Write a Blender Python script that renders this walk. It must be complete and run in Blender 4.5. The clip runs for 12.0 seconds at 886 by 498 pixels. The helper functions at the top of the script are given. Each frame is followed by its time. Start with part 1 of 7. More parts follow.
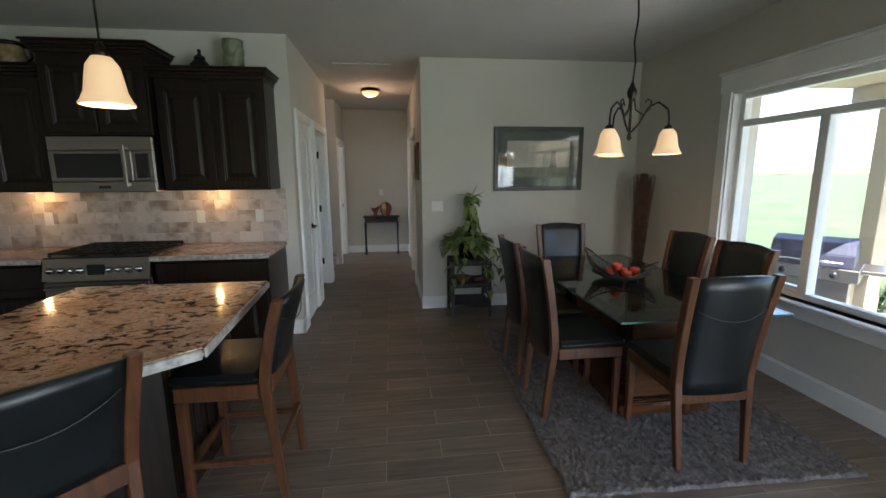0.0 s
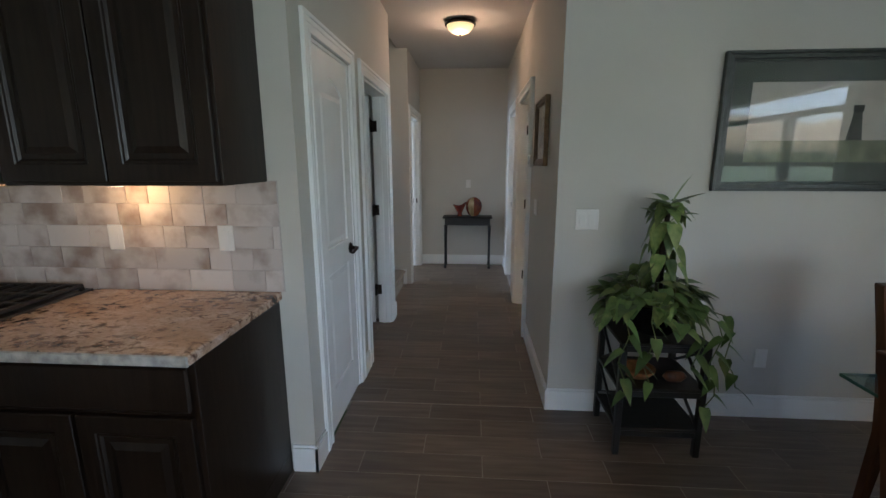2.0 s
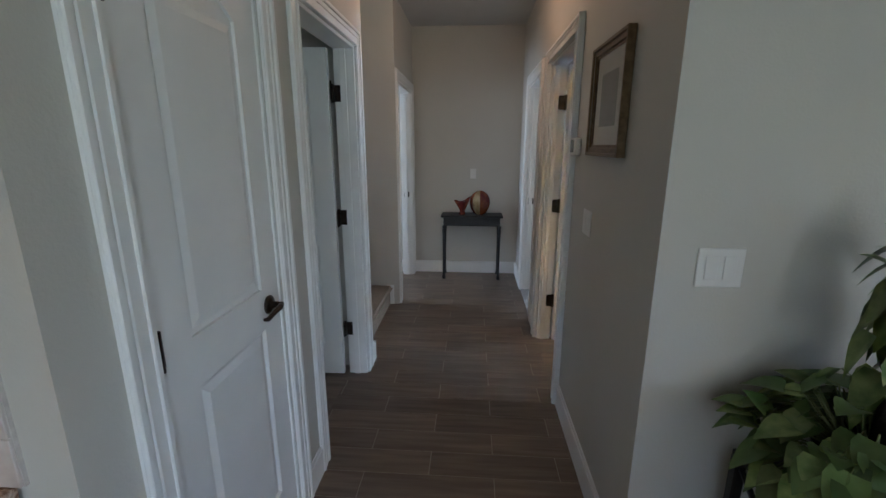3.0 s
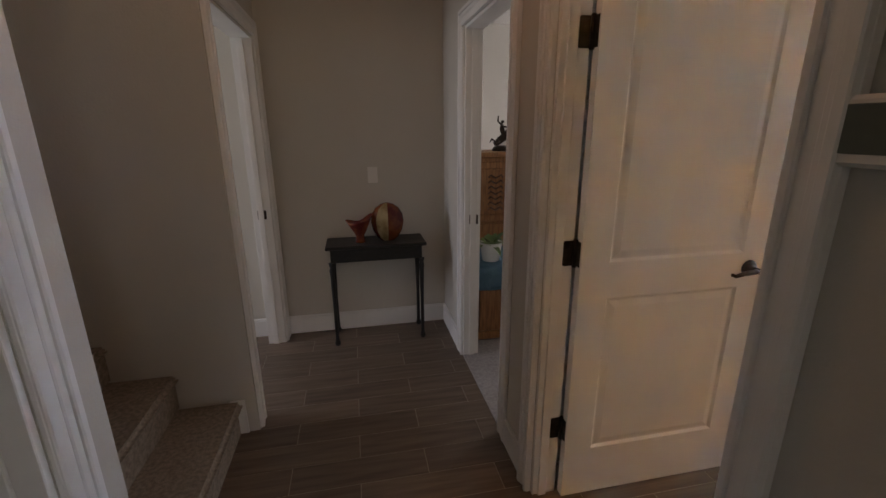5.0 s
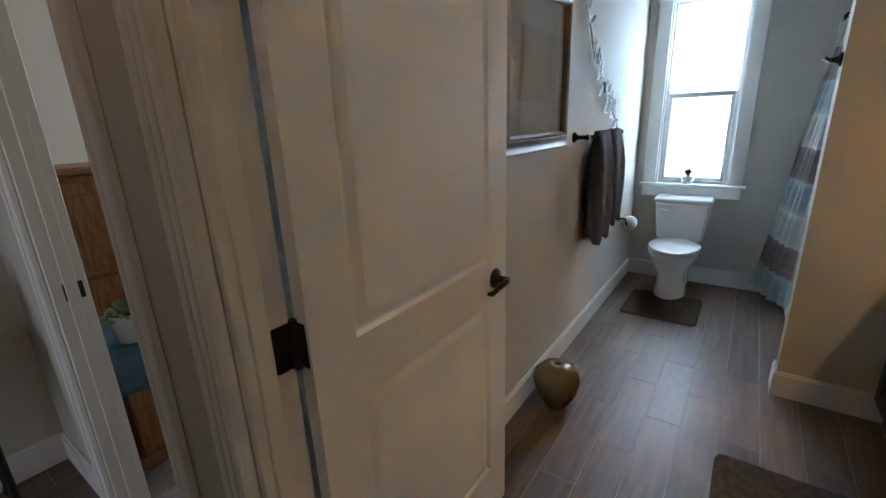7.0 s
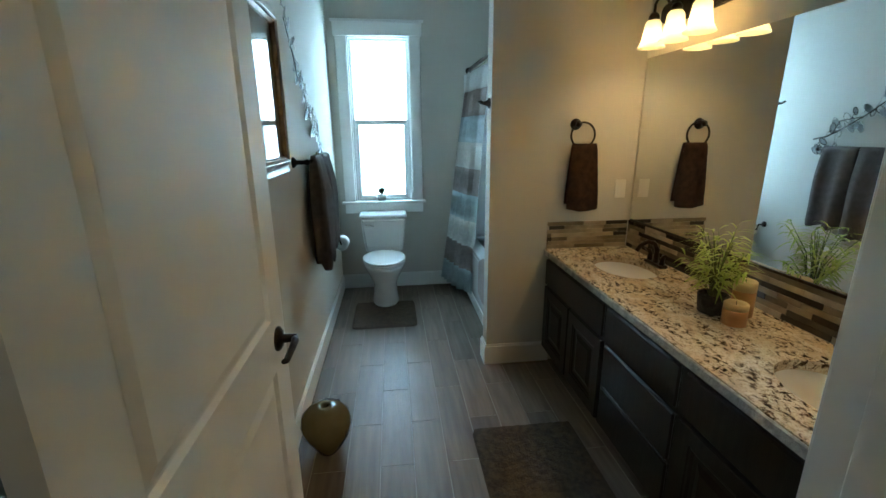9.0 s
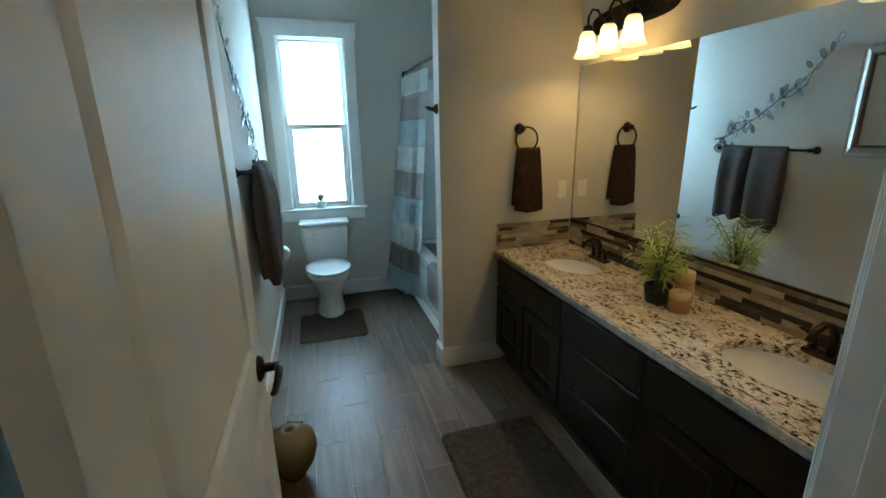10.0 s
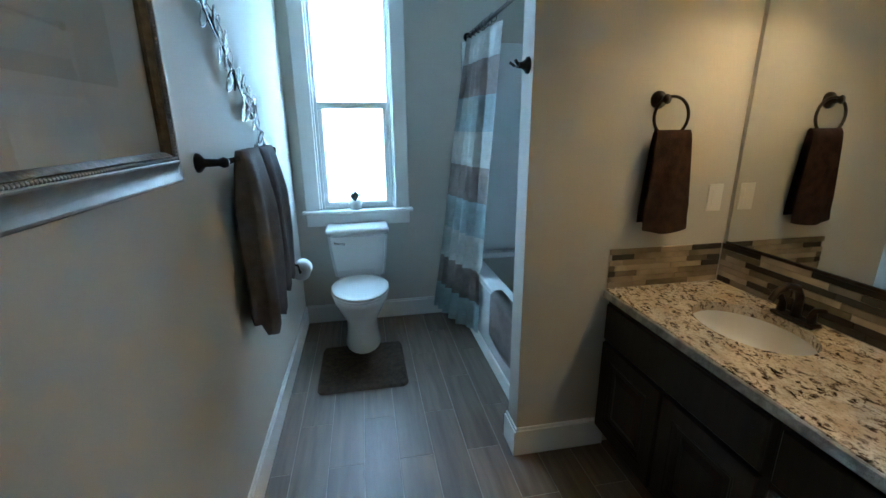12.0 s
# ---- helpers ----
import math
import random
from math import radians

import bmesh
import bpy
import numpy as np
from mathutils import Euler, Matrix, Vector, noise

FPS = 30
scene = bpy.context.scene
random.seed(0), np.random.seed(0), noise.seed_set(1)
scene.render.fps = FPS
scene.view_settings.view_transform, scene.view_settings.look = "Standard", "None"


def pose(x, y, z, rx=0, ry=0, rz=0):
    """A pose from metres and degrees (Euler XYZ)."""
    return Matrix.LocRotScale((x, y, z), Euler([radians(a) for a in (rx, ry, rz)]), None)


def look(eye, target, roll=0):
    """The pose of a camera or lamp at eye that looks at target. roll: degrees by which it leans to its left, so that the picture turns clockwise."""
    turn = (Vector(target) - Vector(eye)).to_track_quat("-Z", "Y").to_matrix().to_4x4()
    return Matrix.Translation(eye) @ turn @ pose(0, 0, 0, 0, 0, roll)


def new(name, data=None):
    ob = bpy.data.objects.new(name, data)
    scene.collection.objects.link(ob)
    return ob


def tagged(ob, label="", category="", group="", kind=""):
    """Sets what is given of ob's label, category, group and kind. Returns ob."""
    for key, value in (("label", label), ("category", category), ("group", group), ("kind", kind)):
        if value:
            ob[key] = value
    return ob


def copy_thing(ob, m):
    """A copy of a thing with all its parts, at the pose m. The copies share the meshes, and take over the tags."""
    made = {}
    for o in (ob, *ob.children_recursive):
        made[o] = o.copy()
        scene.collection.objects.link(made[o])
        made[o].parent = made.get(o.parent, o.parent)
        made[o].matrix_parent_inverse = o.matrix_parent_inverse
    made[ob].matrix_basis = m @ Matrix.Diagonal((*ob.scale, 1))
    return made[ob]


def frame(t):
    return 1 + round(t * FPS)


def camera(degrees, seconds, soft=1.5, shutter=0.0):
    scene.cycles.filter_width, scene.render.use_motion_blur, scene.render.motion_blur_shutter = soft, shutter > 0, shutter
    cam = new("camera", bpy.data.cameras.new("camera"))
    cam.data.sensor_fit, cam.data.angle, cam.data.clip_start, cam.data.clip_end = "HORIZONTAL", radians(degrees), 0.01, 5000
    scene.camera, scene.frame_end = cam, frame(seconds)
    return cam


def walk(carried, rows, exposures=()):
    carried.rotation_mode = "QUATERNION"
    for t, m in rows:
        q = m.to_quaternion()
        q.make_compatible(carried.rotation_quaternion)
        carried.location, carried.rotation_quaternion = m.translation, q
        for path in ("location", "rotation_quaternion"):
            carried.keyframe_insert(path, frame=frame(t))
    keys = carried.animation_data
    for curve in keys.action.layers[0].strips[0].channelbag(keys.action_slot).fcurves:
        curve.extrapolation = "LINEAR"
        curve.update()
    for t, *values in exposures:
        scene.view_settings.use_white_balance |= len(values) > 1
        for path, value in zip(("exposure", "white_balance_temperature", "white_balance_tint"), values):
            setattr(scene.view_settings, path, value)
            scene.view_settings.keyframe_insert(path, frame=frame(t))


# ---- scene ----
cam = camera(92.0, 12.0)
PATH = [
    (0, (0.202, 0.642, 1.524), (0.438, 2.598, 1.179), -0.4),
    (0.5, (0.173, 1.101, 1.508), (0.242, 3.067, 1.148), -0.9),
    (1, (0.149, 1.669, 1.502), (0.118, 3.638, 1.154), -0.5),
    (1.5, (0.114, 2.308, 1.501), (0.032, 4.273, 1.135), -0.1),
    (2, (0.075, 2.968, 1.487), (-0.058, 4.923, 1.088), -0.1),
    (2.5, (0.05, 3.588, 1.505), (-0.091, 5.533, 1.061), 0.1),
    (4.5, (-0.092, 5.673, 1.506), (0.048, 7.599, 0.985), 0.0),
    (5, (-0.111, 6.018, 1.503), (0.275, 7.903, 0.958), -0.4),
    (5.5, (-0.076, 6.277, 1.49), (0.613, 8.073, 0.941), -1.2),
    (6, (0.033, 6.488, 1.481), (1.031, 8.129, 0.925), -2.1),
    (6.5, (0.13, 6.617, 1.479), (1.462, 7.997, 0.912), -2.2),
    (7, (0.223, 6.71, 1.463), (1.78, 7.826, 0.889), -2.2),
    (7.5, (0.321, 6.786, 1.465), (2.052, 7.594, 0.875), -2.4),
    (9.5, (0.297, 7.094, 1.507), (2.179, 6.653, 0.994), -0.5),
    (10, (0.344, 7.16, 1.521), (2.196, 6.615, 0.996), -1.0),
    (10.5, (0.472, 7.182, 1.506), (2.317, 6.598, 1.0), -1.0),
    (11, (0.653, 7.13, 1.485), (2.515, 6.591, 0.993), -0.5),
    (11.5, (0.921, 7.062, 1.467), (2.81, 6.639, 0.963), -0.7),
    (12, (1.275, 7.052, 1.444), (3.166, 6.706, 0.894), -0.5),
]
walk(cam, [(t, look(eye, target, roll)) for t, eye, target, roll in PATH],
     exposures=[(0, 2.6, 5850, 8), (0.5, 2.6, 5850, 9), (1.5, 2.62, 5600, 9), (2.5, 2.65, 5400, 10), (4.5, 1.95, 6200, 15), (5.0, 1.7, 6950, 24), (5.5, 1.6, 7000, 26), (6.0, 1.5, 7150, 29), (6.5, 1.52, 6900, 21), (7.0, 1.63, 6300, 13), (7.5, 1.65, 6050, 5), (9.5, 1.62, 5700, -8), (10.5, 1.58, 5650, -7), (11, 1.56, 5650, -6), (11.5, 1.58, 5500, -4), (12, 1.63, 5150, -3)])

# ---- light ----
world = bpy.data.worlds.new("world")
scene.world = world
world.use_nodes = True
wn = world.node_tree
sky = wn.nodes.new("ShaderNodeTexSky")
sky.sky_type = "NISHITA"
sky.sun_disc = False
sky.sun_elevation = radians(60)
sky.sun_rotation = radians(184)
sky.air_density, sky.dust_density = 1.0, 2.0
wn.links.new(sky.outputs[0], wn.nodes["Background"].inputs[0])
wn.nodes["Background"].inputs[1].default_value = 0.15


def lamp(name, kind, m, energy, colour, size=0.1, size_y=0.0):
    data = bpy.data.lights.new(name, kind)
    data.energy, data.color = energy, colour
    if kind == "AREA":
        data.shape, data.size, data.size_y = "RECTANGLE", size, size_y or size
    elif kind == "SUN":
        data.angle = size
    else:
        data.shadow_soft_size = size
    ob = new(name, data)
    ob.matrix_world = m
    return ob


WARM = (1.0, 0.62, 0.28)
lamp("sun", "SUN", look((-1.2, -15, 26), (0, 0, 0)), 5.0, (1, 0.95, 0.88), radians(0.5))
lamp("patio_door_light", "AREA", look((3.08, -0.85, 1.1), (0.6, 0.55, 1.05)), 14, (0.95, 0.99, 0.98), 1.6, 1.9)
lamp("bath_window_light", "AREA", look((4.60, 7.1, 1.59), (3.0, 7.1, 1.59)), 20, (0.62, 0.82, 1.0), 0.62, 1.52)
lamp("den_window_light", "AREA", look((-3.4, 8.7, 1.5), (-1, 8.6, 1.0)), 9, (0.85, 0.92, 1.0), 1.2, 1.2)
# unseen fill lamp added to brighten the bedroom; its wall has no window
lamp("bedroom_fill_light", "AREA", look((4.3, 10.3, 1.5), (1, 9.6, 1.0)), 20, (0.93, 0.98, 1.0), 1.6, 1.3)

# ---- materials ----


def material(name, colour, rough=0.5, metal=0.0, noise_scale=0.0, vary=0.0, colour2=None, bump=0.0, bump_scale=40.0,
             spec=0.5, stretch=(1, 1, 1), piece=0.0, detail=5.0, low=0.35, high=0.65, coat=0.0):
    mat = bpy.data.materials.new(name)
    mat.use_nodes = True
    nt = mat.node_tree
    p = nt.nodes["Principled BSDF"]
    p.inputs["Roughness"].default_value = rough
    p.inputs["Metallic"].default_value = metal
    p.inputs["Specular IOR Level"].default_value = spec
    p.inputs["Coat Weight"].default_value = coat
    p.inputs["Base Color"].default_value = (*colour, 1)
    tc = nt.nodes.new("ShaderNodeTexCoord")
    mp = nt.nodes.new("ShaderNodeMapping")
    mp.inputs["Scale"].default_value = stretch
    nt.links.new(tc.outputs["Object"], mp.inputs["Vector"])
    info = None
    if piece:  # each piece takes its own stretch of the grain
        info = nt.nodes.new("ShaderNodeObjectInfo")
        far = nt.nodes.new("ShaderNodeVectorMath")
        far.operation = "SCALE"
        far.inputs[0].default_value = (17.0, 31.0, 23.0)
        nt.links.new(info.outputs["Random"], far.inputs["Scale"])
        nt.links.new(far.outputs[0], mp.inputs["Location"])
    last = None
    if noise_scale:
        n = nt.nodes.new("ShaderNodeTexNoise")
        n.inputs["Scale"].default_value = noise_scale
        n.inputs["Detail"].default_value = detail
        nt.links.new(mp.outputs[0], n.inputs["Vector"])
        ramp = nt.nodes.new("ShaderNodeValToRGB")
        ramp.color_ramp.elements[0].position, ramp.color_ramp.elements[1].position = low, high
        c2 = colour2 or tuple(min(1, c * (1 + vary)) for c in colour)
        c1 = colour if colour2 else tuple(c * (1 - vary) for c in colour)
        ramp.color_ramp.elements[0].color, ramp.color_ramp.elements[1].color = (*c1, 1), (*c2, 1)
        nt.links.new(n.outputs["Fac"], ramp.inputs[0])
        last = ramp.outputs[0]
    if piece:
        rng = nt.nodes.new("ShaderNodeMapRange")
        rng.inputs[3].default_value, rng.inputs[4].default_value = 1 - piece, 1 + piece
        nt.links.new(info.outputs["Random"], rng.inputs[0])
        hsv = nt.nodes.new("ShaderNodeHueSaturation")
        if last:
            nt.links.new(last, hsv.inputs["Color"])
        else:
            hsv.inputs["Color"].default_value = (*colour, 1)
        nt.links.new(rng.outputs[0], hsv.inputs["Value"])
        last = hsv.outputs[0]
    if last:
        nt.links.new(last, p.inputs["Base Color"])
    if bump:
        b = nt.nodes.new("ShaderNodeTexNoise")
        b.inputs["Scale"].default_value = bump_scale
        b.inputs["Detail"].default_value = 4
        nt.links.new(mp.outputs[0], b.inputs["Vector"])
        bp = nt.nodes.new("ShaderNodeBump")
        bp.inputs["Strength"].default_value = bump
        bp.inputs["Distance"].default_value = 0.01
        nt.links.new(b.outputs["Fac"], bp.inputs["Height"])
        nt.links.new(bp.outputs[0], p.inputs["Normal"])
    return mat


def glowing(name, colour, strength, base=(0.8, 0.7, 0.55)):
    mat = material(name, base, 0.4)
    p = mat.node_tree.nodes["Principled BSDF"]
    p.inputs["Emission Color"].default_value = (*colour, 1)
    p.inputs["Emission Strength"].default_value = strength
    return mat


def glass(name, rough=0.0, tint=(1, 1, 1)):
    """Thin clear pane: light passes straight, the surface mirrors more at a glance."""
    mat = bpy.data.materials.new(name)
    mat.use_nodes = True
    nt = mat.node_tree
    nt.nodes.remove(nt.nodes["Principled BSDF"])
    a, b, mix, lw, pw, ma = (nt.nodes.new("ShaderNode" + n) for n in ("BsdfTransparent", "BsdfGlossy", "MixShader", "LayerWeight", "Math", "Math"))
    a.inputs[0].default_value = (*tint, 1)
    b.inputs["Roughness"].default_value = rough
    pw.operation, ma.operation = "POWER", "MULTIPLY_ADD"
    pw.inputs[1].default_value = 4.0
    ma.inputs[1].default_value, ma.inputs[2].default_value = 0.9, 0.045
    nt.links.new(lw.outputs["Facing"], pw.inputs[0])
    nt.links.new(pw.outputs[0], ma.inputs[0])
    nt.links.new(ma.outputs[0], mix.inputs[0])
    nt.links.new(a.outputs[0], mix.inputs[1])
    nt.links.new(b.outputs[0], mix.inputs[2])
    nt.links.new(mix.outputs[0], nt.nodes["Material Output"].inputs[0])
    return mat


def granite(name, pale, mid, brown, dark, scale):
    mat = bpy.data.materials.new(name)
    mat.use_nodes = True
    nt = mat.node_tree
    p = nt.nodes["Principled BSDF"]
    p.inputs["Roughness"].default_value = 0.12
    tc = nt.nodes.new("ShaderNodeTexCoord")
    mp = nt.nodes.new("ShaderNodeMapping")
    mp.inputs["Scale"].default_value = (1.0, 1.45, 1.3)
    mp.inputs["Rotation"].default_value = (0, 0, 0.5)
    nt.links.new(tc.outputs["Object"], mp.inputs[0])

    def layer(s, lo, hi, det=6, rough=0.6):
        n = nt.nodes.new("ShaderNodeTexNoise")
        n.inputs["Scale"].default_value, n.inputs["Detail"].default_value = s, det
        n.inputs["Roughness"].default_value = rough
        n.inputs["Distortion"].default_value = 0.6
        nt.links.new(mp.outputs[0], n.inputs["Vector"])
        r = nt.nodes.new("ShaderNodeMapRange")
        r.inputs[1].default_value, r.inputs[2].default_value = lo, hi
        nt.links.new(n.outputs["Fac"], r.inputs[0])
        return r.outputs[0]

    def blend(f, a, b):
        m = nt.nodes.new("ShaderNodeMix")
        m.data_type = "RGBA"
        nt.links.new(f, m.inputs[0])
        for v, s in ((a, m.inputs[6]), (b, m.inputs[7])):
            if isinstance(v, tuple):
                s.default_value = (*v, 1)
            else:
                nt.links.new(v, s)
        return m.outputs[2]

    def span(v, lo, hi):
        r = nt.nodes.new("ShaderNodeMapRange")
        r.inputs[1].default_value, r.inputs[2].default_value = lo, hi
        nt.links.new(v, r.inputs[0])
        return r.outputs[0]

    def times(a, b):
        q = nt.nodes.new("ShaderNodeMath")
        q.operation = "MULTIPLY"
        nt.links.new(a, q.inputs[0])
        nt.links.new(b, q.inputs[1])
        return q.outputs[0]

    base = blend(layer(scale * 0.5, 0.4, 0.62), pale, mid)
    base = blend(layer(scale * 6, 0.45, 0.7), base, tuple(c * 0.72 for c in mid))
    cluster = layer(scale * 0.4, 0.40, 0.54)
    spots = layer(scale * 2.4, 0.0, 1.0, 7, 0.64)
    base = blend(times(cluster, span(spots, 0.50, 0.56)), base, brown)
    base = blend(times(cluster, span(spots, 0.565, 0.61)), base, dark)
    fleck = layer(scale * 6, 0.66, 0.69, 3)
    base = blend(fleck, base, tuple(c * 1.6 for c in dark))
    nt.links.new(base, p.inputs["Base Color"])
    return mat


M = {}
M["wall"] = material("greige wall paint", (0.545, 0.52, 0.465), 0.75, 0, 1.3, 0.03, bump=0.12, bump_scale=120)
M["ceiling"] = material("ceiling paint", (0.55, 0.535, 0.50), 0.85, 0, 2, 0.03, bump=0.2, bump_scale=90)
M["trim"] = material("white satin trim", (0.78, 0.78, 0.76), 0.48, 0, 4, 0.03)
M["tile"] = material("wood look tile", (0.100, 0.072, 0.051), 0.42, 0, 5, 0, (0.200, 0.153, 0.115), 0.10, 14, stretch=(0.6, 7, 1), piece=0.18, low=0.28, high=0.78)
M["grout"] = material("grout", (0.36, 0.32, 0.27), 0.9, 0, 60, 0.1)
M["espresso"] = material("espresso stained wood", (0.009, 0.0056, 0.0036), 0.34, 0, 6, 0, (0.020, 0.0122, 0.0078), 0.06, 30, stretch=(8, 8, 0.6), spec=0.3)
M["black"] = material("black painted wood", (0.008, 0.008, 0.008), 0.45, 0, 30, 0.3, bump=0.05)
M["bronze"] = material("oil rubbed bronze", (0.035, 0.026, 0.02), 0.35, 0.8, 30, 0.4)
M["steel"] = material("brushed steel", (0.31, 0.28, 0.255), 0.33, 1.0, 30, 0.08, stretch=(1, 1, 30), bump=0.02, bump_scale=60)
M["chrome"] = material("polished chrome", (0.75, 0.75, 0.75), 0.12, 1.0)
M["tableglass"] = glass("table glass", 0.0, (0.58, 0.68, 0.65))
M["glassedge"] = material("green glass edge", (0.05, 0.12, 0.10), 0.1)
M["darkglass"] = material("dark oven glass", (0.006, 0.006, 0.007), 0.08)
M["iron"] = material("cast iron", (0.012, 0.012, 0.012), 0.55, 0.2, 80, 0.3, bump=0.1, bump_scale=200)
M["granite"] = granite("kitchen granite", (0.61, 0.46, 0.36), (0.45, 0.29, 0.19), (0.17, 0.085, 0.05), (0.030, 0.020, 0.014), 8)
M["vgranite"] = granite("vanity granite", (0.70, 0.64, 0.53), (0.54, 0.44, 0.31), (0.14, 0.09, 0.055), (0.025, 0.018, 0.012), 19)
M["edge"] = material("chiselled granite edge", (0.38, 0.36, 0.33), 0.5, 0, 30, 0.3, bump=0.6, bump_scale=60)
M["travertine"] = material("travertine tile", (0.27, 0.195, 0.155), 0.55, 0, 6, 0, (0.53, 0.47, 0.43), 0.15, 50, piece=0.15, low=0.32, high=0.53)
M["tgrout"] = material("pale grout", (0.50, 0.455, 0.415), 0.9, 0, 50, 0.08)
M["leather"] = material("black leather", (0.006, 0.008, 0.009), 0.33, 0, 8, 0.3, bump=0.10, bump_scale=220)
M["piping"] = material("leather seam", (0.03, 0.034, 0.036), 0.5, 0, 60, 0.2)
M["wood"] = material("warm brown wood", (0.062, 0.023, 0.010), 0.33, 0, 7, 0, (0.115, 0.044, 0.018), 0.06, 30, stretch=(6, 6, 0.7))
M["tablewood"] = material("brown polished wood", (0.055, 0.024, 0.011), 0.14, 0, 5, 0, (0.11, 0.048, 0.022), stretch=(1, 8, 8), coat=0.3)
M["rug"] = material("shag rug", (0.085, 0.072, 0.070), 0.95, 0, 26, 0, (0.235, 0.205, 0.20), 0.8, 190, detail=6, stretch=(1.7, 0.8, 1), low=0.3, high=0.72)
M["mat"] = material("brown bath mat", (0.055, 0.036, 0.020), 0.95, 0, 40, 0.35, bump=0.9, bump_scale=160)
M["leaf"] = material("green leaf", (0.050, 0.100, 0.024), 0.42, 0, 9, 0, (0.125, 0.19, 0.055), piece=0.35)
M["vineleaf"] = material("variegated vine leaf", (0.075, 0.135, 0.030), 0.4, 0, 22, 0, (0.22, 0.27, 0.085), piece=0.4)
M["paleleaf"] = material("pale palm leaf", (0.27, 0.38, 0.05), 0.5, 0, 12, 0, (0.40, 0.48, 0.11))
M["shell"] = material("smoky shell leaf", (0.42, 0.43, 0.42), 0.22, 0.3, 14, 0.25)
M["stem"] = material("plant stem", (0.12, 0.15, 0.05), 0.6, 0, 20, 0.2)
M["soil"] = material("potting soil", (0.03, 0.02, 0.015), 0.95, 0, 60, 0.4, bump=0.6, bump_scale=150)
M["shade"] = glowing("lit alabaster glass", (1.0, 0.60, 0.27), 0.10, (0.70, 0.56, 0.40))
M["hallshade"] = glowing("lit dome glass", (1.0, 0.62, 0.26), 0.2, (0.8, 0.6, 0.4))
M["vshade"] = bpy.data.materials.new("lit frosted glass")
M["vshade"].use_nodes = True
_nt = M["vshade"].node_tree
_p = _nt.nodes["Principled BSDF"]
_p.inputs["Base Color"].default_value = (0.8, 0.75, 0.6, 1)
_p.inputs["Roughness"].default_value = 0.4
_p.inputs["Emission Color"].default_value = (1.0, 0.76, 0.42, 1)
_p.inputs["Emission Strength"].default_value = 0.1
_t, _mix = _nt.nodes.new("ShaderNodeBsdfTranslucent"), _nt.nodes.new("ShaderNodeMixShader")
_t.inputs[0].default_value = (0.92, 0.86, 0.74, 1)
_mix.inputs[0].default_value = 0.85
_nt.links.new(_p.outputs[0], _mix.inputs[1])
_nt.links.new(_t.outputs[0], _mix.inputs[2])
_nt.links.new(_mix.outputs[0], _nt.nodes["Material Output"].inputs[0])
M["bulb"] = glowing("lamp bulb", (1.0, 0.75, 0.45), 2.0)
M["porcelain"] = material("white porcelain", (0.80, 0.80, 0.79), 0.12, 0, 3, 0.015)
M["tub"] = material("white acrylic", (0.78, 0.79, 0.79), 0.2, 0, 3, 0.02)
M["plate"] = material("white plastic plate", (0.72, 0.70, 0.66), 0.35, 0, 20, 0.02)
M["glass"] = glass("clear glass")
M["mirror"] = material("silvered mirror", (0.86, 0.88, 0.87), 0.015, 1.0)
M["towel"] = material("grey brown towel", (0.095, 0.079, 0.075), 0.95, 0, 30, 0.12, bump=0.5, bump_scale=260)
M["browntowel"] = material("brown towel", (0.065, 0.030, 0.020), 0.95, 0, 30, 0.3, bump=0.7, bump_scale=260)
M["carpet"] = material("beige stair carpet", (0.29, 0.245, 0.20), 0.95, 0, 60, 0.22, bump=0.8, bump_scale=220)
M["bedcarpet"] = material("pale grey carpet", (0.38, 0.37, 0.37), 0.95, 0, 60, 0.15, bump=0.8, bump_scale=220)
M["oak"] = material("carved oak", (0.20, 0.085, 0.028), 0.42, 0, 8, 0, (0.34, 0.16, 0.06), 0.1, 25, stretch=(8, 8, 1))
M["blue"] = material("blue blanket", (0.10, 0.23, 0.33), 0.95, 0, 12, 0, (0.17, 0.33, 0.44), 0.5, 60)
M["grass"] = material("lawn", (0.045, 0.070, 0.020), 0.9, 0, 0.6, 0, (0.080, 0.105, 0.040), 0.6, 30)
M["concrete"] = material("patio concrete", (0.46, 0.44, 0.40), 0.85, 0, 3, 0.1, bump=0.2)
M["tan"] = material("tan exterior paint", (0.42, 0.35, 0.24), 0.7, 0, 2, 0.05)
M["hill"] = material("dry hills", (0.24, 0.17, 0.09), 0.95, 0, 0.05, 0, (0.35, 0.27, 0.15))
M["vinyl"] = material("white vinyl", (0.74, 0.75, 0.74), 0.3, 0, 6, 0.02)
M["silverframe"] = material("silvered frame", (0.44, 0.41, 0.375), 0.34, 0.7, 20, 0.12)
M["goldframe"] = material("bronze gilt frame", (0.15, 0.10, 0.055), 0.38, 0.5, 40, 0.3, bump=0.3, bump_scale=90)
M["greenframe"] = material("dark green grey frame", (0.050, 0.056, 0.050), 0.4, 0, 30, 0.2)
M["matboard"] = material("grey mat board", (0.10, 0.115, 0.10), 0.8, 0, 40, 0.05)
M["palemat"] = material("pale grey beige mat board", (0.62, 0.585, 0.535), 0.85, 0, 5, 0.06)
M["cream"] = material("cream paper", (0.50, 0.47, 0.41), 0.85, 0, 5, 0.1)
M["ceramic_olive"] = material("olive glazed ceramic", (0.13, 0.095, 0.035), 0.22, 0, 4, 0, (0.20, 0.155, 0.075))
M["ceramic_dark"] = material("dark glaze", (0.012, 0.011, 0.010), 0.2, 0, 14, 0.3)
M["redglaze"] = material("red brown art glass", (0.10, 0.014, 0.012), 0.12, 0, 9, 0, (0.24, 0.07, 0.022), low=0.42, high=0.68)
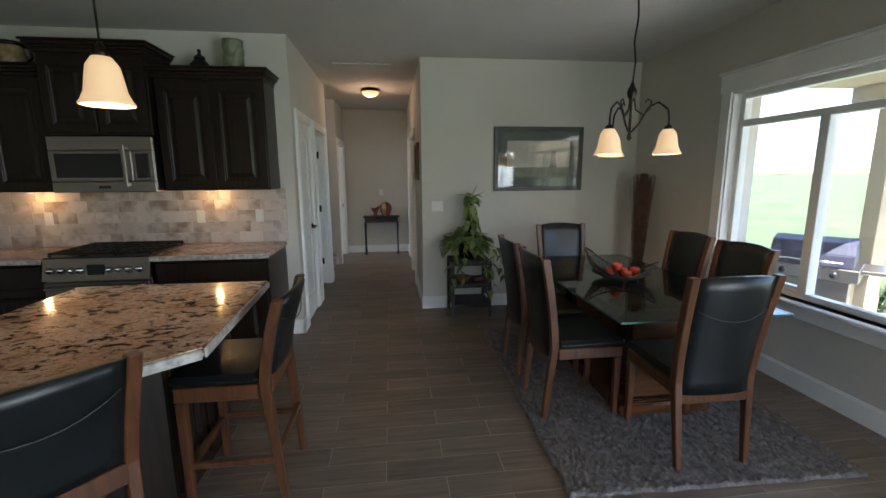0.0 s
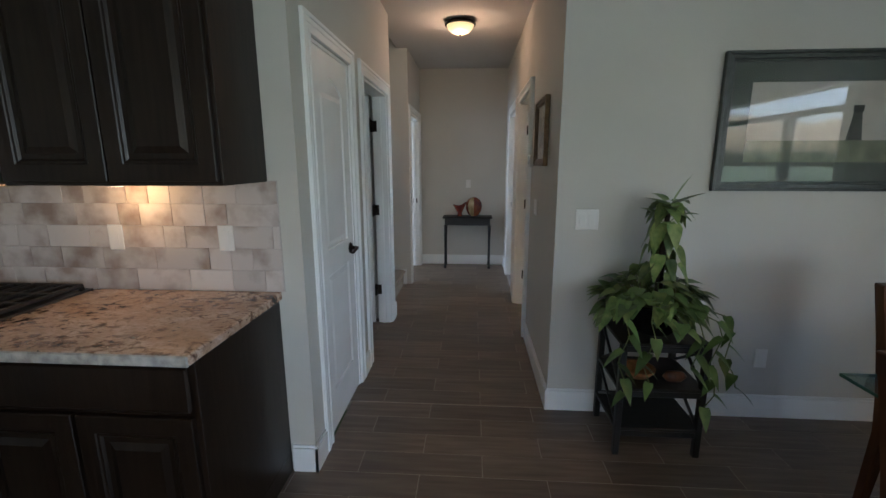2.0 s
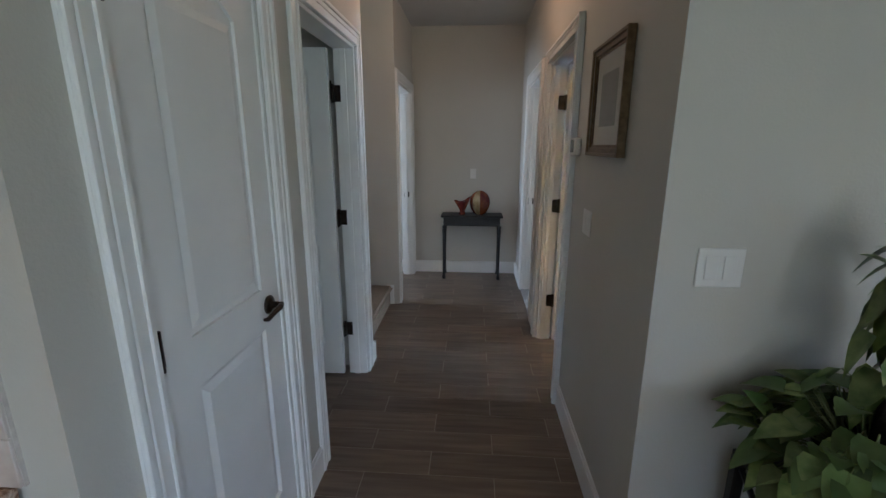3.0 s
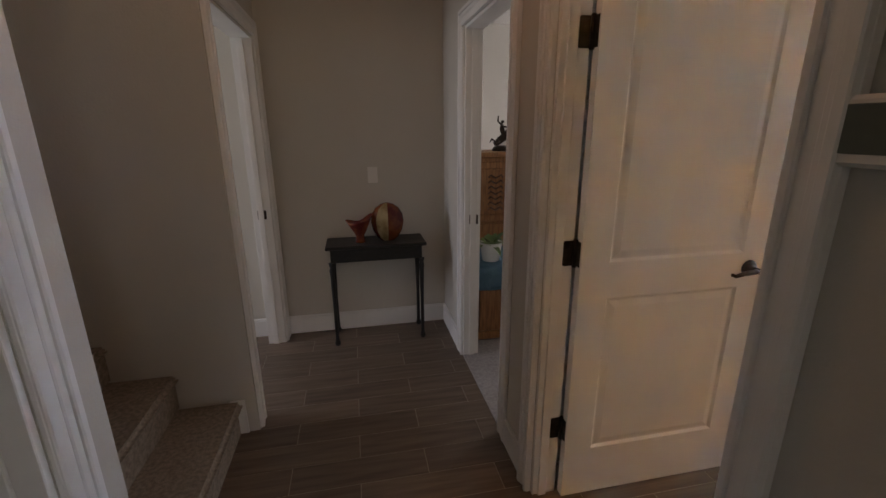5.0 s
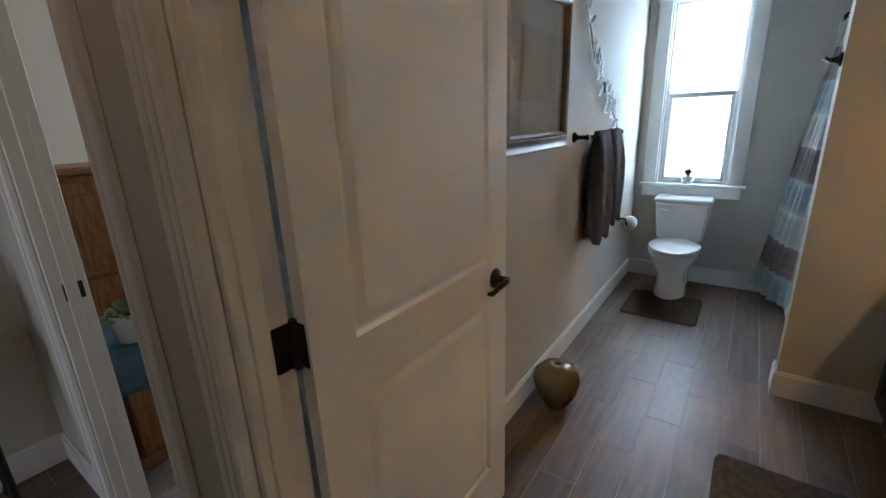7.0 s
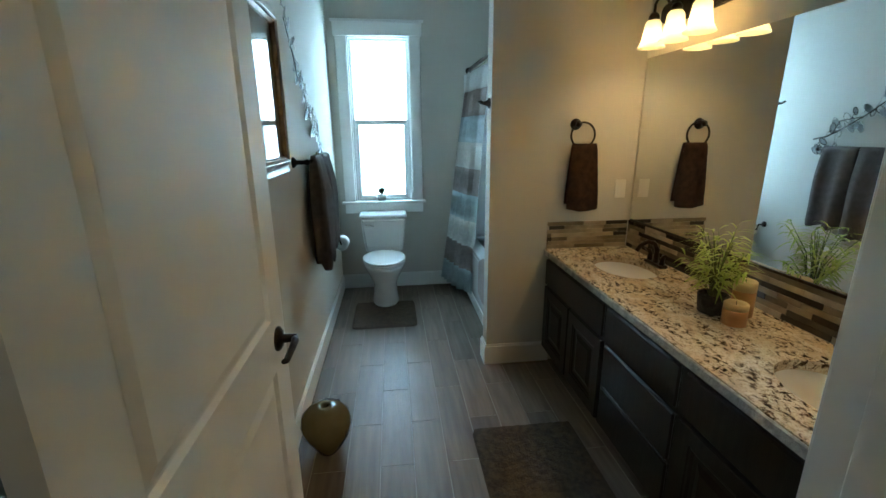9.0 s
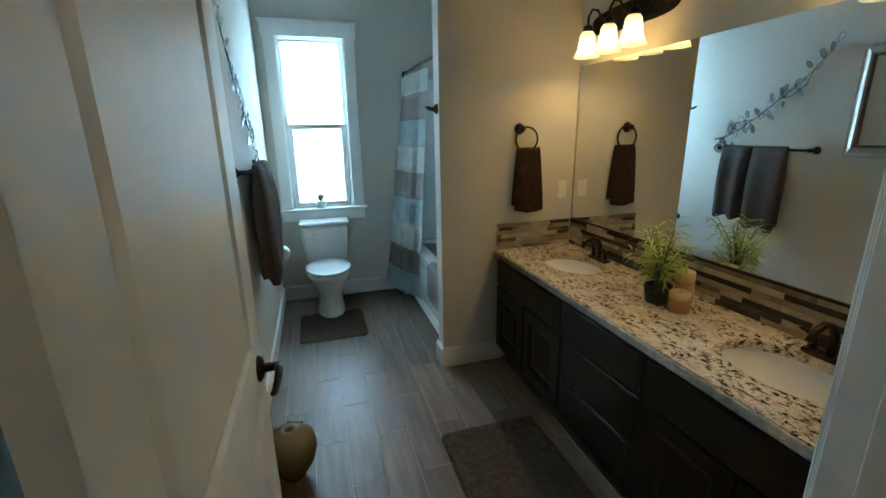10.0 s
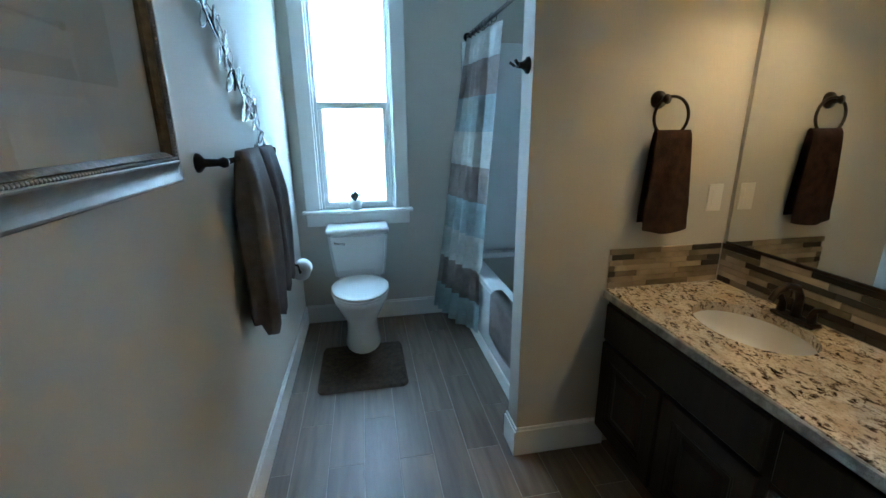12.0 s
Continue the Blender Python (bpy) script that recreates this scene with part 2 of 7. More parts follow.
M["creamglaze"] = material("cream art glass", (0.20, 0.13, 0.05), 0.15, 0, 12, 0, (0.44, 0.35, 0.20))
M["sage"] = material("sage carved ceramic", (0.17, 0.19, 0.12), 0.5, 0, 16, 0.25)
M["apple"] = material("red fruit", (0.30, 0.012, 0.010), 0.25, 0, 5, 0, (0.42, 0.07, 0.03))
M["candle"] = material("amber candle wax", (0.50, 0.27, 0.11), 0.5, 0, 12, 0.15)
M["candletop"] = material("pale candle wax", (0.62, 0.50, 0.27), 0.5, 0, 12, 0.1)
M["woven"] = material("woven dark pot", (0.045, 0.040, 0.028), 0.8, 0, 40, 0.5, bump=0.9, bump_scale=70)
M["reed"] = material("brown reeds", (0.085, 0.045, 0.028), 0.9, 0, 14, 0, (0.19, 0.105, 0.065))
M["white"] = material("white cotton", (0.66, 0.66, 0.63), 0.85, 0, 30, 0.05, bump=0.3, bump_scale=200)
M["taupe"] = material("taupe cotton", (0.36, 0.31, 0.29), 0.85, 0, 30, 0.06, bump=0.3, bump_scale=200)
M["aqua"] = material("pale blue grey cotton", (0.46, 0.54, 0.56), 0.85, 0, 30, 0.06, bump=0.3, bump_scale=200)
M["stripglass"] = material("mosaic strip", (0.31, 0.255, 0.185), 0.25, 0, 9, 0.25, piece=0.45)
M["stripdark"] = material("dark mosaic strip", (0.055, 0.05, 0.045), 0.15, 0, 9, 0.25, piece=0.4)
M["paper"] = material("tissue paper", (0.75, 0.75, 0.73), 0.95, 0, 20, 0.02)
M["grillblack"] = material("black enamel", (0.015, 0.015, 0.018), 0.3, 0, 20, 0.2)
M["lidblue"] = material("blue black enamel lid", (0.055, 0.055, 0.085), 0.35, 0, 20, 0.1)
M["gravel"] = material("pale gravel", (0.30, 0.27, 0.23), 0.9, 0, 25, 0.4, bump=1.0, bump_scale=60)
M["lcd"] = material("grey display", (0.10, 0.12, 0.10), 0.3, 0, 20, 0.1)

# frosted bathroom pane
fr = bpy.data.materials.new("frosted pane")
fr.use_nodes = True
_nt = fr.node_tree
_nt.nodes.remove(_nt.nodes["Principled BSDF"])
_t = _nt.nodes.new("ShaderNodeBsdfTranslucent")
_t.inputs[0].default_value = (0.95, 0.97, 1, 1)
_nt.links.new(_t.outputs[0], _nt.nodes["Material Output"].inputs[0])
M["frosted"] = fr

# ---- mesh helpers ----


def cube(bm, a, b, bev=0.0, m=None, seg=1):
    """An upright box from corner a to corner b, with bevelled edges."""
    lo, hi = [min(p, q) for p, q in zip(a, b)], [max(p, q) for p, q in zip(a, b)]
    mid = [(p + q) / 2 for p, q in zip(lo, hi)]
    size = [q - p for p, q in zip(lo, hi)]
    if bev:
        t = bmesh.new()
        bmesh.ops.create_cube(t, size=1, matrix=Matrix.LocRotScale(mid, None, size))
        bmesh.ops.bevel(t, geom=list(t.edges), offset=min(bev, min(size) * 0.45), segments=seg, affect="EDGES")
        if m:
            t.transform(m)
        me = bpy.data.meshes.new("t")
        t.to_mesh(me)
        bm.from_mesh(me)
        bpy.data.meshes.remove(me)
        t.free()
    else:
        mm = Matrix.LocRotScale(mid, None, size)
        bmesh.ops.create_cube(bm, size=1, matrix=(m @ mm) if m else mm)
    return bm


def boxes(*specs, bev=0.0, m=None):
    bm = bmesh.new()
    for a, b in specs:
        cube(bm, a, b, bev, m)
    return bm


def lathe(profile, seg=32, at=(0, 0, 0), bm=None, m=None):
    """A turned body: profile of (radius, height), from bottom to top."""
    bm = bm or bmesh.new()
    rings = []
    for r, z in profile:
        ring = []
        for k in range(seg):
            a = 2 * math.pi * k / seg
            v = Vector((at[0] + r * math.cos(a), at[1] + r * math.sin(a), at[2] + z))
            ring.append(bm.verts.new(m @ v if m else v))
        rings.append(ring)
    for p, q in zip(rings, rings[1:]):
        for k in range(seg):
            f = bm.faces.new((p[k], p[(k + 1) % seg], q[(k + 1) % seg], q[k]))
            f.smooth = True
    if profile[0][0] > 1e-4:
        bm.faces.new(rings[0][::-1])
    if profile[-1][0] > 1e-4:
        bm.faces.new(rings[-1])
    return bm


def tube(points, radius, seg=8, bm=None, closed=False):
    """A round bar along points; radius one number or one for each point."""
    bm = bm or bmesh.new()
    pts = [Vector(p) for p in points]
    rad = [radius] * len(pts) if isinstance(radius, (int, float)) else list(radius)
    rings, up = [], None
    n = len(pts)
    for k, p in enumerate(pts):
        a, b = (pts[(k - 1) % n], pts[(k + 1) % n]) if closed else (pts[max(k - 1, 0)], pts[min(k + 1, n - 1)])
        d = (b - a).normalized()
        if up is None:
            up = d.orthogonal().normalized()
        up = (up - d * up.dot(d)).normalized()
        side = d.cross(up)
        rings.append([bm.verts.new(p + rad[k] * (math.cos(2 * math.pi * j / seg) * up + math.sin(2 * math.pi * j / seg) * side)) for j in range(seg)])
    pairs = list(zip(rings, rings[1:])) + ([(rings[-1], rings[0])] if closed else [])
    for p, q in pairs:
        for j in range(seg):
            bm.faces.new((p[j], p[(j + 1) % seg], q[(j + 1) % seg], q[j])).smooth = True
    if not closed:
        bm.faces.new(rings[0][::-1])
        bm.faces.new(rings[-1])
    return bm


def prism(poly, z0, z1, bev=0.0, bm=None, m=None):
    """A flat polygon (x, y) raised from z0 to z1."""
    t = bmesh.new()
    low = [t.verts.new((x, y, z0)) for x, y in poly]
    top = [t.verts.new((x, y, z1)) for x, y in poly]
    t.faces.new(top)
    t.faces.new(low[::-1])
    for k in range(len(poly)):
        j = (k + 1) % len(poly)
        t.faces.new((low[k], low[j], top[j], top[k]))
    bmesh.ops.recalc_face_normals(t, faces=list(t.faces))
    if bev:
        bmesh.ops.bevel(t, geom=list(t.edges), offset=bev, segments=2, affect="EDGES")
    if m:
        t.transform(m)
    if bm is None:
        return t
    me = bpy.data.meshes.new("t")
    t.to_mesh(me)
    bm.from_mesh(me)
    bpy.data.meshes.remove(me)
    t.free()
    return bm


def mesh_of(name, bm, mat):
    me = bpy.data.meshes.new(name)
    bmesh.ops.recalc_face_normals(bm, faces=list(bm.faces))
    bm.to_mesh(me)
    bm.free()
    if mat is not None:
        me.materials.append(M[mat] if isinstance(mat, str) else mat)
    return me


def part(name, bm, mat, parent, label=""):
    ob = new(name, mesh_of(name, bm, mat))
    ob.parent = parent
    if label:
        ob["label"] = label
    return ob


def thing(name, label, category, m=None, group="", kind=""):
    ob = new(name)
    ob.empty_display_size = 0.1
    if m:
        ob.matrix_basis = m
    return tagged(ob, label, category, group, kind)


def solid(name, bm, mat, label, category, group="", kind="", m=None):
    ob = new(name, mesh_of(name, bm, mat))
    if m:
        ob.matrix_basis = m
    return tagged(ob, label, category, group, kind)


def setting(name, bm, mat, label, category="wall"):
    return solid(name, bm, mat, label, category, kind="structure")


def cut_wall(axis, t0, t1, s0, s1, z0, z1, holes):
    """A wall of thickness t0..t1 along the other axis s0..s1, with holes (sa, sb, za, zb) through it."""
    cuts = sorted({s0, s1, *[h[0] for h in holes], *[h[1] for h in holes]})
    bm = bmesh.new()
    for a, b in zip(cuts, cuts[1:]):
        mid = (a + b) / 2
        hole = next((h for h in holes if h[0] < mid < h[1]), None)
        for za, zb in ([(z0, hole[2]), (hole[3], z1)] if hole else [(z0, z1)]):
            if zb - za > 0.001:
                if axis == "x":
                    cube(bm, (t0, a, za), (t1, b, zb))
                else:
                    cube(bm, (a, t0, za), (b, t1, zb))
    bmesh.ops.remove_doubles(bm, verts=list(bm.verts), dist=0.0005)
    return bm


H = 2.735  # ceiling height

# ---- structure ----
setting("wall_kitchen", cut_wall("y", 4.77, 4.89, -4.2, -0.67, 0, H, []), "wall", "greige painted drywall behind the kitchen cabinets")
setting("wall_dining", cut_wall("y", 5.39, 5.53, 0.545, 3.03, 0, H, []), "wall", "greige painted drywall between dining area and bathroom")
setting("wall_window", cut_wall("x", 3.03, 3.19, -3.1, 5.53, 0, H, [(1.45, 4.02, 0.62, 2.17), (-2.0, 0.3, 0.0, 2.1)]), "wall", "greige painted drywall around the wide dining window")
# unseen wall; its opening is added to let daylight onto the dining wall
setting("wall_south", cut_wall("y", -3.1, -2.99, -4.2, 3.03, 0, H, [(-0.8, 2.8, 0.3, 2.5)]), "wall", "unseen greige wall behind the great room with an added opening for daylight")
setting("wall_west", cut_wall("x", -4.32, -4.2, -3.1, 4.89, 0, H, []), "wall", "greige painted drywall closing the kitchen")
setting("wall_hall_left", cut_wall("x", -0.79, -0.67, 4.89, 9.17, 0, H, [(4.99, 5.62, 0, 2.05), (5.94, 6.77, 0, 2.05), (6.95, 8.055, 0, H), (8.16, 9.04, 0, 2.05)]), "wall", "greige hall wall with doorways and a stair opening")
setting("wall_hall_right", cut_wall("x", 0.545, 0.648, 5.53, 9.17, 0, H, [(6.555, 7.395, 0, 2.05), (7.79, 8.57, 0, 2.05)]), "wall", "greige hall wall with bathroom and bedroom doorways")
setting("wall_hall_end", cut_wall("y", 9.17, 9.29, -3.6, 0.648, 0, H, []), "wall", "greige wall at the end of the hall")
setting("wall_bath_north", cut_wall("y", 7.54, 7.66, 0.648, 4.55, 0, H, []), "wall", "greige bathroom wall with mirror and towel bar")
setting("wall_bath_east", cut_wall("x", 4.43, 4.57, 5.41, 7.54, 0, H, [(6.83, 7.37, 0.87, 2.31)]), "wall", "greige bathroom wall with a tall window")
setting("wall_bath_partition", cut_wall("x", 2.82, 2.93, 5.53, 6.44, 0, H, []), "wall", "greige partition between vanity and tub")
setting("wall_bath_south", cut_wall("y", 5.41, 5.53, 3.19, 4.43, 0, H, []), "wall", "greige wall behind the bathtub")
setting("wall_pantry", boxes(((-1.9, 5.75, 0), (-0.79, 5.85, H)), ((-1.9, 4.89, 0), (-1.8, 5.75, H))), "wall", "plain wall inside the pantry")
setting("wall_garage", boxes(((-2.6, 6.85, 0), (-0.79, 6.95, H)), ((-2.7, 5.85, 0), (-2.6, 6.95, H))), "wall", "plain wall inside the side room")
setting("wall_stair", boxes(((-4.3, 8.07, 0), (-0.79, 8.16, 5)), ((-4.4, 6.85, 0), (-4.3, 8.16, 5))), "wall", "greige painted wall beside the carpeted stair")
setting("wall_den_west", cut_wall("x", -3.6, -3.48, 8.16, 9.17, 0, H, [(8.2, 9.1, 0.9, 2.1)]), "wall", "plain wall with a window in the side room")
setting("wall_bed", boxes(((0.648, 11.6, 0), (4.55, 11.72, H)), ((4.43, 7.66, 0), (4.55, 11.6, H)), ((0.545, 9.29, 0), (0.665, 11.72, H))), "wall", "pale green grey bedroom wall")
setting("ceiling", boxes(((-4.4, -3.2, H), (4.7, 6.85, H + 0.15)), ((-0.79, 6.85, H), (4.7, 8.16, H + 0.15)), ((-3.7, 8.16, H), (4.7, 11.8, H + 0.15))), "ceiling", "smooth off-white painted ceiling", "ceiling")
setting("ceiling_stair", boxes(((-4.4, 6.85, 5), (-0.6, 8.2, 5.1))), "ceiling", "plain ceiling over the stair", "ceiling")
setting("roof", boxes(((-5.0, -3.8, 3.0), (4.2, 5.41, 3.12)), ((-5.0, 5.41, 3.0), (4.9, 12.4, 3.12)), ((4.2, -3.8, 2.31), (4.26, 3.6, 3.12))), "tan", "house roof slab with eaves fascia", "roof")

def baseboard(name, specs):
    """Runs of (x0, y0, x1, y1, side): side is the way the board faces."""
    bm = bmesh.new()
    for x0, y0, x1, y1, side in specs:
        d = 0.015
        dx, dy = {"+x": (d, 0), "-x": (-d, 0), "+y": (0, d), "-y": (0, -d)}[side]
        if dx:
            cube(bm, (x0, y0, 0), (x0 + dx, y1, 0.125))
            cube(bm, (x0, y0, 0.125), (x0 + dx * 0.6, y1, 0.14), 0.002)
        else:
            cube(bm, (x0, y0, 0), (x1, y0 + dy, 0.125))
            cube(bm, (x0, y0, 0.125), (x1, y0 + dy * 0.6, 0.14), 0.002)
    return setting(name, bm, "trim", "white painted baseboard along the wall", "baseboard")


baseboard("baseboard_dining", [(0.545, 5.39, 3.03, 5.39, "-y"), (3.03, -2.99, 3.03, 5.375, "-x")])
baseboard("baseboard_hall", [(0.545, 5.375, 0.545, 6.469, "-x"), (0.545, 7.485, 0.545, 7.70, "-x"), (0.545, 8.66, 0.545, 9.155, "-x"), (-0.66, 9.17, 0.545, 9.17, "-y"),
                             (-0.67, 5.71, -0.67, 5.85, "+x"), (-0.67, 6.86, -0.67, 6.95, "+x"), (-0.78, 6.95, -0.655, 6.95, "+y"), (-0.67, 4.755, -0.67, 4.90, "+x"), (-0.78, 4.77, -0.655, 4.77, "-y")])
baseboard("baseboard_bath", [(0.67, 7.54, 4.43, 7.54, "-y"), (4.43, 6.34, 4.43, 7.525, "-x"), (2.82, 6.02, 2.82, 6.44, "-x"), (2.805, 6.44, 2.945, 6.44, "+y")])
baseboard("baseboard_den", [(-3.4, 9.17, -0.79, 9.17, "-y")])


def casing(name, axis, face, out, a, b, top, width=0.09, thick=1.0):
    """Moulded casing round a doorway on one face of a wall; out is the way it stands proud."""
    bm = bmesh.new()
    for n, (lo, hi, d) in enumerate(((0.0, width, 0.013), (0.0015, 0.020, 0.018), (0.042, 0.058, 0.017), (width - 0.022, width - 0.0015, 0.021))):
        for s0, s1, z0, z1 in ((a - hi, a - lo, 0.0015 * (n > 0), top + lo), (b + lo, b + hi, 0.0015 * (n > 0), top + lo), (a - hi, b + hi, top + lo, top + hi)):
            p, q = face + out * (0.002 if n else 0), face + out * d * thick
            if axis == "x":
                cube(bm, (p, s0, z0), (q, s1, z1), 0.003)
            else:
                cube(bm, (s0, p, z0), (s1, q, z1), 0.003)
    return setting(name, bm, "trim", "white moulded door casing", "trim")


def jamb(name, x0, x1, a, b, top, stop_x):
    bm = boxes(((x0, a, 0), (x1, a + 0.018, top)), ((x0, b - 0.018, 0), (x1, b, top)), ((x0, a + 0.018, top - 0.018), (x1, b - 0.018, top)),
               ((stop_x - 0.018, a + 0.018, 0), (stop_x + 0.018, a + 0.028, top - 0.018)), ((stop_x - 0.018, b - 0.028, 0), (stop_x + 0.018, b - 0.018, top - 0.018)), bev=0.002)
    return setting(name, bm, "trim", "white painted door jamb", "trim")


casing("trim_pantry", "x", -0.67, 1, 4.99, 5.62, 2.05)
jamb("trim_pantry_jamb", -0.79, -0.67, 4.99, 5.62, 2.05, -0.745)
casing("trim_side_door", "x", -0.67, 1, 5.94, 6.77, 2.05)
jamb("trim_side_jamb", -0.79, -0.67, 5.94, 6.77, 2.05, -0.735)
casing("trim_den", "x", -0.67, 1, 8.16, 9.04, 2.05)
jamb("trim_den_jamb", -0.79, -0.67, 8.16, 9.04, 2.05, -0.735)
casing("trim_bath", "x", 0.545, -1, 6.555, 7.395, 2.05, width=0.078, thick=1.6)
casing("trim_bath_inside", "x", 0.648, 1, 6.555, 7.412, 2.05)
jamb("trim_bath_jamb", 0.545, 0.648, 6.555, 7.395, 2.05, 0.585)
casing("trim_bedroom", "x", 0.545, -1, 7.79, 8.57, 2.05)
jamb("trim_bedroom_jamb", 0.545, 0.648, 7.79, 8.57, 2.05, 0.60)


def door_leaf(width, height, thick, arch=False):
    """A two panel moulded leaf: hinge edge at x = 0, face at y = 0 towards -y, back at y = thick."""
    bm = bmesh.new()
    core = 0.010
    cube(bm, (0, core, 0), (width, thick - core, height))
    st, lock0, lock1, bot = 0.115, 0.88, 1.02, 0.22
    for y0, y1 in ((0, core), (thick - core, thick)):
        for a, b in (((0, y0, 0), (st, y1, height)), ((width - st, y0, 0), (width, y1, height)), ((st, y0, 0), (width - st, y1, bot)), ((st, y0, lock0), (width - st, y1, lock1))):
            cube(bm, a, b)
        if arch:
            n, w, rise = 12, width - 2 * st, 0.07
            base = height - 0.115 - rise
            pts = [(st, height), (width - st, height)]
            for k in range(n + 1):
                u = k / n
                pts.append((width - st - u * w, base + rise * math.sin(math.pi * u) ** 1.0))
            prism(pts, -y1, -y0, 0, bm, Matrix.Rotation(radians(90), 4, "X"))
        else:
            cube(bm, (st, y0, height - 0.115), (width - st, y1, height))
        top = height - (0.185 if arch else 0.115)
        way = 1 if y0 == 0 else -1
        face = 0 if y0 == 0 else thick
        for z0, z1 in ((bot, lock0), (lock1, top)):
            steps = ((0.0, 0.0), (0.010, 0.0085), (0.016, 0.0085), (0.040, 0.002), (0.044, 0.002))
            if arch and z0 == lock1:
                steps = steps[2:]
            rings = []
            for inset, deep in steps:
                y = face + way * deep
                rings.append([bm.verts.new(p) for p in ((st + inset, y, z0 + inset), (width - st - inset, y, z0 + inset), (width - st - inset, y, z1 - inset), (st + inset, y, z1 - inset))])
            for p, q in zip(rings, rings[1:]):
                for k in range(4):
                    f = (p[k], p[(k + 1) % 4], q[(k + 1) % 4], q[k])
                    bm.faces.new(f if way == 1 else f[::-1])
            bm.faces.new(rings[-1] if way == 1 else rings[-1][::-1])
    return bm


def lever(way=1):
    """A lever handle standing on the plane y = 0 towards -y; the lever points along x by way."""
    bm = bmesh.new()
    lathe([(0.033, 0), (0.033, 0.006), (0.024, 0.013), (0.012, 0.016), (0.011, 0.05), (0.0, 0.052)], 20, bm=bm, m=Matrix.Rotation(radians(90), 4, "X"))
    tube([(0, -0.045, 0), (0.02 * way, -0.05, 0), (0.06 * way, -0.05, -0.002), (0.10 * way, -0.045, -0.012), (0.115 * way, -0.042, -0.006)], [0.010, 0.010, 0.009, 0.008, 0.006], 10, bm)
    return bm


def door(name, label, m, width, arch, hand):
    d = thing(name, label, "door", m, kind="structure")
    part("leaf", door_leaf(width, 2.02, 0.035, arch), "trim", d)
    for z in (0.30, 1.04, 1.80) if hand else ():
        hb = bmesh.new()
        tube([(-0.004, -0.006, z - 0.05), (-0.004, -0.006, z + 0.05)], 0.007, 8, hb)
        cube(hb, (-0.004, -0.004, z - 0.045), (0.012, -0.0005, z + 0.045), 0.001)
        part("hinge", hb, "bronze", d, "dark bronze hinge")
    h = part("handle", lever(-1), "bronze", d, "dark bronze lever handle")
    h.matrix_basis = pose(width - 0.078, 0, 0.955)
    back = part("handle", lever(1), "bronze", d, "dark bronze lever handle")
    back.matrix_basis = pose(width - 0.078, 0.035, 0.955, 0, 0, 180)
    return d


door("door_1", "closed white arched two-panel pantry door with bronze lever", pose(-0.677, 5.01, 0.012, 0, 0, 90), 0.592, True, 1)
door("door_2", "open white panel door swung into the side room", pose(-0.818, 6.752, 0.012, 0, 0, 180), 0.79, False, 1)
door("door_3", "open white two-panel bathroom door with bronze hinges", pose(0.657, 7.336, 0.012, 0, 0, 0), 0.80, False, 0)
# hinge leaves screwed to the jambs
for z in (0.325, 1.065, 1.79):
    hb = boxes(((-0.793 + 0.058, 6.7475, z - 0.046), (-0.793, 6.751, z + 0.046)), bev=0.002)
    tube([(-0.801, 6.7445, z - 0.052), (-0.801, 6.7445, z + 0.052)], 0.009, 10, hb)
    cube(hb, (-0.801, 6.7455, z - 0.05), (-0.812, 6.7495, z + 0.05), 0.001)
    setting("hinge_plate", hb, "bronze", "dark bronze hinge leaf on the jamb", "hinge")
    plate = [(0.600 + c, z + d) for c, d in ((0.0, -0.034), (0.004, -0.043), (0.012, -0.047), (0.046, -0.047), (0.046, 0.047), (0.012, 0.047), (0.004, 0.043), (0.0, 0.034))]
    hb = prism(plate, -7.3765, -7.3725, 0.0005, m=Matrix.Rotation(radians(90), 4, "X"))
    tube([(0.651, 7.370, z - 0.052), (0.651, 7.370, z + 0.052)], 0.0085, 10, hb)
    cube(hb, (0.6535, 7.342, z - 0.047), (0.6565, 7.366, z + 0.047), 0.001)
    setting("hinge_plate", hb, "bronze", "dark bronze hinge leaf on the jamb", "hinge")
for x, y0, y1 in ((-0.73, 9.018, 9.021), (0.605, 8.549, 8.552)):
    setting("strike_plate", boxes(((x - 0.028, y0, 0.92), (x + 0.028, y1, 0.98)), bev=0.001), "bronze", "dark bronze strike plate on the jamb", "strike plate")

# stair
for k in range(12):
    z = 0.185 * (k + 1)
    x = -0.76 - 0.265 * k
    bm = boxes(((x - 0.29, 6.955, z - 0.185), (x, 8.065, z - 0.03)))
    cube(bm, (x - 0.29, 6.955, z - 0.045), (x + 0.028, 8.065, z), 0.02, seg=3)
    solid("stair_step", bm, "carpet", "beige carpeted stair step rising from the hall", "stair", "carpeted stair steps", "structure")
setting("trim_stair_skirt", boxes(((-0.79, 8.045, 0), (-0.72, 8.069, 0.19))), "trim", "white skirt board beside the first stair", "trim")

# attic hatch
setting("attic_hatch", boxes(((-0.40, 5.70, H - 0.012), (0.26, 6.20, H)), bev=0.004), "ceiling", "white attic access panel in the hall ceiling", "ceiling hatch")


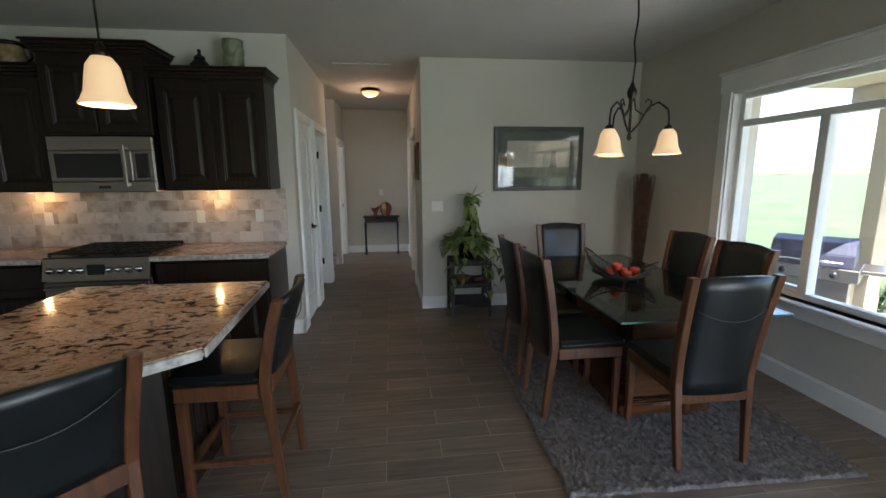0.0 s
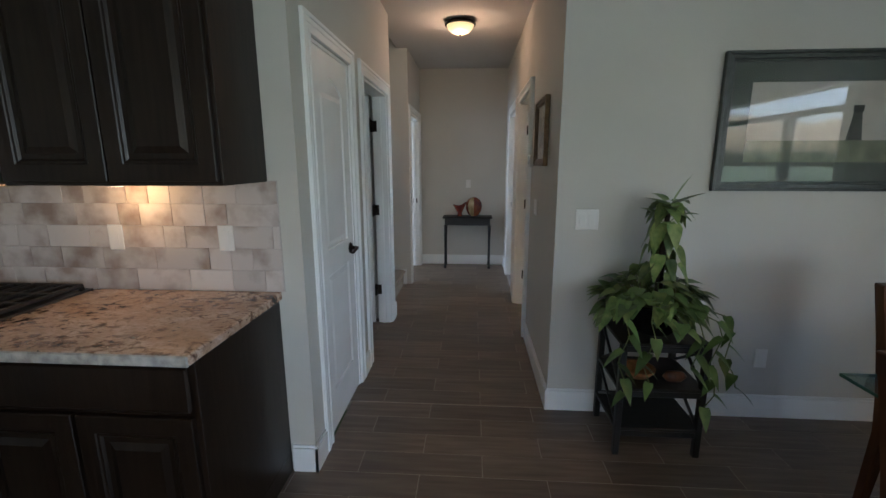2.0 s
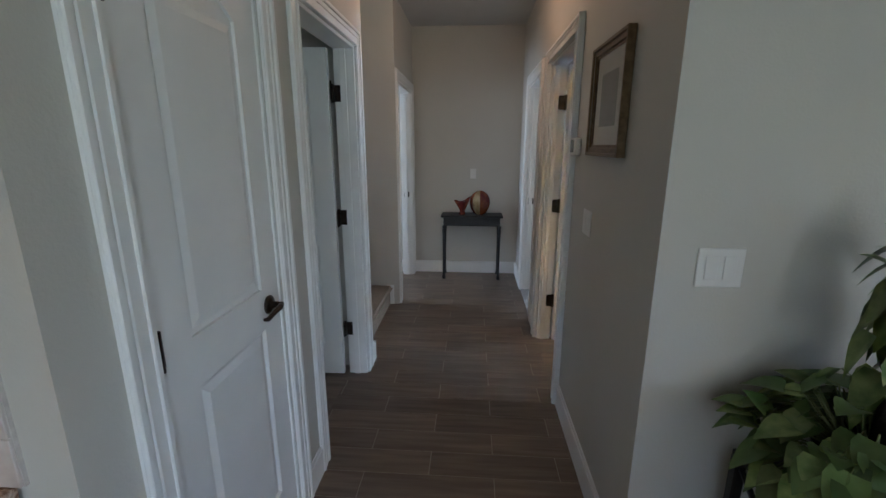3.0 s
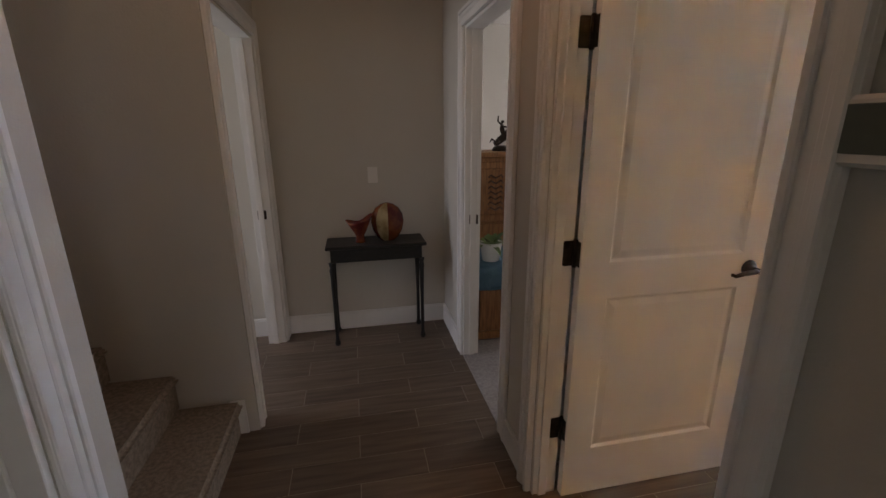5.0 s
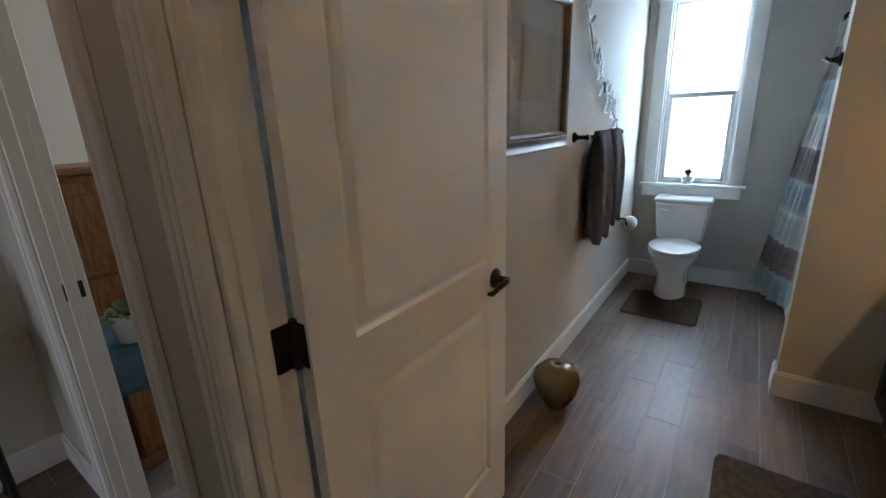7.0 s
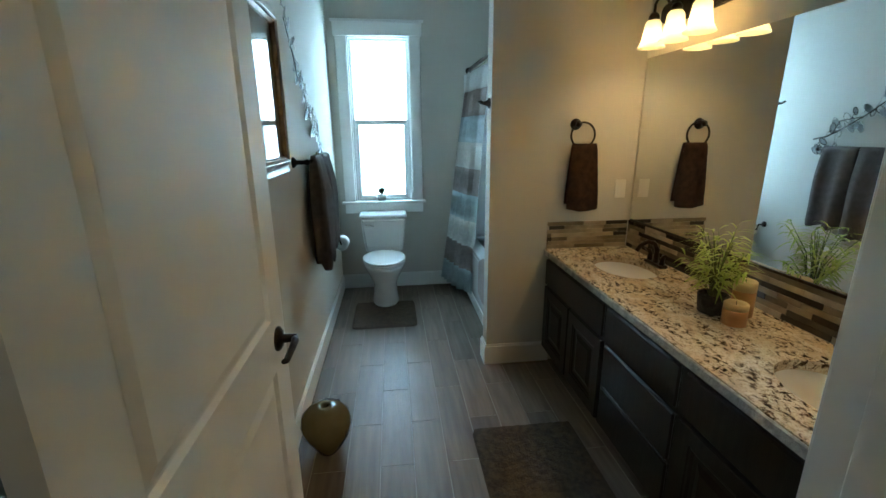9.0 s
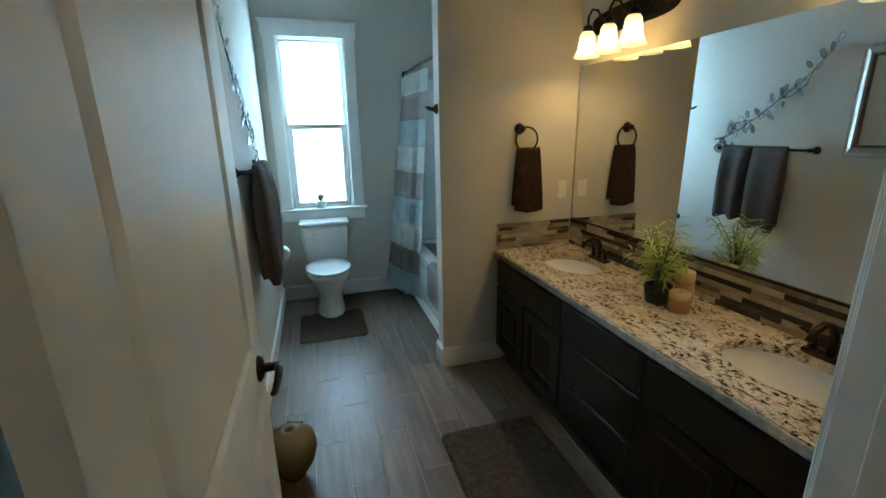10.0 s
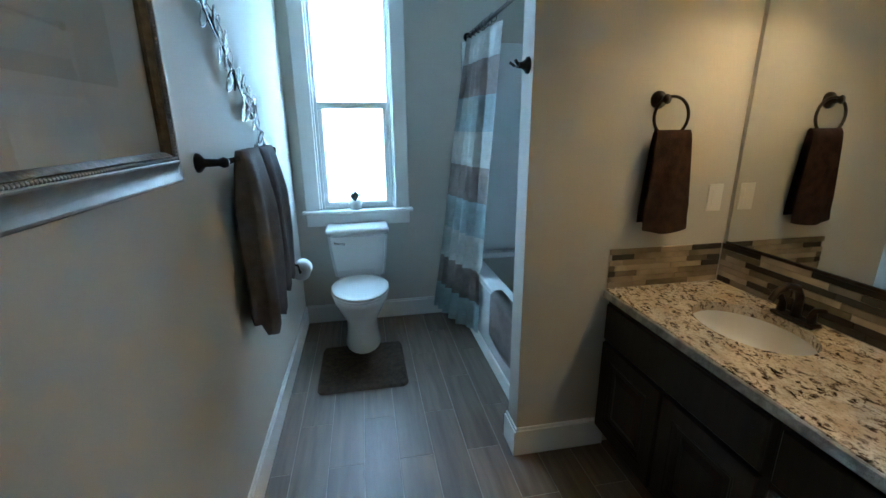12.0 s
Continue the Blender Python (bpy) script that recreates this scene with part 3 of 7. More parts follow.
# ---- dining window ----
def window(name, label, x_in, y0, y1, z0, z1, split, head=0.15, inset=0.07, f=0.045):
    """A wall opening on an east wall, trimmed inside, with a vinyl unit set back in it."""
    w = thing(name, label, "window", kind="structure")
    t = 0.022
    part("head_casing", boxes(((x_in - 0.025, y0 - 0.115, z1), (x_in, y1 + 0.115, z1 + head)), ((x_in - 0.04, y0 - 0.13, z1 + head), (x_in, y1 + 0.13, z1 + head + 0.02)), bev=0.003), "trim", w)
    part("side_casing", boxes(((x_in - t, y0 - 0.10, z0), (x_in, y0, z1)), bev=0.003), "trim", w)
    part("side_casing", boxes(((x_in - t, y1, z0), (x_in, y1 + 0.10, z1)), bev=0.003), "trim", w)
    part("window_sill", boxes(((x_in - 0.055, y0 - 0.125, z0 - 0.022), (x_in + 0.10, y1 + 0.125, z0)), bev=0.004), "trim", w)
    part("apron", boxes(((x_in - t, y0 - 0.10, z0 - 0.115), (x_in, y1 + 0.10, z0 - 0.022)), bev=0.003), "trim", w)
    part("reveal", boxes(((x_in, y0, z0), (x_in + 0.13, y0 + 0.012, z1)), ((x_in, y1 - 0.012, z0), (x_in + 0.13, y1, z1)), ((x_in, y0, z1 - 0.012), (x_in + 0.13, y1, z1))), "trim", w)
    fx0, fx1 = x_in + inset, x_in + inset + 0.065
    part("window_frame", boxes(((fx0, y0 + 0.012, z0), (fx1, y0 + 0.012 + f, z1 - 0.012)), ((fx0, y1 - 0.012 - f, z0), (fx1, y1 - 0.012, z1 - 0.012)),
                               ((fx0, y0 + 0.012 + f, z0), (fx1, y1 - 0.012 - f, z0 + f)), ((fx0, y0 + 0.012 + f, z1 - 0.012 - f), (fx1, y1 - 0.012 - f, z1 - 0.012)), *split(fx0, fx1, y0 + 0.012 + f, y1 - 0.012 - f, z0 + f, z1 - 0.012 - f), bev=0.003), "vinyl", w)
    return w


def slider(fx0, fx1, y0, y1, z0, z1):
    m = 3.27
    zt = z1 - 0.22
    return [((fx0 - 0.01, m - 0.035, z0), (fx1, m + 0.035, zt)), ((fx0 - 0.012, y0, zt), (fx1, y1, zt + 0.05)), ((fx0, 2.05, z0), (fx1, 2.12, zt)),
            ((fx0 + 0.01, m + 0.035, z0), (fx1 - 0.005, y1, z0 + 0.035))]


win = window("window_1", "wide white vinyl dining window with sliding panes", 3.03, 1.45, 4.02, 0.62, 2.17, slider)
for y0, y1, z0, z1 in ((3.27, 3.97, 0.66, 1.90), (2.1, 3.25, 0.66, 1.90), (1.5, 2.07, 0.66, 1.90), (1.5, 3.97, 1.95, 2.11)):
    g = part("pane", boxes(((3.136, y0, z0), (3.141, y1, z1))), "glass", win)
    g.visible_shadow = False


def hung(fx0, fx1, y0, y1, z0, z1):
    zm = 1.59
    return [((fx0 - 0.01, y0, zm - 0.022), (fx1, y1, zm + 0.022)), ((fx0 - 0.005, y0, z0), (fx1, y0 + 0.03, zm)), ((fx0 - 0.005, y1 - 0.03, z0), (fx1, y1, zm)), ((fx0 - 0.005, y0, z0), (fx1, y1, z0 + 0.03))]


win2 = window("window_2", "tall white double-hung bathroom window with frosted panes", 4.43, 6.83, 7.37, 0.87, 2.31, hung, 0.11, 0.035, 0.022)
for z0, z1 in ((0.895, 1.575), (1.605, 2.285)):
    part("pane", boxes(((4.515, 6.855, z0), (4.519, 7.345, z1))), "frosted", win2)
# added frame for the unseen south opening that brightens the dining wall
wins = thing("window_3", "unseen white window frame added in the daylight opening behind the great room", "window", kind="structure")
part("window_frame", boxes(((-0.8, -3.06, 0.3), (-0.74, -3.0, 2.5)), ((2.74, -3.06, 0.3), (2.8, -3.0, 2.5)), ((-0.74, -3.06, 0.3), (2.74, -3.0, 0.36)), ((-0.74, -3.06, 2.44), (2.74, -3.0, 2.5)), ((0.38, -3.06, 0.36), (0.46, -3.0, 2.44)), ((1.56, -3.06, 0.36), (1.64, -3.0, 2.44)), bev=0.003), "vinyl", wins)

pdoor = thing("patio_door", "white framed sliding glass patio door", "door", kind="structure")
part("door_frame", boxes(((3.06, -2.0, 0), (3.16, -1.94, 2.1)), ((3.06, 0.24, 0), (3.16, 0.3, 2.1)), ((3.06, -1.94, 2.03), (3.16, 0.24, 2.1)), ((3.06, -0.88, 0), (3.16, -0.80, 2.03)), bev=0.003), "vinyl", pdoor)

# ---- outdoors ----
setting("ground", boxes(((-300, -300, -0.75), (400, 300, -0.42))), "grass", "mown green lawn reaching the hills", "ground")
setting("patio", boxes(((3.19, -3.4, -0.5), (6.2, 5.41, -0.36)), bev=0.006), "concrete", "grey concrete patio slab", "patio")
gm = bmesh.new()
cube(gm, (6.2, -8, -0.5), (7.6, 9, -0.40))
setting("gravel_bed", gm, "gravel", "pale gravel strip beside the patio", "gravel")
hb = bmesh.new()
random.seed(4)
for k in range(26):
    y = -260 + k * 22
    lathe([(70, -1), (55, 2 + random.random() * 2), (30, 4 + random.random() * 3), (6, 6 + random.random() * 4), (0, 7 + random.random() * 4)], 14, (300 + random.random() * 40, y, 0), hb)
for k in range(30):
    x = -330 + k * 22
    lathe([(70, -1), (55, 7 + random.random() * 4), (30, 15 + random.random() * 5), (6, 20 + random.random() * 5), (0, 21 + random.random() * 5)], 18, (x, -230 - random.random() * 40, 0), hb)
setting("backdrop", hb, "hill", "low dry brown hills on the horizon", "hills")
pc = thing("patio_cover", "tan painted patio cover with beam and posts", "patio cover", kind="structure")
part("beam", boxes(((5.75, 3.6, 2.25), (5.9, 5.4, 2.5)), bev=0.005), "tan", pc)
part("soffit", boxes(((3.19, 3.6, 2.5), (6.0, 5.41, 2.55))), "tan", pc)
for y in (4.97,):
    part("post", boxes(((5.73, y - 0.09, -0.36), (5.92, y + 0.09, 2.25)), bev=0.006), "tan", pc)


def gas_grill(m):
    g = thing("gas_grill", "black and steel gas grill standing on the patio", "grill", m)
    part("cabinet", boxes(((-0.28, -0.36, 0.08), (0.28, 0.36, 0.72)), bev=0.015), "steel", g)
    part("cart_base", boxes(((-0.3, -0.4, 0.0), (0.3, 0.4, 0.08)), bev=0.01), "grillblack", g)
    prof = [(-0.28, 0.86), (-0.28, 1.0), (-0.2, 1.12), (-0.05, 1.17), (0.12, 1.15), (0.26, 1.02), (0.28, 0.86)]
    part("lid", prism(prof, -0.36, 0.36, 0.01, m=Matrix.Rotation(radians(90), 4, "X")), "lidblue", g, "blue black domed lid")
    part("control_panel", boxes(((-0.33, -0.42, 0.72), (0.3, 0.42, 0.86)), bev=0.01), "steel", g)
    for y in (-0.22, 0, 0.22):
        part("knob", lathe([(0.035, 0), (0.033, 0.03), (0.0, 0.032)], 16, m=pose(-0.33, y, 0.79, 0, -90, 0)), "grillblack", g)
    for s in (-1, 1):
        part("side_shelf", boxes(((-0.26, s * 0.42, 0.82), (0.26, s * 0.74, 0.86)), bev=0.008), "steel", g)
    part("handle", tube([(-0.30, -0.28, 0.93), (-0.35, -0.28, 0.93), (-0.35, 0.28, 0.93), (-0.30, 0.28, 0.93)], 0.012), "chrome", g)
    part("door_handle", tube([(-0.28, 0.05, 0.35), (-0.31, 0.05, 0.35), (-0.31, 0.05, 0.55), (-0.28, 0.05, 0.55)], 0.01), "chrome", g)
    return g


gas_grill(pose(5.02, 4.93, -0.36, 0, 0, 35))


def leaf_shape(bm, base, way, length, width, droop=0.3, fold=0.15, up=(0, 0, 1), form=(0.12, 0.85, 1.0, 0.62, 0.04)):
    """One leaf blade: five cross-ribs folded along the midrib, drooping towards its tip."""
    way = Vector(way).normalized()
    side = way.cross(Vector(up))
    side = side.normalized() if side.length > 1e-3 else Vector((1, 0, 0))
    top = side.cross(way)
    prev = None
    for k, w in enumerate(form):
        u = k / 4
        c = Vector(base) + way * length * u - Vector((0, 0, 1)) * droop * length * u * u
        row = [bm.verts.new(c - side * width * w / 2 + top * fold * width * w), bm.verts.new(c), bm.verts.new(c + side * width * w / 2 + top * fold * width * w)]
        if prev:
            for a in (0, 1):
                bm.faces.new((prev[a], prev[a + 1], row[a + 1], row[a])).smooth = True
        prev = row
    return bm


def shrub(m, seed, size):
    random.seed(seed)
    s = thing("shrub", "green leafy shrub in the gravel bed", "shrub", m, "shrubs by the patio")
    st, lf = bmesh.new(), bmesh.new()
    for k in range(46):
        a, e = random.uniform(0, 6.28), random.uniform(0.25, 1.5)
        tip = Vector((math.cos(a) * math.cos(e), math.sin(a) * math.cos(e), math.sin(e))) * size * random.uniform(0.6, 1.0)
        tube([(0, 0, 0), tip * 0.5 + Vector((0, 0, 0.04)), tip], [0.008, 0.005, 0.002], 4, st)
        for j in range(14):
            p = tip * random.uniform(0.35, 1.0)
            leaf_shape(lf, p, (random.uniform(-1, 1), random.uniform(-1, 1), random.uniform(-0.3, 1)), random.uniform(0.05, 0.1), 0.03)
    part("stems", st, "stem", s)
    part("foliage", lf, "leaf", s)


shrub(pose(6.6, 4.6, -0.41), 1, 0.75)
shrub(pose(6.8, 3.6, -0.41), 2, 0.6)
shrub(pose(6.9, 5.6, -0.41), 3, 0.55)


# ---- kitchen ----
def cab_door(w, h):
    """A raised panel cabinet door in the plane y = 0, facing -y, from x = 0, z = 0."""
    rings = [(0.0, 0.0), (0.0, -0.017), (0.003, -0.02), (0.060, -0.02), (0.064, -0.0165), (0.072, -0.0155), (0.080, -0.009)]
    if min(w, h) > 0.26:
        rings += [(0.098, -0.009), (0.122, -0.0175)]
    bm = bmesh.new()
    rows = [[bm.verts.new((x, y, z)) for x, z in ((i, i), (w - i, i), (w - i, h - i), (i, h - i))] for i, y in rings]
    for p, q in zip(rows, rows[1:]):
        for k in range(4):
            bm.faces.new((p[k], p[(k + 1) % 4], q[(k + 1) % 4], q[k]))
    bm.faces.new(rows[-1])
    bm.faces.new(rows[0][::-1])
    return bm


def drawer_front(w, h):
    return boxes(((0, -0.02, 0), (w, -0.006, h)), ((0.004, -0.006, 0.004), (w - 0.004, 0, h - 0.004)), bev=0.006)


def cabinet(name, label, x0, x1, y_front, y_back, z0, z1, fronts, toe=False, crown=False, flip=1, hollow=False):
    """A cabinet facing -y (flip 1) or +y (flip -1). fronts: (kind, x, z, w, h) measured from its left bottom corner as one faces it."""
    w, d = x1 - x0, abs(y_back - y_front)
    m = pose(x0, y_front, 0) if flip == 1 else pose(x1, y_front, 0, 0, 0, 180)
    c = thing(name, label, "cabinet", m)
    zb = z0 + (0.10 if toe else 0)
    if hollow:
        bm = boxes(((0, 0.018, zb), (0.018, d, z1)), ((w - 0.018, 0.018, zb), (w, d, z1)), ((0, 0, zb), (w, 0.018, z1)), ((0.018, 0.018, zb), (w - 0.018, d, zb + 0.018)))
    else:
        bm = boxes(((0, 0, zb), (w, d, z1)), bev=0.002)
    if toe:
        cube(bm, (0.0, 0.07, z0), (w, d, z0 + 0.10))
    part("body", bm, "espresso", c)
    for kind, fx, fz, fw, fh in fronts:
        p = part("door" if kind == "door" else "drawer", cab_door(fw, fh) if kind == "door" else drawer_front(fw, fh), "espresso", c)
        p.matrix_basis = pose(fx, -0.001, fz)
    if crown:
        cb = bmesh.new()
        for k, (o, za, zb) in enumerate(((0.008, 0.0, 0.03), (0.02, 0.03, 0.05), (0.04, 0.05, 0.075), (0.055, 0.075, 0.09))):
            cube(cb, (-o, -o - 0.02, z1 + za - 0.05), (w + o, d, z1 + zb - 0.05), 0.004)
        part("crown_moulding", cb, "espresso", c)
    return c


YF = 4.16  # front of base cabinets
cabinet("base_cabinet", "espresso base cabinet with one drawer and two doors", -1.645, -0.79, YF, 4.765, 0, 0.875,
        [("drawer", 0.02, 0.70, 0.815, 0.155), ("door", 0.02, 0.12, 0.40, 0.56), ("door", 0.435, 0.12, 0.40, 0.56)], toe=True)
cabinet("base_cabinet", "espresso base cabinet beyond the range", -3.30, -2.415, YF, 4.765, 0, 0.875,
        [("drawer", 0.02, 0.70, 0.845, 0.155), ("door", 0.02, 0.12, 0.415, 0.56), ("door", 0.45, 0.12, 0.415, 0.56)], toe=True)
cabinet("base_cabinet", "espresso base cabinet beside the kitchen corner", -4.18, -3.305, YF, 4.765, 0, 0.875, [("door", 0.02, 0.12, 0.41, 0.73), ("door", 0.445, 0.12, 0.41, 0.73)], toe=True)
cabinet("wall_cabinet", "espresso wall cabinet with two raised panel doors", -1.63, -0.80, 4.44, 4.765, 1.405, 2.33,
        [("door", 0.012, 1.42, 0.40, 0.83), ("door", 0.418, 1.42, 0.40, 0.83)], crown=True)
cabinet("wall_cabinet", "taller espresso wall cabinet above the microwave", -2.41, -1.645, 4.38, 4.765, 1.84, 2.49,
        [("door", 0.012, 1.86, 0.365, 0.55), ("door", 0.388, 1.86, 0.365, 0.55)], crown=True)
cabinet("wall_cabinet", "espresso wall cabinet beyond the microwave", -3.30, -2.425, 4.44, 4.765, 1.405, 2.33,
        [("door", 0.012, 1.42, 0.42, 0.83), ("door", 0.44, 1.42, 0.42, 0.83)], crown=True)
cabinet("wall_cabinet", "espresso wall cabinet by the kitchen corner", -4.18, -3.31, 4.44, 4.765, 1.405, 2.33,
        [("door", 0.012, 1.42, 0.41, 0.83), ("door", 0.435, 1.42, 0.41, 0.83)], crown=True)
for x0, x1 in ((-1.655, -0.775), (-4.19, -2.405)):
    ct = thing("countertop", "speckled brown granite countertop on the base cabinets", "countertop")
    part("slab", boxes(((x0, 4.118, 0.878), (x1, 4.764, 0.915)), bev=0.004), "granite", ct)
    part("front_edge", boxes(((x0 + 0.002, 4.108, 0.876), (x1 - 0.002, 4.118, 0.913)), bev=0.004), "edge", ct, "rough chiselled pale stone edge")


def stove():
    r = thing("range", "stainless steel gas range with black grates", "range", pose(-2.03, 4.10, 0))
    w = 0.375
    part("body", boxes(((-w, 0.03, 0.09), (w, 0.66, 0.90)), bev=0.004), "steel", r)
    part("kick_panel", boxes(((-w, 0.06, 0.0), (w, 0.6, 0.09))), "grillblack", r)
    od = part("oven_door", boxes(((-w + 0.005, -0.005, 0.22), (w - 0.005, 0.03, 0.735)), bev=0.006), "steel", r)
    part("oven_window", boxes(((-0.26, -0.008, 0.32), (0.26, -0.0055, 0.60)), bev=0.001), "darkglass", od)
    part("handle", tube([(-0.33, -0.005, 0.70), (-0.33, -0.055, 0.70), (0.33, -0.055, 0.70), (0.33, -0.005, 0.70)], 0.013), "steel", od)
    part("drawer", boxes(((-w + 0.005, 0.0, 0.10), (w - 0.005, 0.03, 0.21)), bev=0.005), "steel", r)
    part("control_panel", prism([(-0.015, 0.75), (0.07, 0.75), (0.07, 0.91), (0.03, 0.91)], -w, w, 0.003, m=Matrix(((0, 0, 1, 0), (1, 0, 0, 0), (0, 1, 0, 0), (0, 0, 0, 1)))), "steel", r)
    part("display", boxes(((-0.06, -0.004, 0.785), (0.06, 0.018, 0.865)), bev=0.002), "darkglass", r)
    for x in (-0.31, -0.235, -0.16, -0.10, 0.10, 0.165, 0.235, 0.31):
        part("knob", lathe([(0.026, 0), (0.024, 0.02), (0.016, 0.024), (0.014, 0.042), (0, 0.044)], 18, m=pose(x, 0.0, 0.825, 75, 0, 0)), "chrome", r)
    part("cooktop", boxes(((-w - 0.004, 0.035, 0.90), (w + 0.004, 0.645, 0.922)), bev=0.004), "grillblack", r)
    for gx in (-0.25, 0, 0.25):
        gb = bmesh.new()
        for yy in (0.08, 0.22, 0.34, 0.46, 0.60):
            cube(gb, (gx - 0.118, yy - 0.008, 0.938), (gx + 0.118, yy + 0.008, 0.954), 0.003)
        for xx in (-0.11, -0.04, 0.04, 0.11):
            cube(gb, (gx + xx - 0.007, 0.075, 0.936), (gx + xx + 0.007, 0.605, 0.952), 0.003)
        for xx in (-0.11, 0.11):
            for yy in (0.08, 0.60):
                cube(gb, (gx + xx - 0.008, yy - 0.008, 0.920), (gx + xx + 0.008, yy + 0.008, 0.94))
        part("grate", gb, "iron", r)
    for gx, yy in ((-0.25, 0.2), (-0.25, 0.47), (0, 0.34), (0.25, 0.2), (0.25, 0.47)):
        part("burner", lathe([(0.05, 0.92), (0.05, 0.928), (0.036, 0.930), (0.034, 0.934), (0, 0.935)], 20, (gx, yy, 0)), "iron", r)


stove()


def microwave():
    r = thing("microwave", "stainless steel over-range microwave with dark window", "microwave", pose(-2.035, 4.375, 1.40))
    w = 0.378
    part("body", boxes(((-w, 0.0, 0.0), (w, 0.385, 0.432)), bev=0.004), "steel", r)
    part("top_vent", boxes(((-w, -0.018, 0.325), (w, -0.001, 0.432)), bev=0.005), "steel", r)
    d = part("door", boxes(((-w, -0.02, 0.085), (0.215, -0.001, 0.322)), bev=0.006), "steel", r)
    part("window", boxes(((-0.335, -0.0235, 0.115), (0.155, -0.0205, 0.30)), bev=0.004), "darkglass", d)
    part("handle", boxes(((0.172, -0.078, 0.035), (0.200, -0.062, 0.365)), ((0.175, -0.062, 0.045), (0.197, -0.018, 0.075)), ((0.175, -0.062, 0.325), (0.197, -0.018, 0.355)), bev=0.004), "steel", d)
    part("control_panel", boxes(((0.218, -0.02, 0.085), (w, -0.001, 0.322)), bev=0.006), "steel", r)
    part("keypad", boxes(((0.245, -0.022, 0.11), (0.345, -0.0195, 0.30)), bev=0.001), "darkglass", r)
    part("lower_panel", boxes(((-w, -0.02, 0.0), (w, -0.001, 0.082)), bev=0.005), "steel", r)
    part("badge", boxes(((-0.045, -0.022, 0.03), (0.045, -0.0195, 0.052)), bev=0.001), "grillblack", r)


microwave()

# island
ISL = [(-1.55, 3.20), (-0.53, 3.19), (-0.485, 2.19), (-1.18, 1.60), (-1.55, 1.60)]
isl = thing("kitchen_island", "espresso kitchen island with seating overhang", "kitchen island")
part("body", prism([(-1.52, 3.12), (-0.80, 3.12), (-0.80, 2.50), (-1.25, 2.05), (-1.52, 2.05)], 0.0, 0.874), "espresso", isl)
for y in (2.53, 2.84):
    p = part("panel", cab_door(0.28, 0.74), "espresso", isl)
    p.matrix_basis = pose(-0.80, y, 0.08, 0, 0, 90)
it = thing("island_countertop", "thick brown and black speckled granite island top", "countertop")
part("slab", prism(ISL, 0.876, 0.915, 0.005), "granite", it)
eb = bmesh.new()
for (xa, ya), (xb, yb) in zip(ISL, ISL[1:]):
    d = Vector((xb - xa, yb - ya, 0))
    a = math.degrees(math.atan2(d.y, d.x))
    cube(eb, (0.004, 0.0, 0.874), (d.length - 0.004, 0.012, 0.912), 0.004, pose(xa, ya, 0, 0, 0, a))
part("front_edge", eb, "edge", it, "rough chiselled pale stone edge")


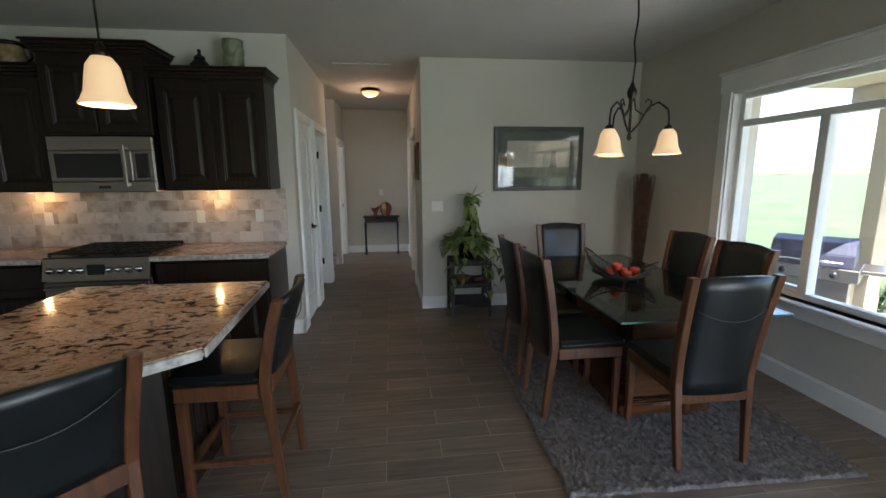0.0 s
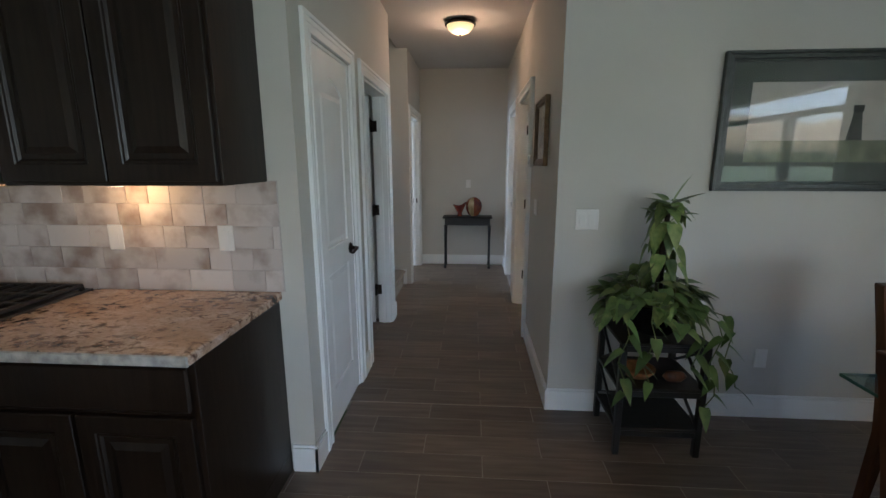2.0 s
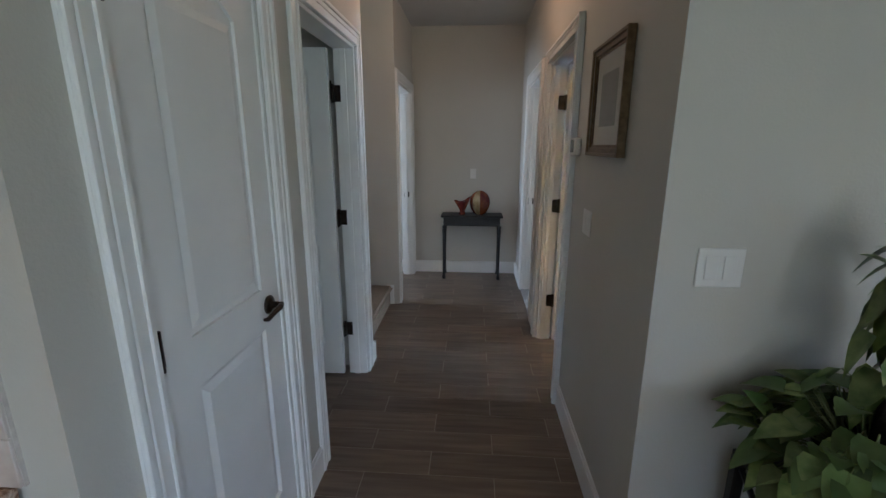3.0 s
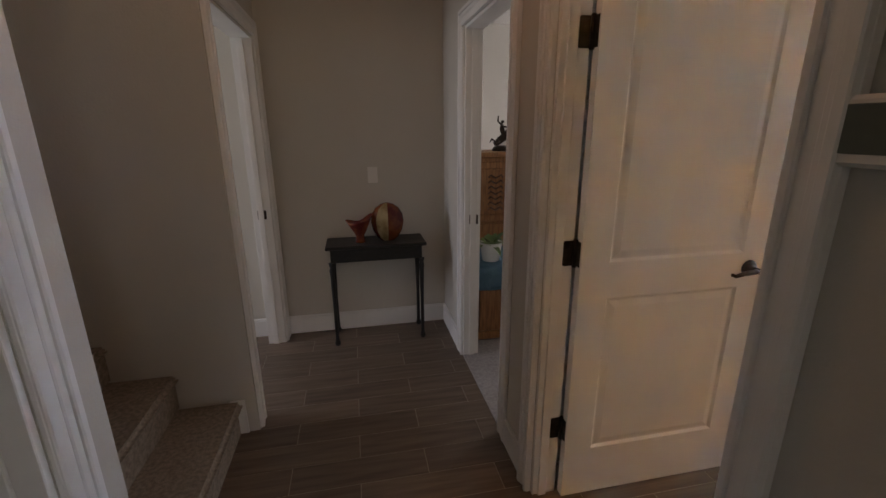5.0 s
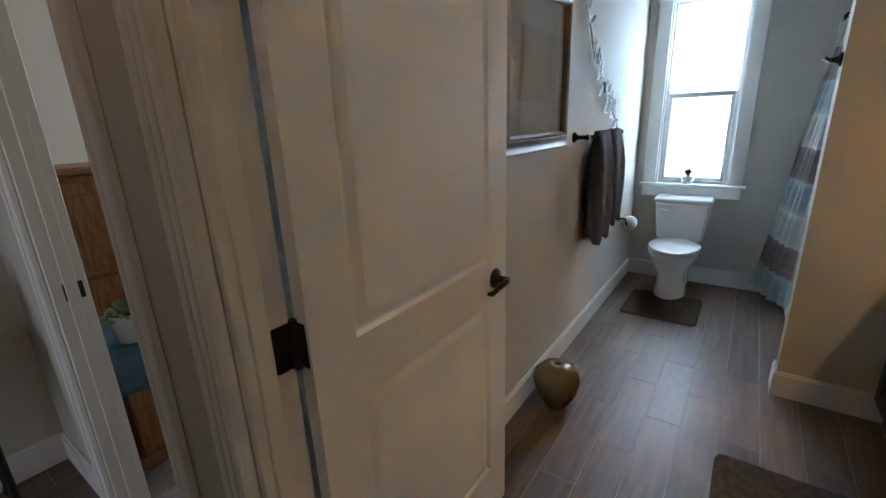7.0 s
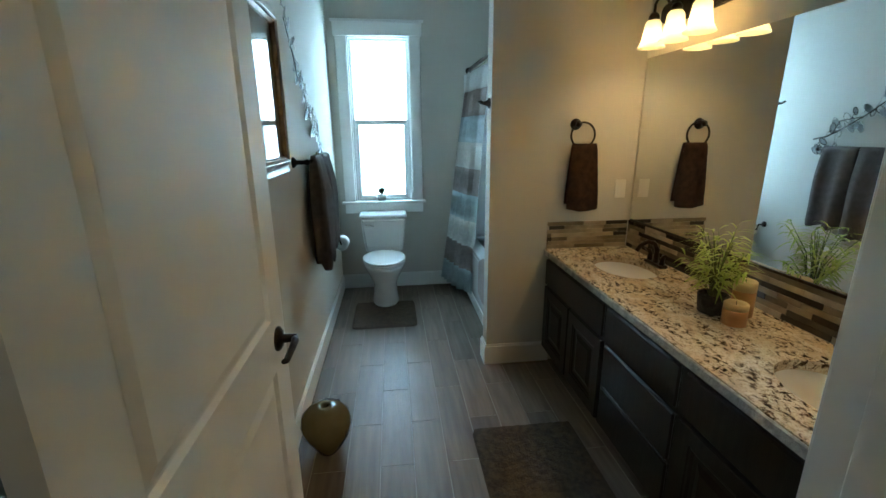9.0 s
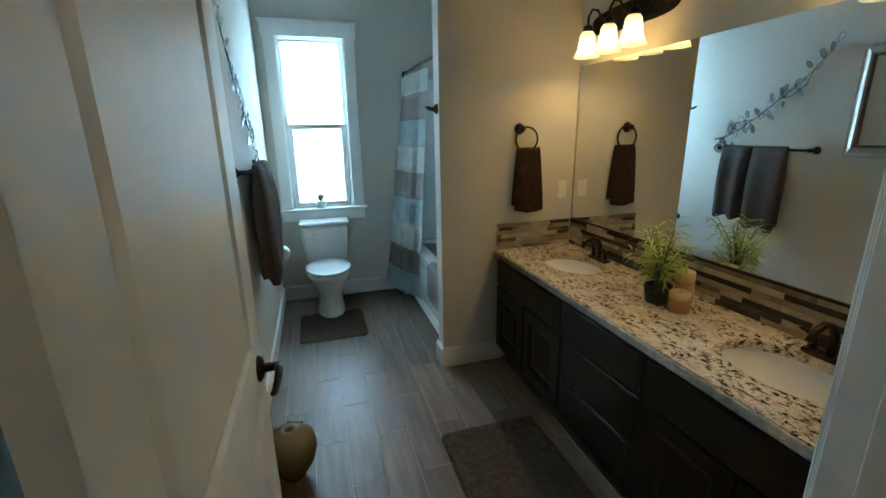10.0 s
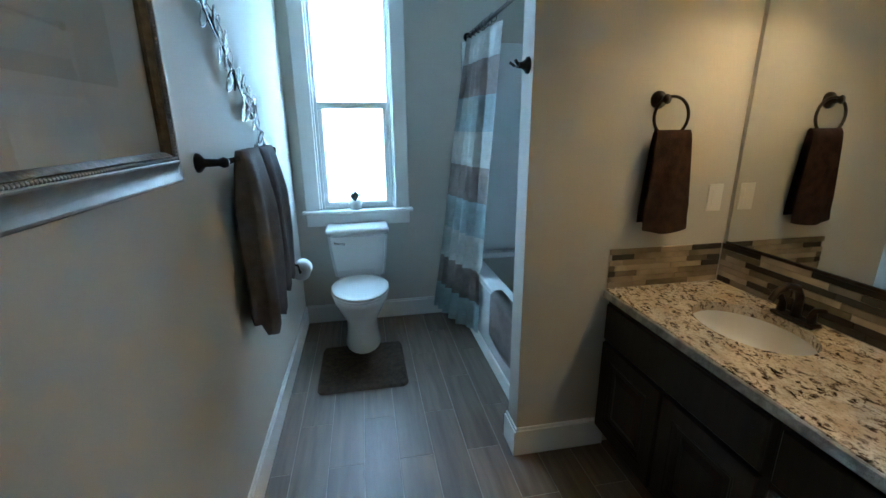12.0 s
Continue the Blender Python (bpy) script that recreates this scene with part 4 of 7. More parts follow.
# ---- seating ----
def chair_kind(name, label, category, seat_h, back_h, width, depth, group, stool=False):
    """A chair facing +y: the back is at y = 0. Curved side stiles, a padded leather back and seat."""
    c = thing(name, label, category, group=group)
    hw = width / 2

    def stile_y(z):
        u = (z - seat_h) / (back_h - seat_h)
        return -0.085 * max(u, 0) ** 1.4 - (0.05 * (1 - z / seat_h) if z < seat_h else 0)

    zs = [0.0, seat_h * 0.35, seat_h * 0.7, seat_h, seat_h + 0.12, seat_h + 0.25, (seat_h + back_h) / 2 + 0.08, back_h]
    for s in (-1, 1):
        bm = bmesh.new()
        prev = None
        for z in zs:
            y = stile_y(z)
            k = min(1, z / seat_h)
            wx, wy = 0.015 + 0.006 * k, 0.016 + 0.007 * k
            flare = 0.022 * max(0, (z - seat_h) / (back_h - seat_h))
            x = s * (hw - 0.02 + flare - 0.012 * (1 - min(1, z / seat_h)))
            ring = [bm.verts.new((x - wx, y - wy, z)), bm.verts.new((x + wx, y - wy, z)), bm.verts.new((x + wx, y + wy, z)), bm.verts.new((x - wx, y + wy, z))]
            if prev:
                for k in range(4):
                    bm.faces.new((prev[k], prev[(k + 1) % 4], ring[(k + 1) % 4], ring[k]))
            else:
                bm.faces.new(ring[::-1])
            prev = ring
        bm.faces.new(prev)
        bmesh.ops.bevel(bm, geom=list(bm.edges), offset=0.004, segments=1, affect="EDGES")
        part("back_stile", bm, "wood", c)
    # padded back, bowed inwards
    bm = bmesh.new()
    z0, z1 = seat_h + (-0.062 if not stool else 0.02), back_h + 0.008
    nx, nz = 8, 9
    grid = {}
    for side in (0, 1):
        for i in range(nx + 1):
            for j in range(nz + 1):
                u, v = i / nx * 2 - 1, j / nz
                z = z0 + (z1 - z0) * v - 0.015 * u * u * v
                flare = 0.022 * v
                x = u * (hw - 0.042 + flare)
                bow = 0.035 * (1 - u * u)
                th = 0.030 - 0.012 * (abs(u) ** 6) - 0.010 * (v ** 8)
                y = stile_y(z) - bow * (0.4 + 0.6 * v) - 0.006 + (th if side else -th) * 0.8
                grid[side, i, j] = bm.verts.new((x, y, z))
    for side in (0, 1):
        for i in range(nx):
            for j in range(nz):
                bm.faces.new((grid[side, i, j], grid[side, i + 1, j], grid[side, i + 1, j + 1], grid[side, i, j + 1])).smooth = True
    for i in range(nx):
        for j in (0, nz):
            bm.faces.new((grid[0, i, j], grid[0, i + 1, j], grid[1, i + 1, j], grid[1, i, j])).smooth = True
    for j in range(nz):
        for i in (0, nx):
            bm.faces.new((grid[0, i, j], grid[0, i, j + 1], grid[1, i, j + 1], grid[1, i, j])).smooth = True
    back = part("backrest", bm, "leather", c, "padded black leather back")
    zc = z0 + (z1 - z0) * 0.72
    seam = []
    for i in range(9):
        u = i / 8 * 2 - 1
        seam.append((u * (hw - 0.04), stile_y(zc) - 0.035 * (1 - u * u) * 0.82 - 0.0305, zc - 0.05 * (1 - u * u)))
    part("seam", tube(seam, 0.0025, 6), "piping", back)
    rail = (seat_h - 0.115, seat_h - 0.064) if not stool else (seat_h - 0.06, seat_h + 0.012)
    part("lower_rail", boxes(((-hw + 0.035, -0.030, rail[0]), (hw - 0.035, 0.014, rail[1])), bev=0.004), "wood", c)
    part("seat", boxes(((-hw, 0.02, seat_h - 0.005), (hw, depth, seat_h + 0.045)), bev=0.02), "leather", c, "black leather seat pad")
    part("apron", boxes(((-hw + 0.01, 0.03, seat_h - 0.075), (hw - 0.01, depth - 0.015, seat_h - 0.006)), bev=0.004), "wood", c)
    for s in (-1, 1):
        x = s * (hw - 0.026)
        t = prism([(-0.022, -0.022), (0.022, -0.022), (0.022, 0.022), (-0.022, 0.022)], 0, seat_h - 0.076, 0.004)
        for v in t.verts:
            k = 1 - 0.3 * (1 - v.co.z / seat_h)
            v.co.x, v.co.y = v.co.x * k + x, v.co.y * k + depth - 0.04
        part("front_leg", t, "wood", c)
    if stool:
        part("stretcher", boxes(((-hw + 0.03, depth - 0.055, 0.20), (hw - 0.03, depth - 0.025, 0.235)), bev=0.004), "wood", c)
        part("stretcher", boxes(((-hw + 0.03, -0.05, 0.26), (hw - 0.03, -0.025, 0.29)), bev=0.004), "wood", c)
        for s in (-1, 1):
            part("stretcher", boxes(((s * (hw - 0.036), -0.03, 0.22), (s * (hw - 0.014), depth - 0.04, 0.25)), bev=0.004), "wood", c)
    return c


stool = chair_kind("bar_stool", "brown wood counter stool with black leather seat and back", "bar stool", 0.62, 1.00, 0.47, 0.40, "stools at the island", True)
stool.matrix_basis = pose(-0.375, 2.71, 0, 0, 0, 90)
copy_thing(stool, pose(-0.80, 1.838, 0, 0, 0, 49))
chair = chair_kind("dining_chair", "brown wood dining chair with tall black leather back", "dining chair", 0.46, 1.02, 0.44, 0.45, "chairs round the dining table")
chair.matrix_basis = pose(1.815, 2.51, 0.02, 0, 0, 0)
for x, y, r in ((1.16, 3.19, -90), (1.16, 3.76, -90), (1.83, 4.52, 180), (2.50, 3.23, 90), (2.50, 3.77, 90)):
    copy_thing(chair, pose(x, y, 0.02, 0, 0, r))


# dining table
tb = thing("dining_table", "dark polished dining table with glass top and pedestal", "dining table", pose(1.885, 3.555, 0))
gt = bmesh.new()
cube(gt, (-0.50, -0.90, 0.740), (0.50, 0.90, 0.752))
part("glass_top", gt, "tableglass", tb, "thick clear glass sheet")
part("glass_edge", boxes(((-0.503, -0.903, 0.7405), (-0.5005, 0.903, 0.7515)), ((0.5005, -0.903, 0.7405), (0.503, 0.903, 0.7515)), ((-0.5005, -0.903, 0.7405), (0.5005, -0.9005, 0.7515)), ((-0.5005, 0.9005, 0.7405), (0.5005, 0.903, 0.7515))), "glassedge", tb, "polished green glass edge")
for y in (-0.42, 0.42):
    part("top_block", boxes(((-0.32, y - 0.15, 0.69), (0.32, y + 0.15, 0.739)), bev=0.008), "tablewood", tb)
for y in (-0.42, 0.42):
    part("pedestal", boxes(((-0.20, y - 0.12, 0.10), (0.20, y + 0.12, 0.689)), bev=0.012), "tablewood", tb)
part("foot", boxes(((-0.30, -0.62, 0.021), (0.30, 0.62, 0.10)), bev=0.012), "tablewood", tb)

# shag rug with a soft pile combed in swirls
random.seed(7)
rb = bmesh.new()
nx, ny = 210, 300
RW, RL = 1.56, 2.24
vs = {}
for i in range(nx + 1):
    for j in range(ny + 1):
        edge = min(i, nx - i, j, ny - j)
        u, v = RW * i / nx, RL * j / ny
        comb = noise.noise(Vector((u * 3, v * 3, 5))) * 3
        z = 0.005 if edge == 0 else 0.012 + 0.018 * abs(noise.noise(Vector((u * 60 + comb, v * 26 - comb, 0)))) + 0.012 * random.random()
        wob = 0.012 * noise.noise(Vector((u * 9, v * 9, 0))) + (0.006 * random.random() if edge < 2 else 0)
        vs[i, j] = rb.verts.new((u + wob, v + wob, z))
for i in range(nx):
    for j in range(ny):
        rb.faces.new((vs[i, j], vs[i + 1, j], vs[i + 1, j + 1], vs[i, j + 1])).smooth = True
solid("area_rug", rb, "rug", "grey brown shag rug under the dining table", "rug", m=pose(1.0, 2.345, 0, 0, 0, -1.8))


# bowl of fruit
def wire_bowl(m):
    b = thing("fruit_bowl", "black wire fruit bowl on the dining table", "bowl", m)
    rim = [(0.25 * math.cos(a), 0.165 * math.sin(a), 0.115 + 0.065 * math.cos(2 * a) - 0.035 * math.cos(a)) for a in [2 * math.pi * k / 40 for k in range(40)]]
    part("rim", tube(rim, 0.005, 6, closed=True), "black", b)
    for x, y, z in rim:
        part("wire", tube([(x, y, z), (x * 0.85, y * 0.85, z * 0.5), (x * 0.5, y * 0.5, 0.012), (x * 0.2, y * 0.2, 0.006)], 0.003, 4), "black", b)
    for f, z in ((0.96, 0.82), (0.92, 0.66), (0.87, 0.53), (0.8, 0.4), (0.72, 0.28), (0.62, 0.17)):
        part("wire", tube([(x * f, y * f, zz * z + 0.005) for x, y, zz in rim], 0.003, 4, closed=True), "black", b)
    shell = bmesh.new()
    levels = [[shell.verts.new((x * f, y * f, min(zz, 0.12) * z + 0.004)) for x, y, zz in rim] for f, z in ((0.25, 0.02), (0.5, 0.08), (0.68, 0.22), (0.79, 0.40))]
    for p, q in zip(levels, levels[1:]):
        for k in range(40):
            shell.faces.new((p[k], p[(k + 1) % 40], q[(k + 1) % 40], q[k])).smooth = True
    shell.faces.new(levels[0][::-1])
    bmesh.ops.solidify(shell, geom=list(shell.faces), thickness=0.002)
    part("shell", shell, "black", b)
    part("base", lathe([(0.07, 0), (0.07, 0.005), (0.05, 0.008), (0, 0.008)], 20), "black", b)


wire_bowl(pose(1.862, 3.54, 0.753, 0, 0, -34))
random.seed(3)
for k, (x, y, z) in enumerate(((-0.07, 0.0, 0.0), (0.02, 0.045, 0.0), (0.05, -0.04, 0.0), (-0.02, -0.02, 0.05), (0.10, 0.02, 0.015))):
    solid("apple", lathe([(0.0, 0.006), (0.018, 0.0), (0.033, 0.014), (0.039, 0.036), (0.033, 0.056), (0.016, 0.066), (0.005, 0.060), (0, 0.060)], 18), "apple",
          "red apple lying in the wire bowl", "apple", "apples in the bowl", m=pose(1.862 + 0.83 * x + 0.56 * y, 3.54 - 0.56 * x + 0.83 * y, 0.767 + z))

# reeds in the corner
rd = thing("reed_vase", "tall dark vase with a bundle of brown reeds", "vase", pose(2.885, 4.98, 0))
part("vase", lathe([(0.07, 0), (0.10, 0.06), (0.115, 0.25), (0.085, 0.42), (0.06, 0.5), (0.07, 0.53), (0.055, 0.52)], 24), "ceramic_dark", rd)
rs = bmesh.new()
random.seed(12)
for k in range(620):
    a, r = random.uniform(0, 6.28), min(0.048, abs(random.gauss(0, 0.022)))
    t = random.uniform(2.0, 3.1)
    h = 1.52 - abs(random.gauss(0, 0.09)) if k % 4 else random.uniform(0.9, 1.5)
    q = (h - 0.5) / 1.05
    b = a + random.uniform(-0.3, 0.3)
    tube([(r * math.cos(a), r * math.sin(a), 0.45), (r * (1 + (t - 1) * q * 0.45) * math.cos(a), r * (1 + (t - 1) * q * 0.45) * math.sin(a), 0.5 + (h - 0.5) * 0.55),
          (r * (1 + (t - 1) * q) * math.cos(b), r * (1 + (t - 1) * q) * math.sin(b), h)], [0.0025, 0.0025, 0.0016], 3, rs)
part("reeds", rs, "reed", rd)["kind"] = "stuff"


# ---- pendant, chandelier, hall light ----
def bell(r, h, bm=None, at=(0, 0, 0)):
    """A glass bell, open below, with its rim flared."""
    return lathe([(r * 0.96, 0.0), (r, 0.004), (r * 0.90, h * 0.10), (r * 0.75, h * 0.28), (r * 0.67, h * 0.55), (r * 0.58, h * 0.80), (r * 0.36, h * 0.97), (r * 0.16, h),
                  (r * 0.16, h * 0.97), (r * 0.34, h * 0.93), (r * 0.55, h * 0.78), (r * 0.64, h * 0.55), (r * 0.72, h * 0.29), (r * 0.87, h * 0.1), (r * 0.95, 0.004)], 36, at, bm)


pd = thing("pendant_lamp", "lit pendant lamp with an alabaster bell shade over the island", "pendant lamp", pose(-1.04, 2.80, 1.835))
bb = bell(0.108, 0.21)
bmesh.ops.delete(bb, geom=[f for f in bb.faces if len(f.verts) > 4], context="FACES_ONLY")
part("shade", bb, "shade", pd, "glowing cream glass bell")
part("cap", lathe([(0.03, 0.205), (0.032, 0.22), (0.018, 0.25), (0.006, 0.27), (0, 0.27)], 16), "bronze", pd)
part("rod", tube([(0, 0, 0.26), (0, 0, H - 1.835 - 0.02)], 0.005), "bronze", pd)
part("canopy", lathe([(0.06, H - 1.860), (0.06, H - 1.845), (0, H - 1.840)], 20), "bronze", pd)
part("bulb", lathe([(0.0, 0.06), (0.022, 0.075), (0.027, 0.10), (0.015, 0.14), (0.012, 0.17), (0, 0.17)], 14), "bulb", pd)
lamp("pendant_light", "POINT", pose(-1.04, 2.80, 1.865), 0.95, WARM, 0.04)

ch = thing("chandelier", "bronze scrolled chandelier with lit bell shades over the table", "chandelier", pose(1.86, 3.53, 1.64))
part("body", lathe([(0.0, 0.10), (0.018, 0.12), (0.010, 0.15), (0.008, 0.36), (0.028, 0.40), (0.034, 0.43), (0.016, 0.47), (0.006, 0.5), (0, 0.5)], 18), "bronze", ch)
part("chain", tube([(0, 0, 0.49), (0.012, 0.0, 0.62), (0.0, 0.01, 0.75), (0.012, 0.0, 0.9), (0, 0, H - 1.64 - 0.02)], 0.006), "bronze", ch)
part("canopy", lathe([(0.065, H - 1.665), (0.06, H - 1.65), (0, H - 1.642)], 20), "bronze", ch)
for k in range(3):
    a = radians(-31 + 120 * k)
    ca, sa = math.cos(a), math.sin(a)
    arm = part("arm", tube([(r * ca, r * sa, z) for r, z in ((0.01, 0.16), (0.06, 0.22), (0.11, 0.32), (0.17, 0.35), (0.23, 0.30), (0.24, 0.24), (0.24, 0.19))], 0.007), "bronze", ch)
    part("scroll", tube([(r * ca, r * sa, z) for r, z in ((0.015, 0.40), (0.03, 0.31), (0.08, 0.27), (0.12, 0.31), (0.125, 0.36), (0.10, 0.375), (0.088, 0.35))], 0.005), "bronze", arm)
    part("socket", lathe([(0.030, 0.165), (0.026, 0.185), (0.012, 0.20), (0, 0.20)], 14, (0.24 * ca, 0.24 * sa, 0)), "bronze", arm)
    sb = bell(0.092, 0.17, at=(0.24 * ca, 0.24 * sa, 0.005))
    bmesh.ops.delete(sb, geom=[f for f in sb.faces if len(f.verts) > 4], context="FACES_ONLY")
    part("shade", sb, "shade", ch, "glowing cream glass bell")
    part("bulb", lathe([(0.0, 0.045), (0.02, 0.06), (0.024, 0.08), (0.012, 0.12), (0, 0.15)], 12, (0.24 * ca, 0.24 * sa, 0)), "bulb", ch)
    lamp("chandelier_light", "POINT", pose(1.86 + 0.24 * ca, 3.53 + 0.24 * sa, 1.665), 0.45, WARM, 0.03)

hl = thing("ceiling_lamp", "lit flush ceiling lamp with bronze rim in the hall", "ceiling lamp", pose(-0.05, 7.16, H) @ Matrix.Diagonal((0.84, 0.84, 0.9, 1)))
part("rim", lathe([(0.10, 0.0), (0.15, -0.015), (0.165, -0.035), (0.165, -0.045), (0.148, -0.048), (0.10, -0.02)], 36), "bronze", hl)
part("shade", lathe([(0.148, -0.045), (0.135, -0.075), (0.10, -0.105), (0.05, -0.125), (0.0, -0.13)], 36), "hallshade", hl, "glowing glass dome")
part("finial", lathe([(0, -0.15), (0.008, -0.145), (0.012, -0.135), (0, -0.128)], 12), "bronze", hl)
lamp("hall_light", "POINT", pose(-0.05, 7.16, H - 0.20), 1.35, (1, 0.60, 0.35), 0.10)

# under-cabinet lights
for x in (-2.78, -1.36):
    uc = thing("puck_light", "small warm puck light under the wall cabinet", "puck light", pose(x, 4.62, 1.405), "lights under the cabinets")
    part("housing", lathe([(0.035, -0.012), (0.035, 0.0), (0, 0)], 18), "steel", uc)
    part("lens", lathe([(0, -0.0135), (0.028, -0.013), (0.028, -0.012)], 18), "bulb", uc)
    lamp("puck_lamp", "POINT", pose(x, 4.62, 1.37), 0.34, (1, 0.55, 0.2), 0.02)

# ---- objects on the cabinets ----
tv = thing("carved_vase", "tall sage green carved vase on the wall cabinet", "vase", pose(-1.06, 4.60, 2.332))
part("body", lathe([(0.075, 0), (0.078, 0.02), (0.078, 0.26), (0.082, 0.29), (0.07, 0.29), (0.066, 0.05), (0, 0.05)], 28), "sage", tv)
for k in range(5):
    pts = [(0.079 * math.cos(k * 1.25 + u * 2.2), 0.079 * math.sin(k * 1.25 + u * 2.2), 0.02 + 0.25 * u) for u in [j / 12 for j in range(13)]]
    part("ridge", tube(pts, 0.006, 6), "sage", tv)
jar = thing("ginger_jar", "small black lidded jar on the wall cabinet", "jar", pose(-1.33, 4.60, 2.332))
part("body", lathe([(0.045, 0), (0.05, 0.02), (0.075, 0.06), (0.078, 0.09), (0.05, 0.125), (0.035, 0.14), (0, 0.14)], 24), "ceramic_dark", jar)
part("lid", lathe([(0.045, 0.14), (0.042, 0.155), (0.018, 0.172), (0.012, 0.195), (0.018, 0.205), (0.0, 0.22)], 20), "ceramic_dark", jar)
pt = thing("painted_pitcher", "dark patterned ceramic pitcher on the cabinet top", "pitcher", pose(-2.72, 4.60, 2.332))
part("body", lathe([(0.06, 0), (0.085, 0.05), (0.09, 0.12), (0.075, 0.19), (0.085, 0.23), (0.075, 0.225), (0.065, 0.19), (0, 0.15)], 26), "creamglaze", pt)
part("handle", tube([(0.08, 0, 0.2), (0.13, 0, 0.19), (0.14, 0, 0.12), (0.085, 0, 0.06)], 0.01), "ceramic_dark", pt)
part("band", lathe([(0.0865, 0.20), (0.09, 0.231), (0.084, 0.231), (0.08, 0.20)], 26), "ceramic_dark", pt)


def wall_plate(name, label, m, slots):
    """A cover plate on the plane y = 0 facing -y."""
    p = thing(name, label, "outlet" if "outlet" in name else "switch", m)
    w = 0.058 if slots < 2 else 0.116
    part("plate", boxes(((-w / 2 - 0.006, -0.006, -0.057), (w / 2 + 0.006, 0, 0.057)), bev=0.003), "plate", p)
    for k in range(max(1, slots)):
        x = 0 if slots < 2 else (k - 0.5) * 0.05
        part("rocker", boxes(((x - 0.017, -0.009, -0.034), (x + 0.017, -0.0065, 0.034)), bev=0.001), "plate", p)
    return p


for x, nm, lb in ((-2.76, "wall_outlet", "white wall outlet on the travertine backsplash"), (-1.51, "wall_outlet", "white wall outlet on the travertine backsplash"), (-1.0, "light_switch", "white light switch on the travertine backsplash")):
    wall_plate(nm, lb, pose(x, 4.752, 1.16), 1)
wall_plate("light_switch", "white double light switch on the dining wall", pose(0.715, 5.389, 1.17), 2)
wall_plate("wall_outlet", "white wall outlet low on the dining wall", pose(1.75, 5.389, 0.37), 1)
wall_plate("light_switch", "white light switch on the hall end wall", pose(0.02, 9.169, 1.18), 1)
wall_plate("light_switch", "white light switch on the hall wall", pose(0.544, 6.145, 1.16, 0, 0, -90), 2)
wall_plate("wall_outlet", "white wall outlet beside the vanity mirror", pose(2.819, 5.615, 1.15, 0, 0, -90), 1)
th = thing("thermostat", "white wall thermostat with grey display", "thermostat", pose(0.544, 6.432, 1.495, 0, 0, -90))
part("case", boxes(((-0.058, -0.028, -0.045), (0.058, 0, 0.045)), bev=0.006), "plate", th)
part("display", boxes(((-0.05, -0.0295, -0.028), (0.02, -0.027, 0.034)), bev=0.001), "lcd", th)


# ---- pictures ----
def framed(name, label, m, w, h, fw, depth, frame_mat, mat_mat, mat_w, category="picture", lip=None, art=None):
    """A framed picture on the plane y = 0 facing -y, centred."""
    p = thing(name, label, category, m)
    x, z = w / 2, h / 2
    fb = bmesh.new()
    for k, (a, b, d) in enumerate(((0, fw * 0.3, depth), (fw * 0.3, fw * 0.75, depth * 0.75), (fw * 0.75, fw, depth * 0.55))):
        for s in (-1, 1):
            cube(fb, (s * (x - a), -d, -z + a), (s * (x - b), 0, z - a), 0.002)
            cube(fb, (-x + b, -d, s * (z - a)), (x - b, 0, s * (z - b)), 0.002)
    part("frame", fb, frame_mat, p)
    if lip:
        lb = bmesh.new()
        for s in (-1, 1):
            cube(lb, (s * (x - fw), -depth * 0.5, -z + fw), (s * (x - fw - 0.012), -0.002, z - fw), 0.001)
            cube(lb, (-x + fw + 0.012, -depth * 0.5, s * (z - fw)), (x - fw - 0.012, -0.002, s * (z - fw - 0.012)), 0.001)
        part("inner_lip", lb, lip, p)
    if mat_mat:
        part("mat_board", boxes(((-x + fw, -0.010, -z + fw), (x - fw, -0.002, z - fw))), mat_mat, p)
        if art:
            art(p, x - fw - mat_w, z - fw - mat_w)
    return p


def landscape(p, x, z):
    part("print", boxes(((-x, -0.012, -z), (x, -0.0105, z))), "cream", p, "pale coastal print")
    part("print_sea", boxes(((-x, -0.0135, -z), (x, -0.0123, -z * 0.45))), "sage", p)
    part("print_tower", prism([(0.13, -z * 0.45), (0.21, -z * 0.45), (0.19, z * 0.25), (0.15, z * 0.25)], 0.0123, 0.0135, m=Matrix.Rotation(radians(90), 4, "X")), "greenframe", p)
    part("print_cap", boxes(((0.145, -0.0135, z * 0.25), (0.195, -0.0123, z * 0.42))), "black", p)


pic = framed("framed_print", "large green framed coastal print under glass", pose(1.86, 5.389, 1.682), 1.02, 0.70, 0.05, 0.03, "greenframe", "matboard", 0.10, art=landscape)
part("glazing", boxes(((-0.46, -0.0185, -0.30), (0.46, -0.0165, 0.30))), "glass", pic)


def etching(p, x, z):
    part("print", boxes(((-x, -0.012, -z), (x, -0.0105, z))), "matboard", p, "muted dark print")


pic2 = framed("hall_picture", "small bronze framed picture on the hall wall", pose(0.544, 5.955, 1.675, 0, 0, -90), 0.43, 0.43, 0.045, 0.03, "goldframe", "cream", 0.07, art=etching)
part("glazing", boxes(((-0.19, -0.0165, -0.17), (0.19, -0.0145, 0.17))), "glass", pic2)


def botanical(p, x, z):
    part("print", boxes(((-x, -0.012, -z), (x, -0.0105, z))), "cream", p, "pale faded botanical print")


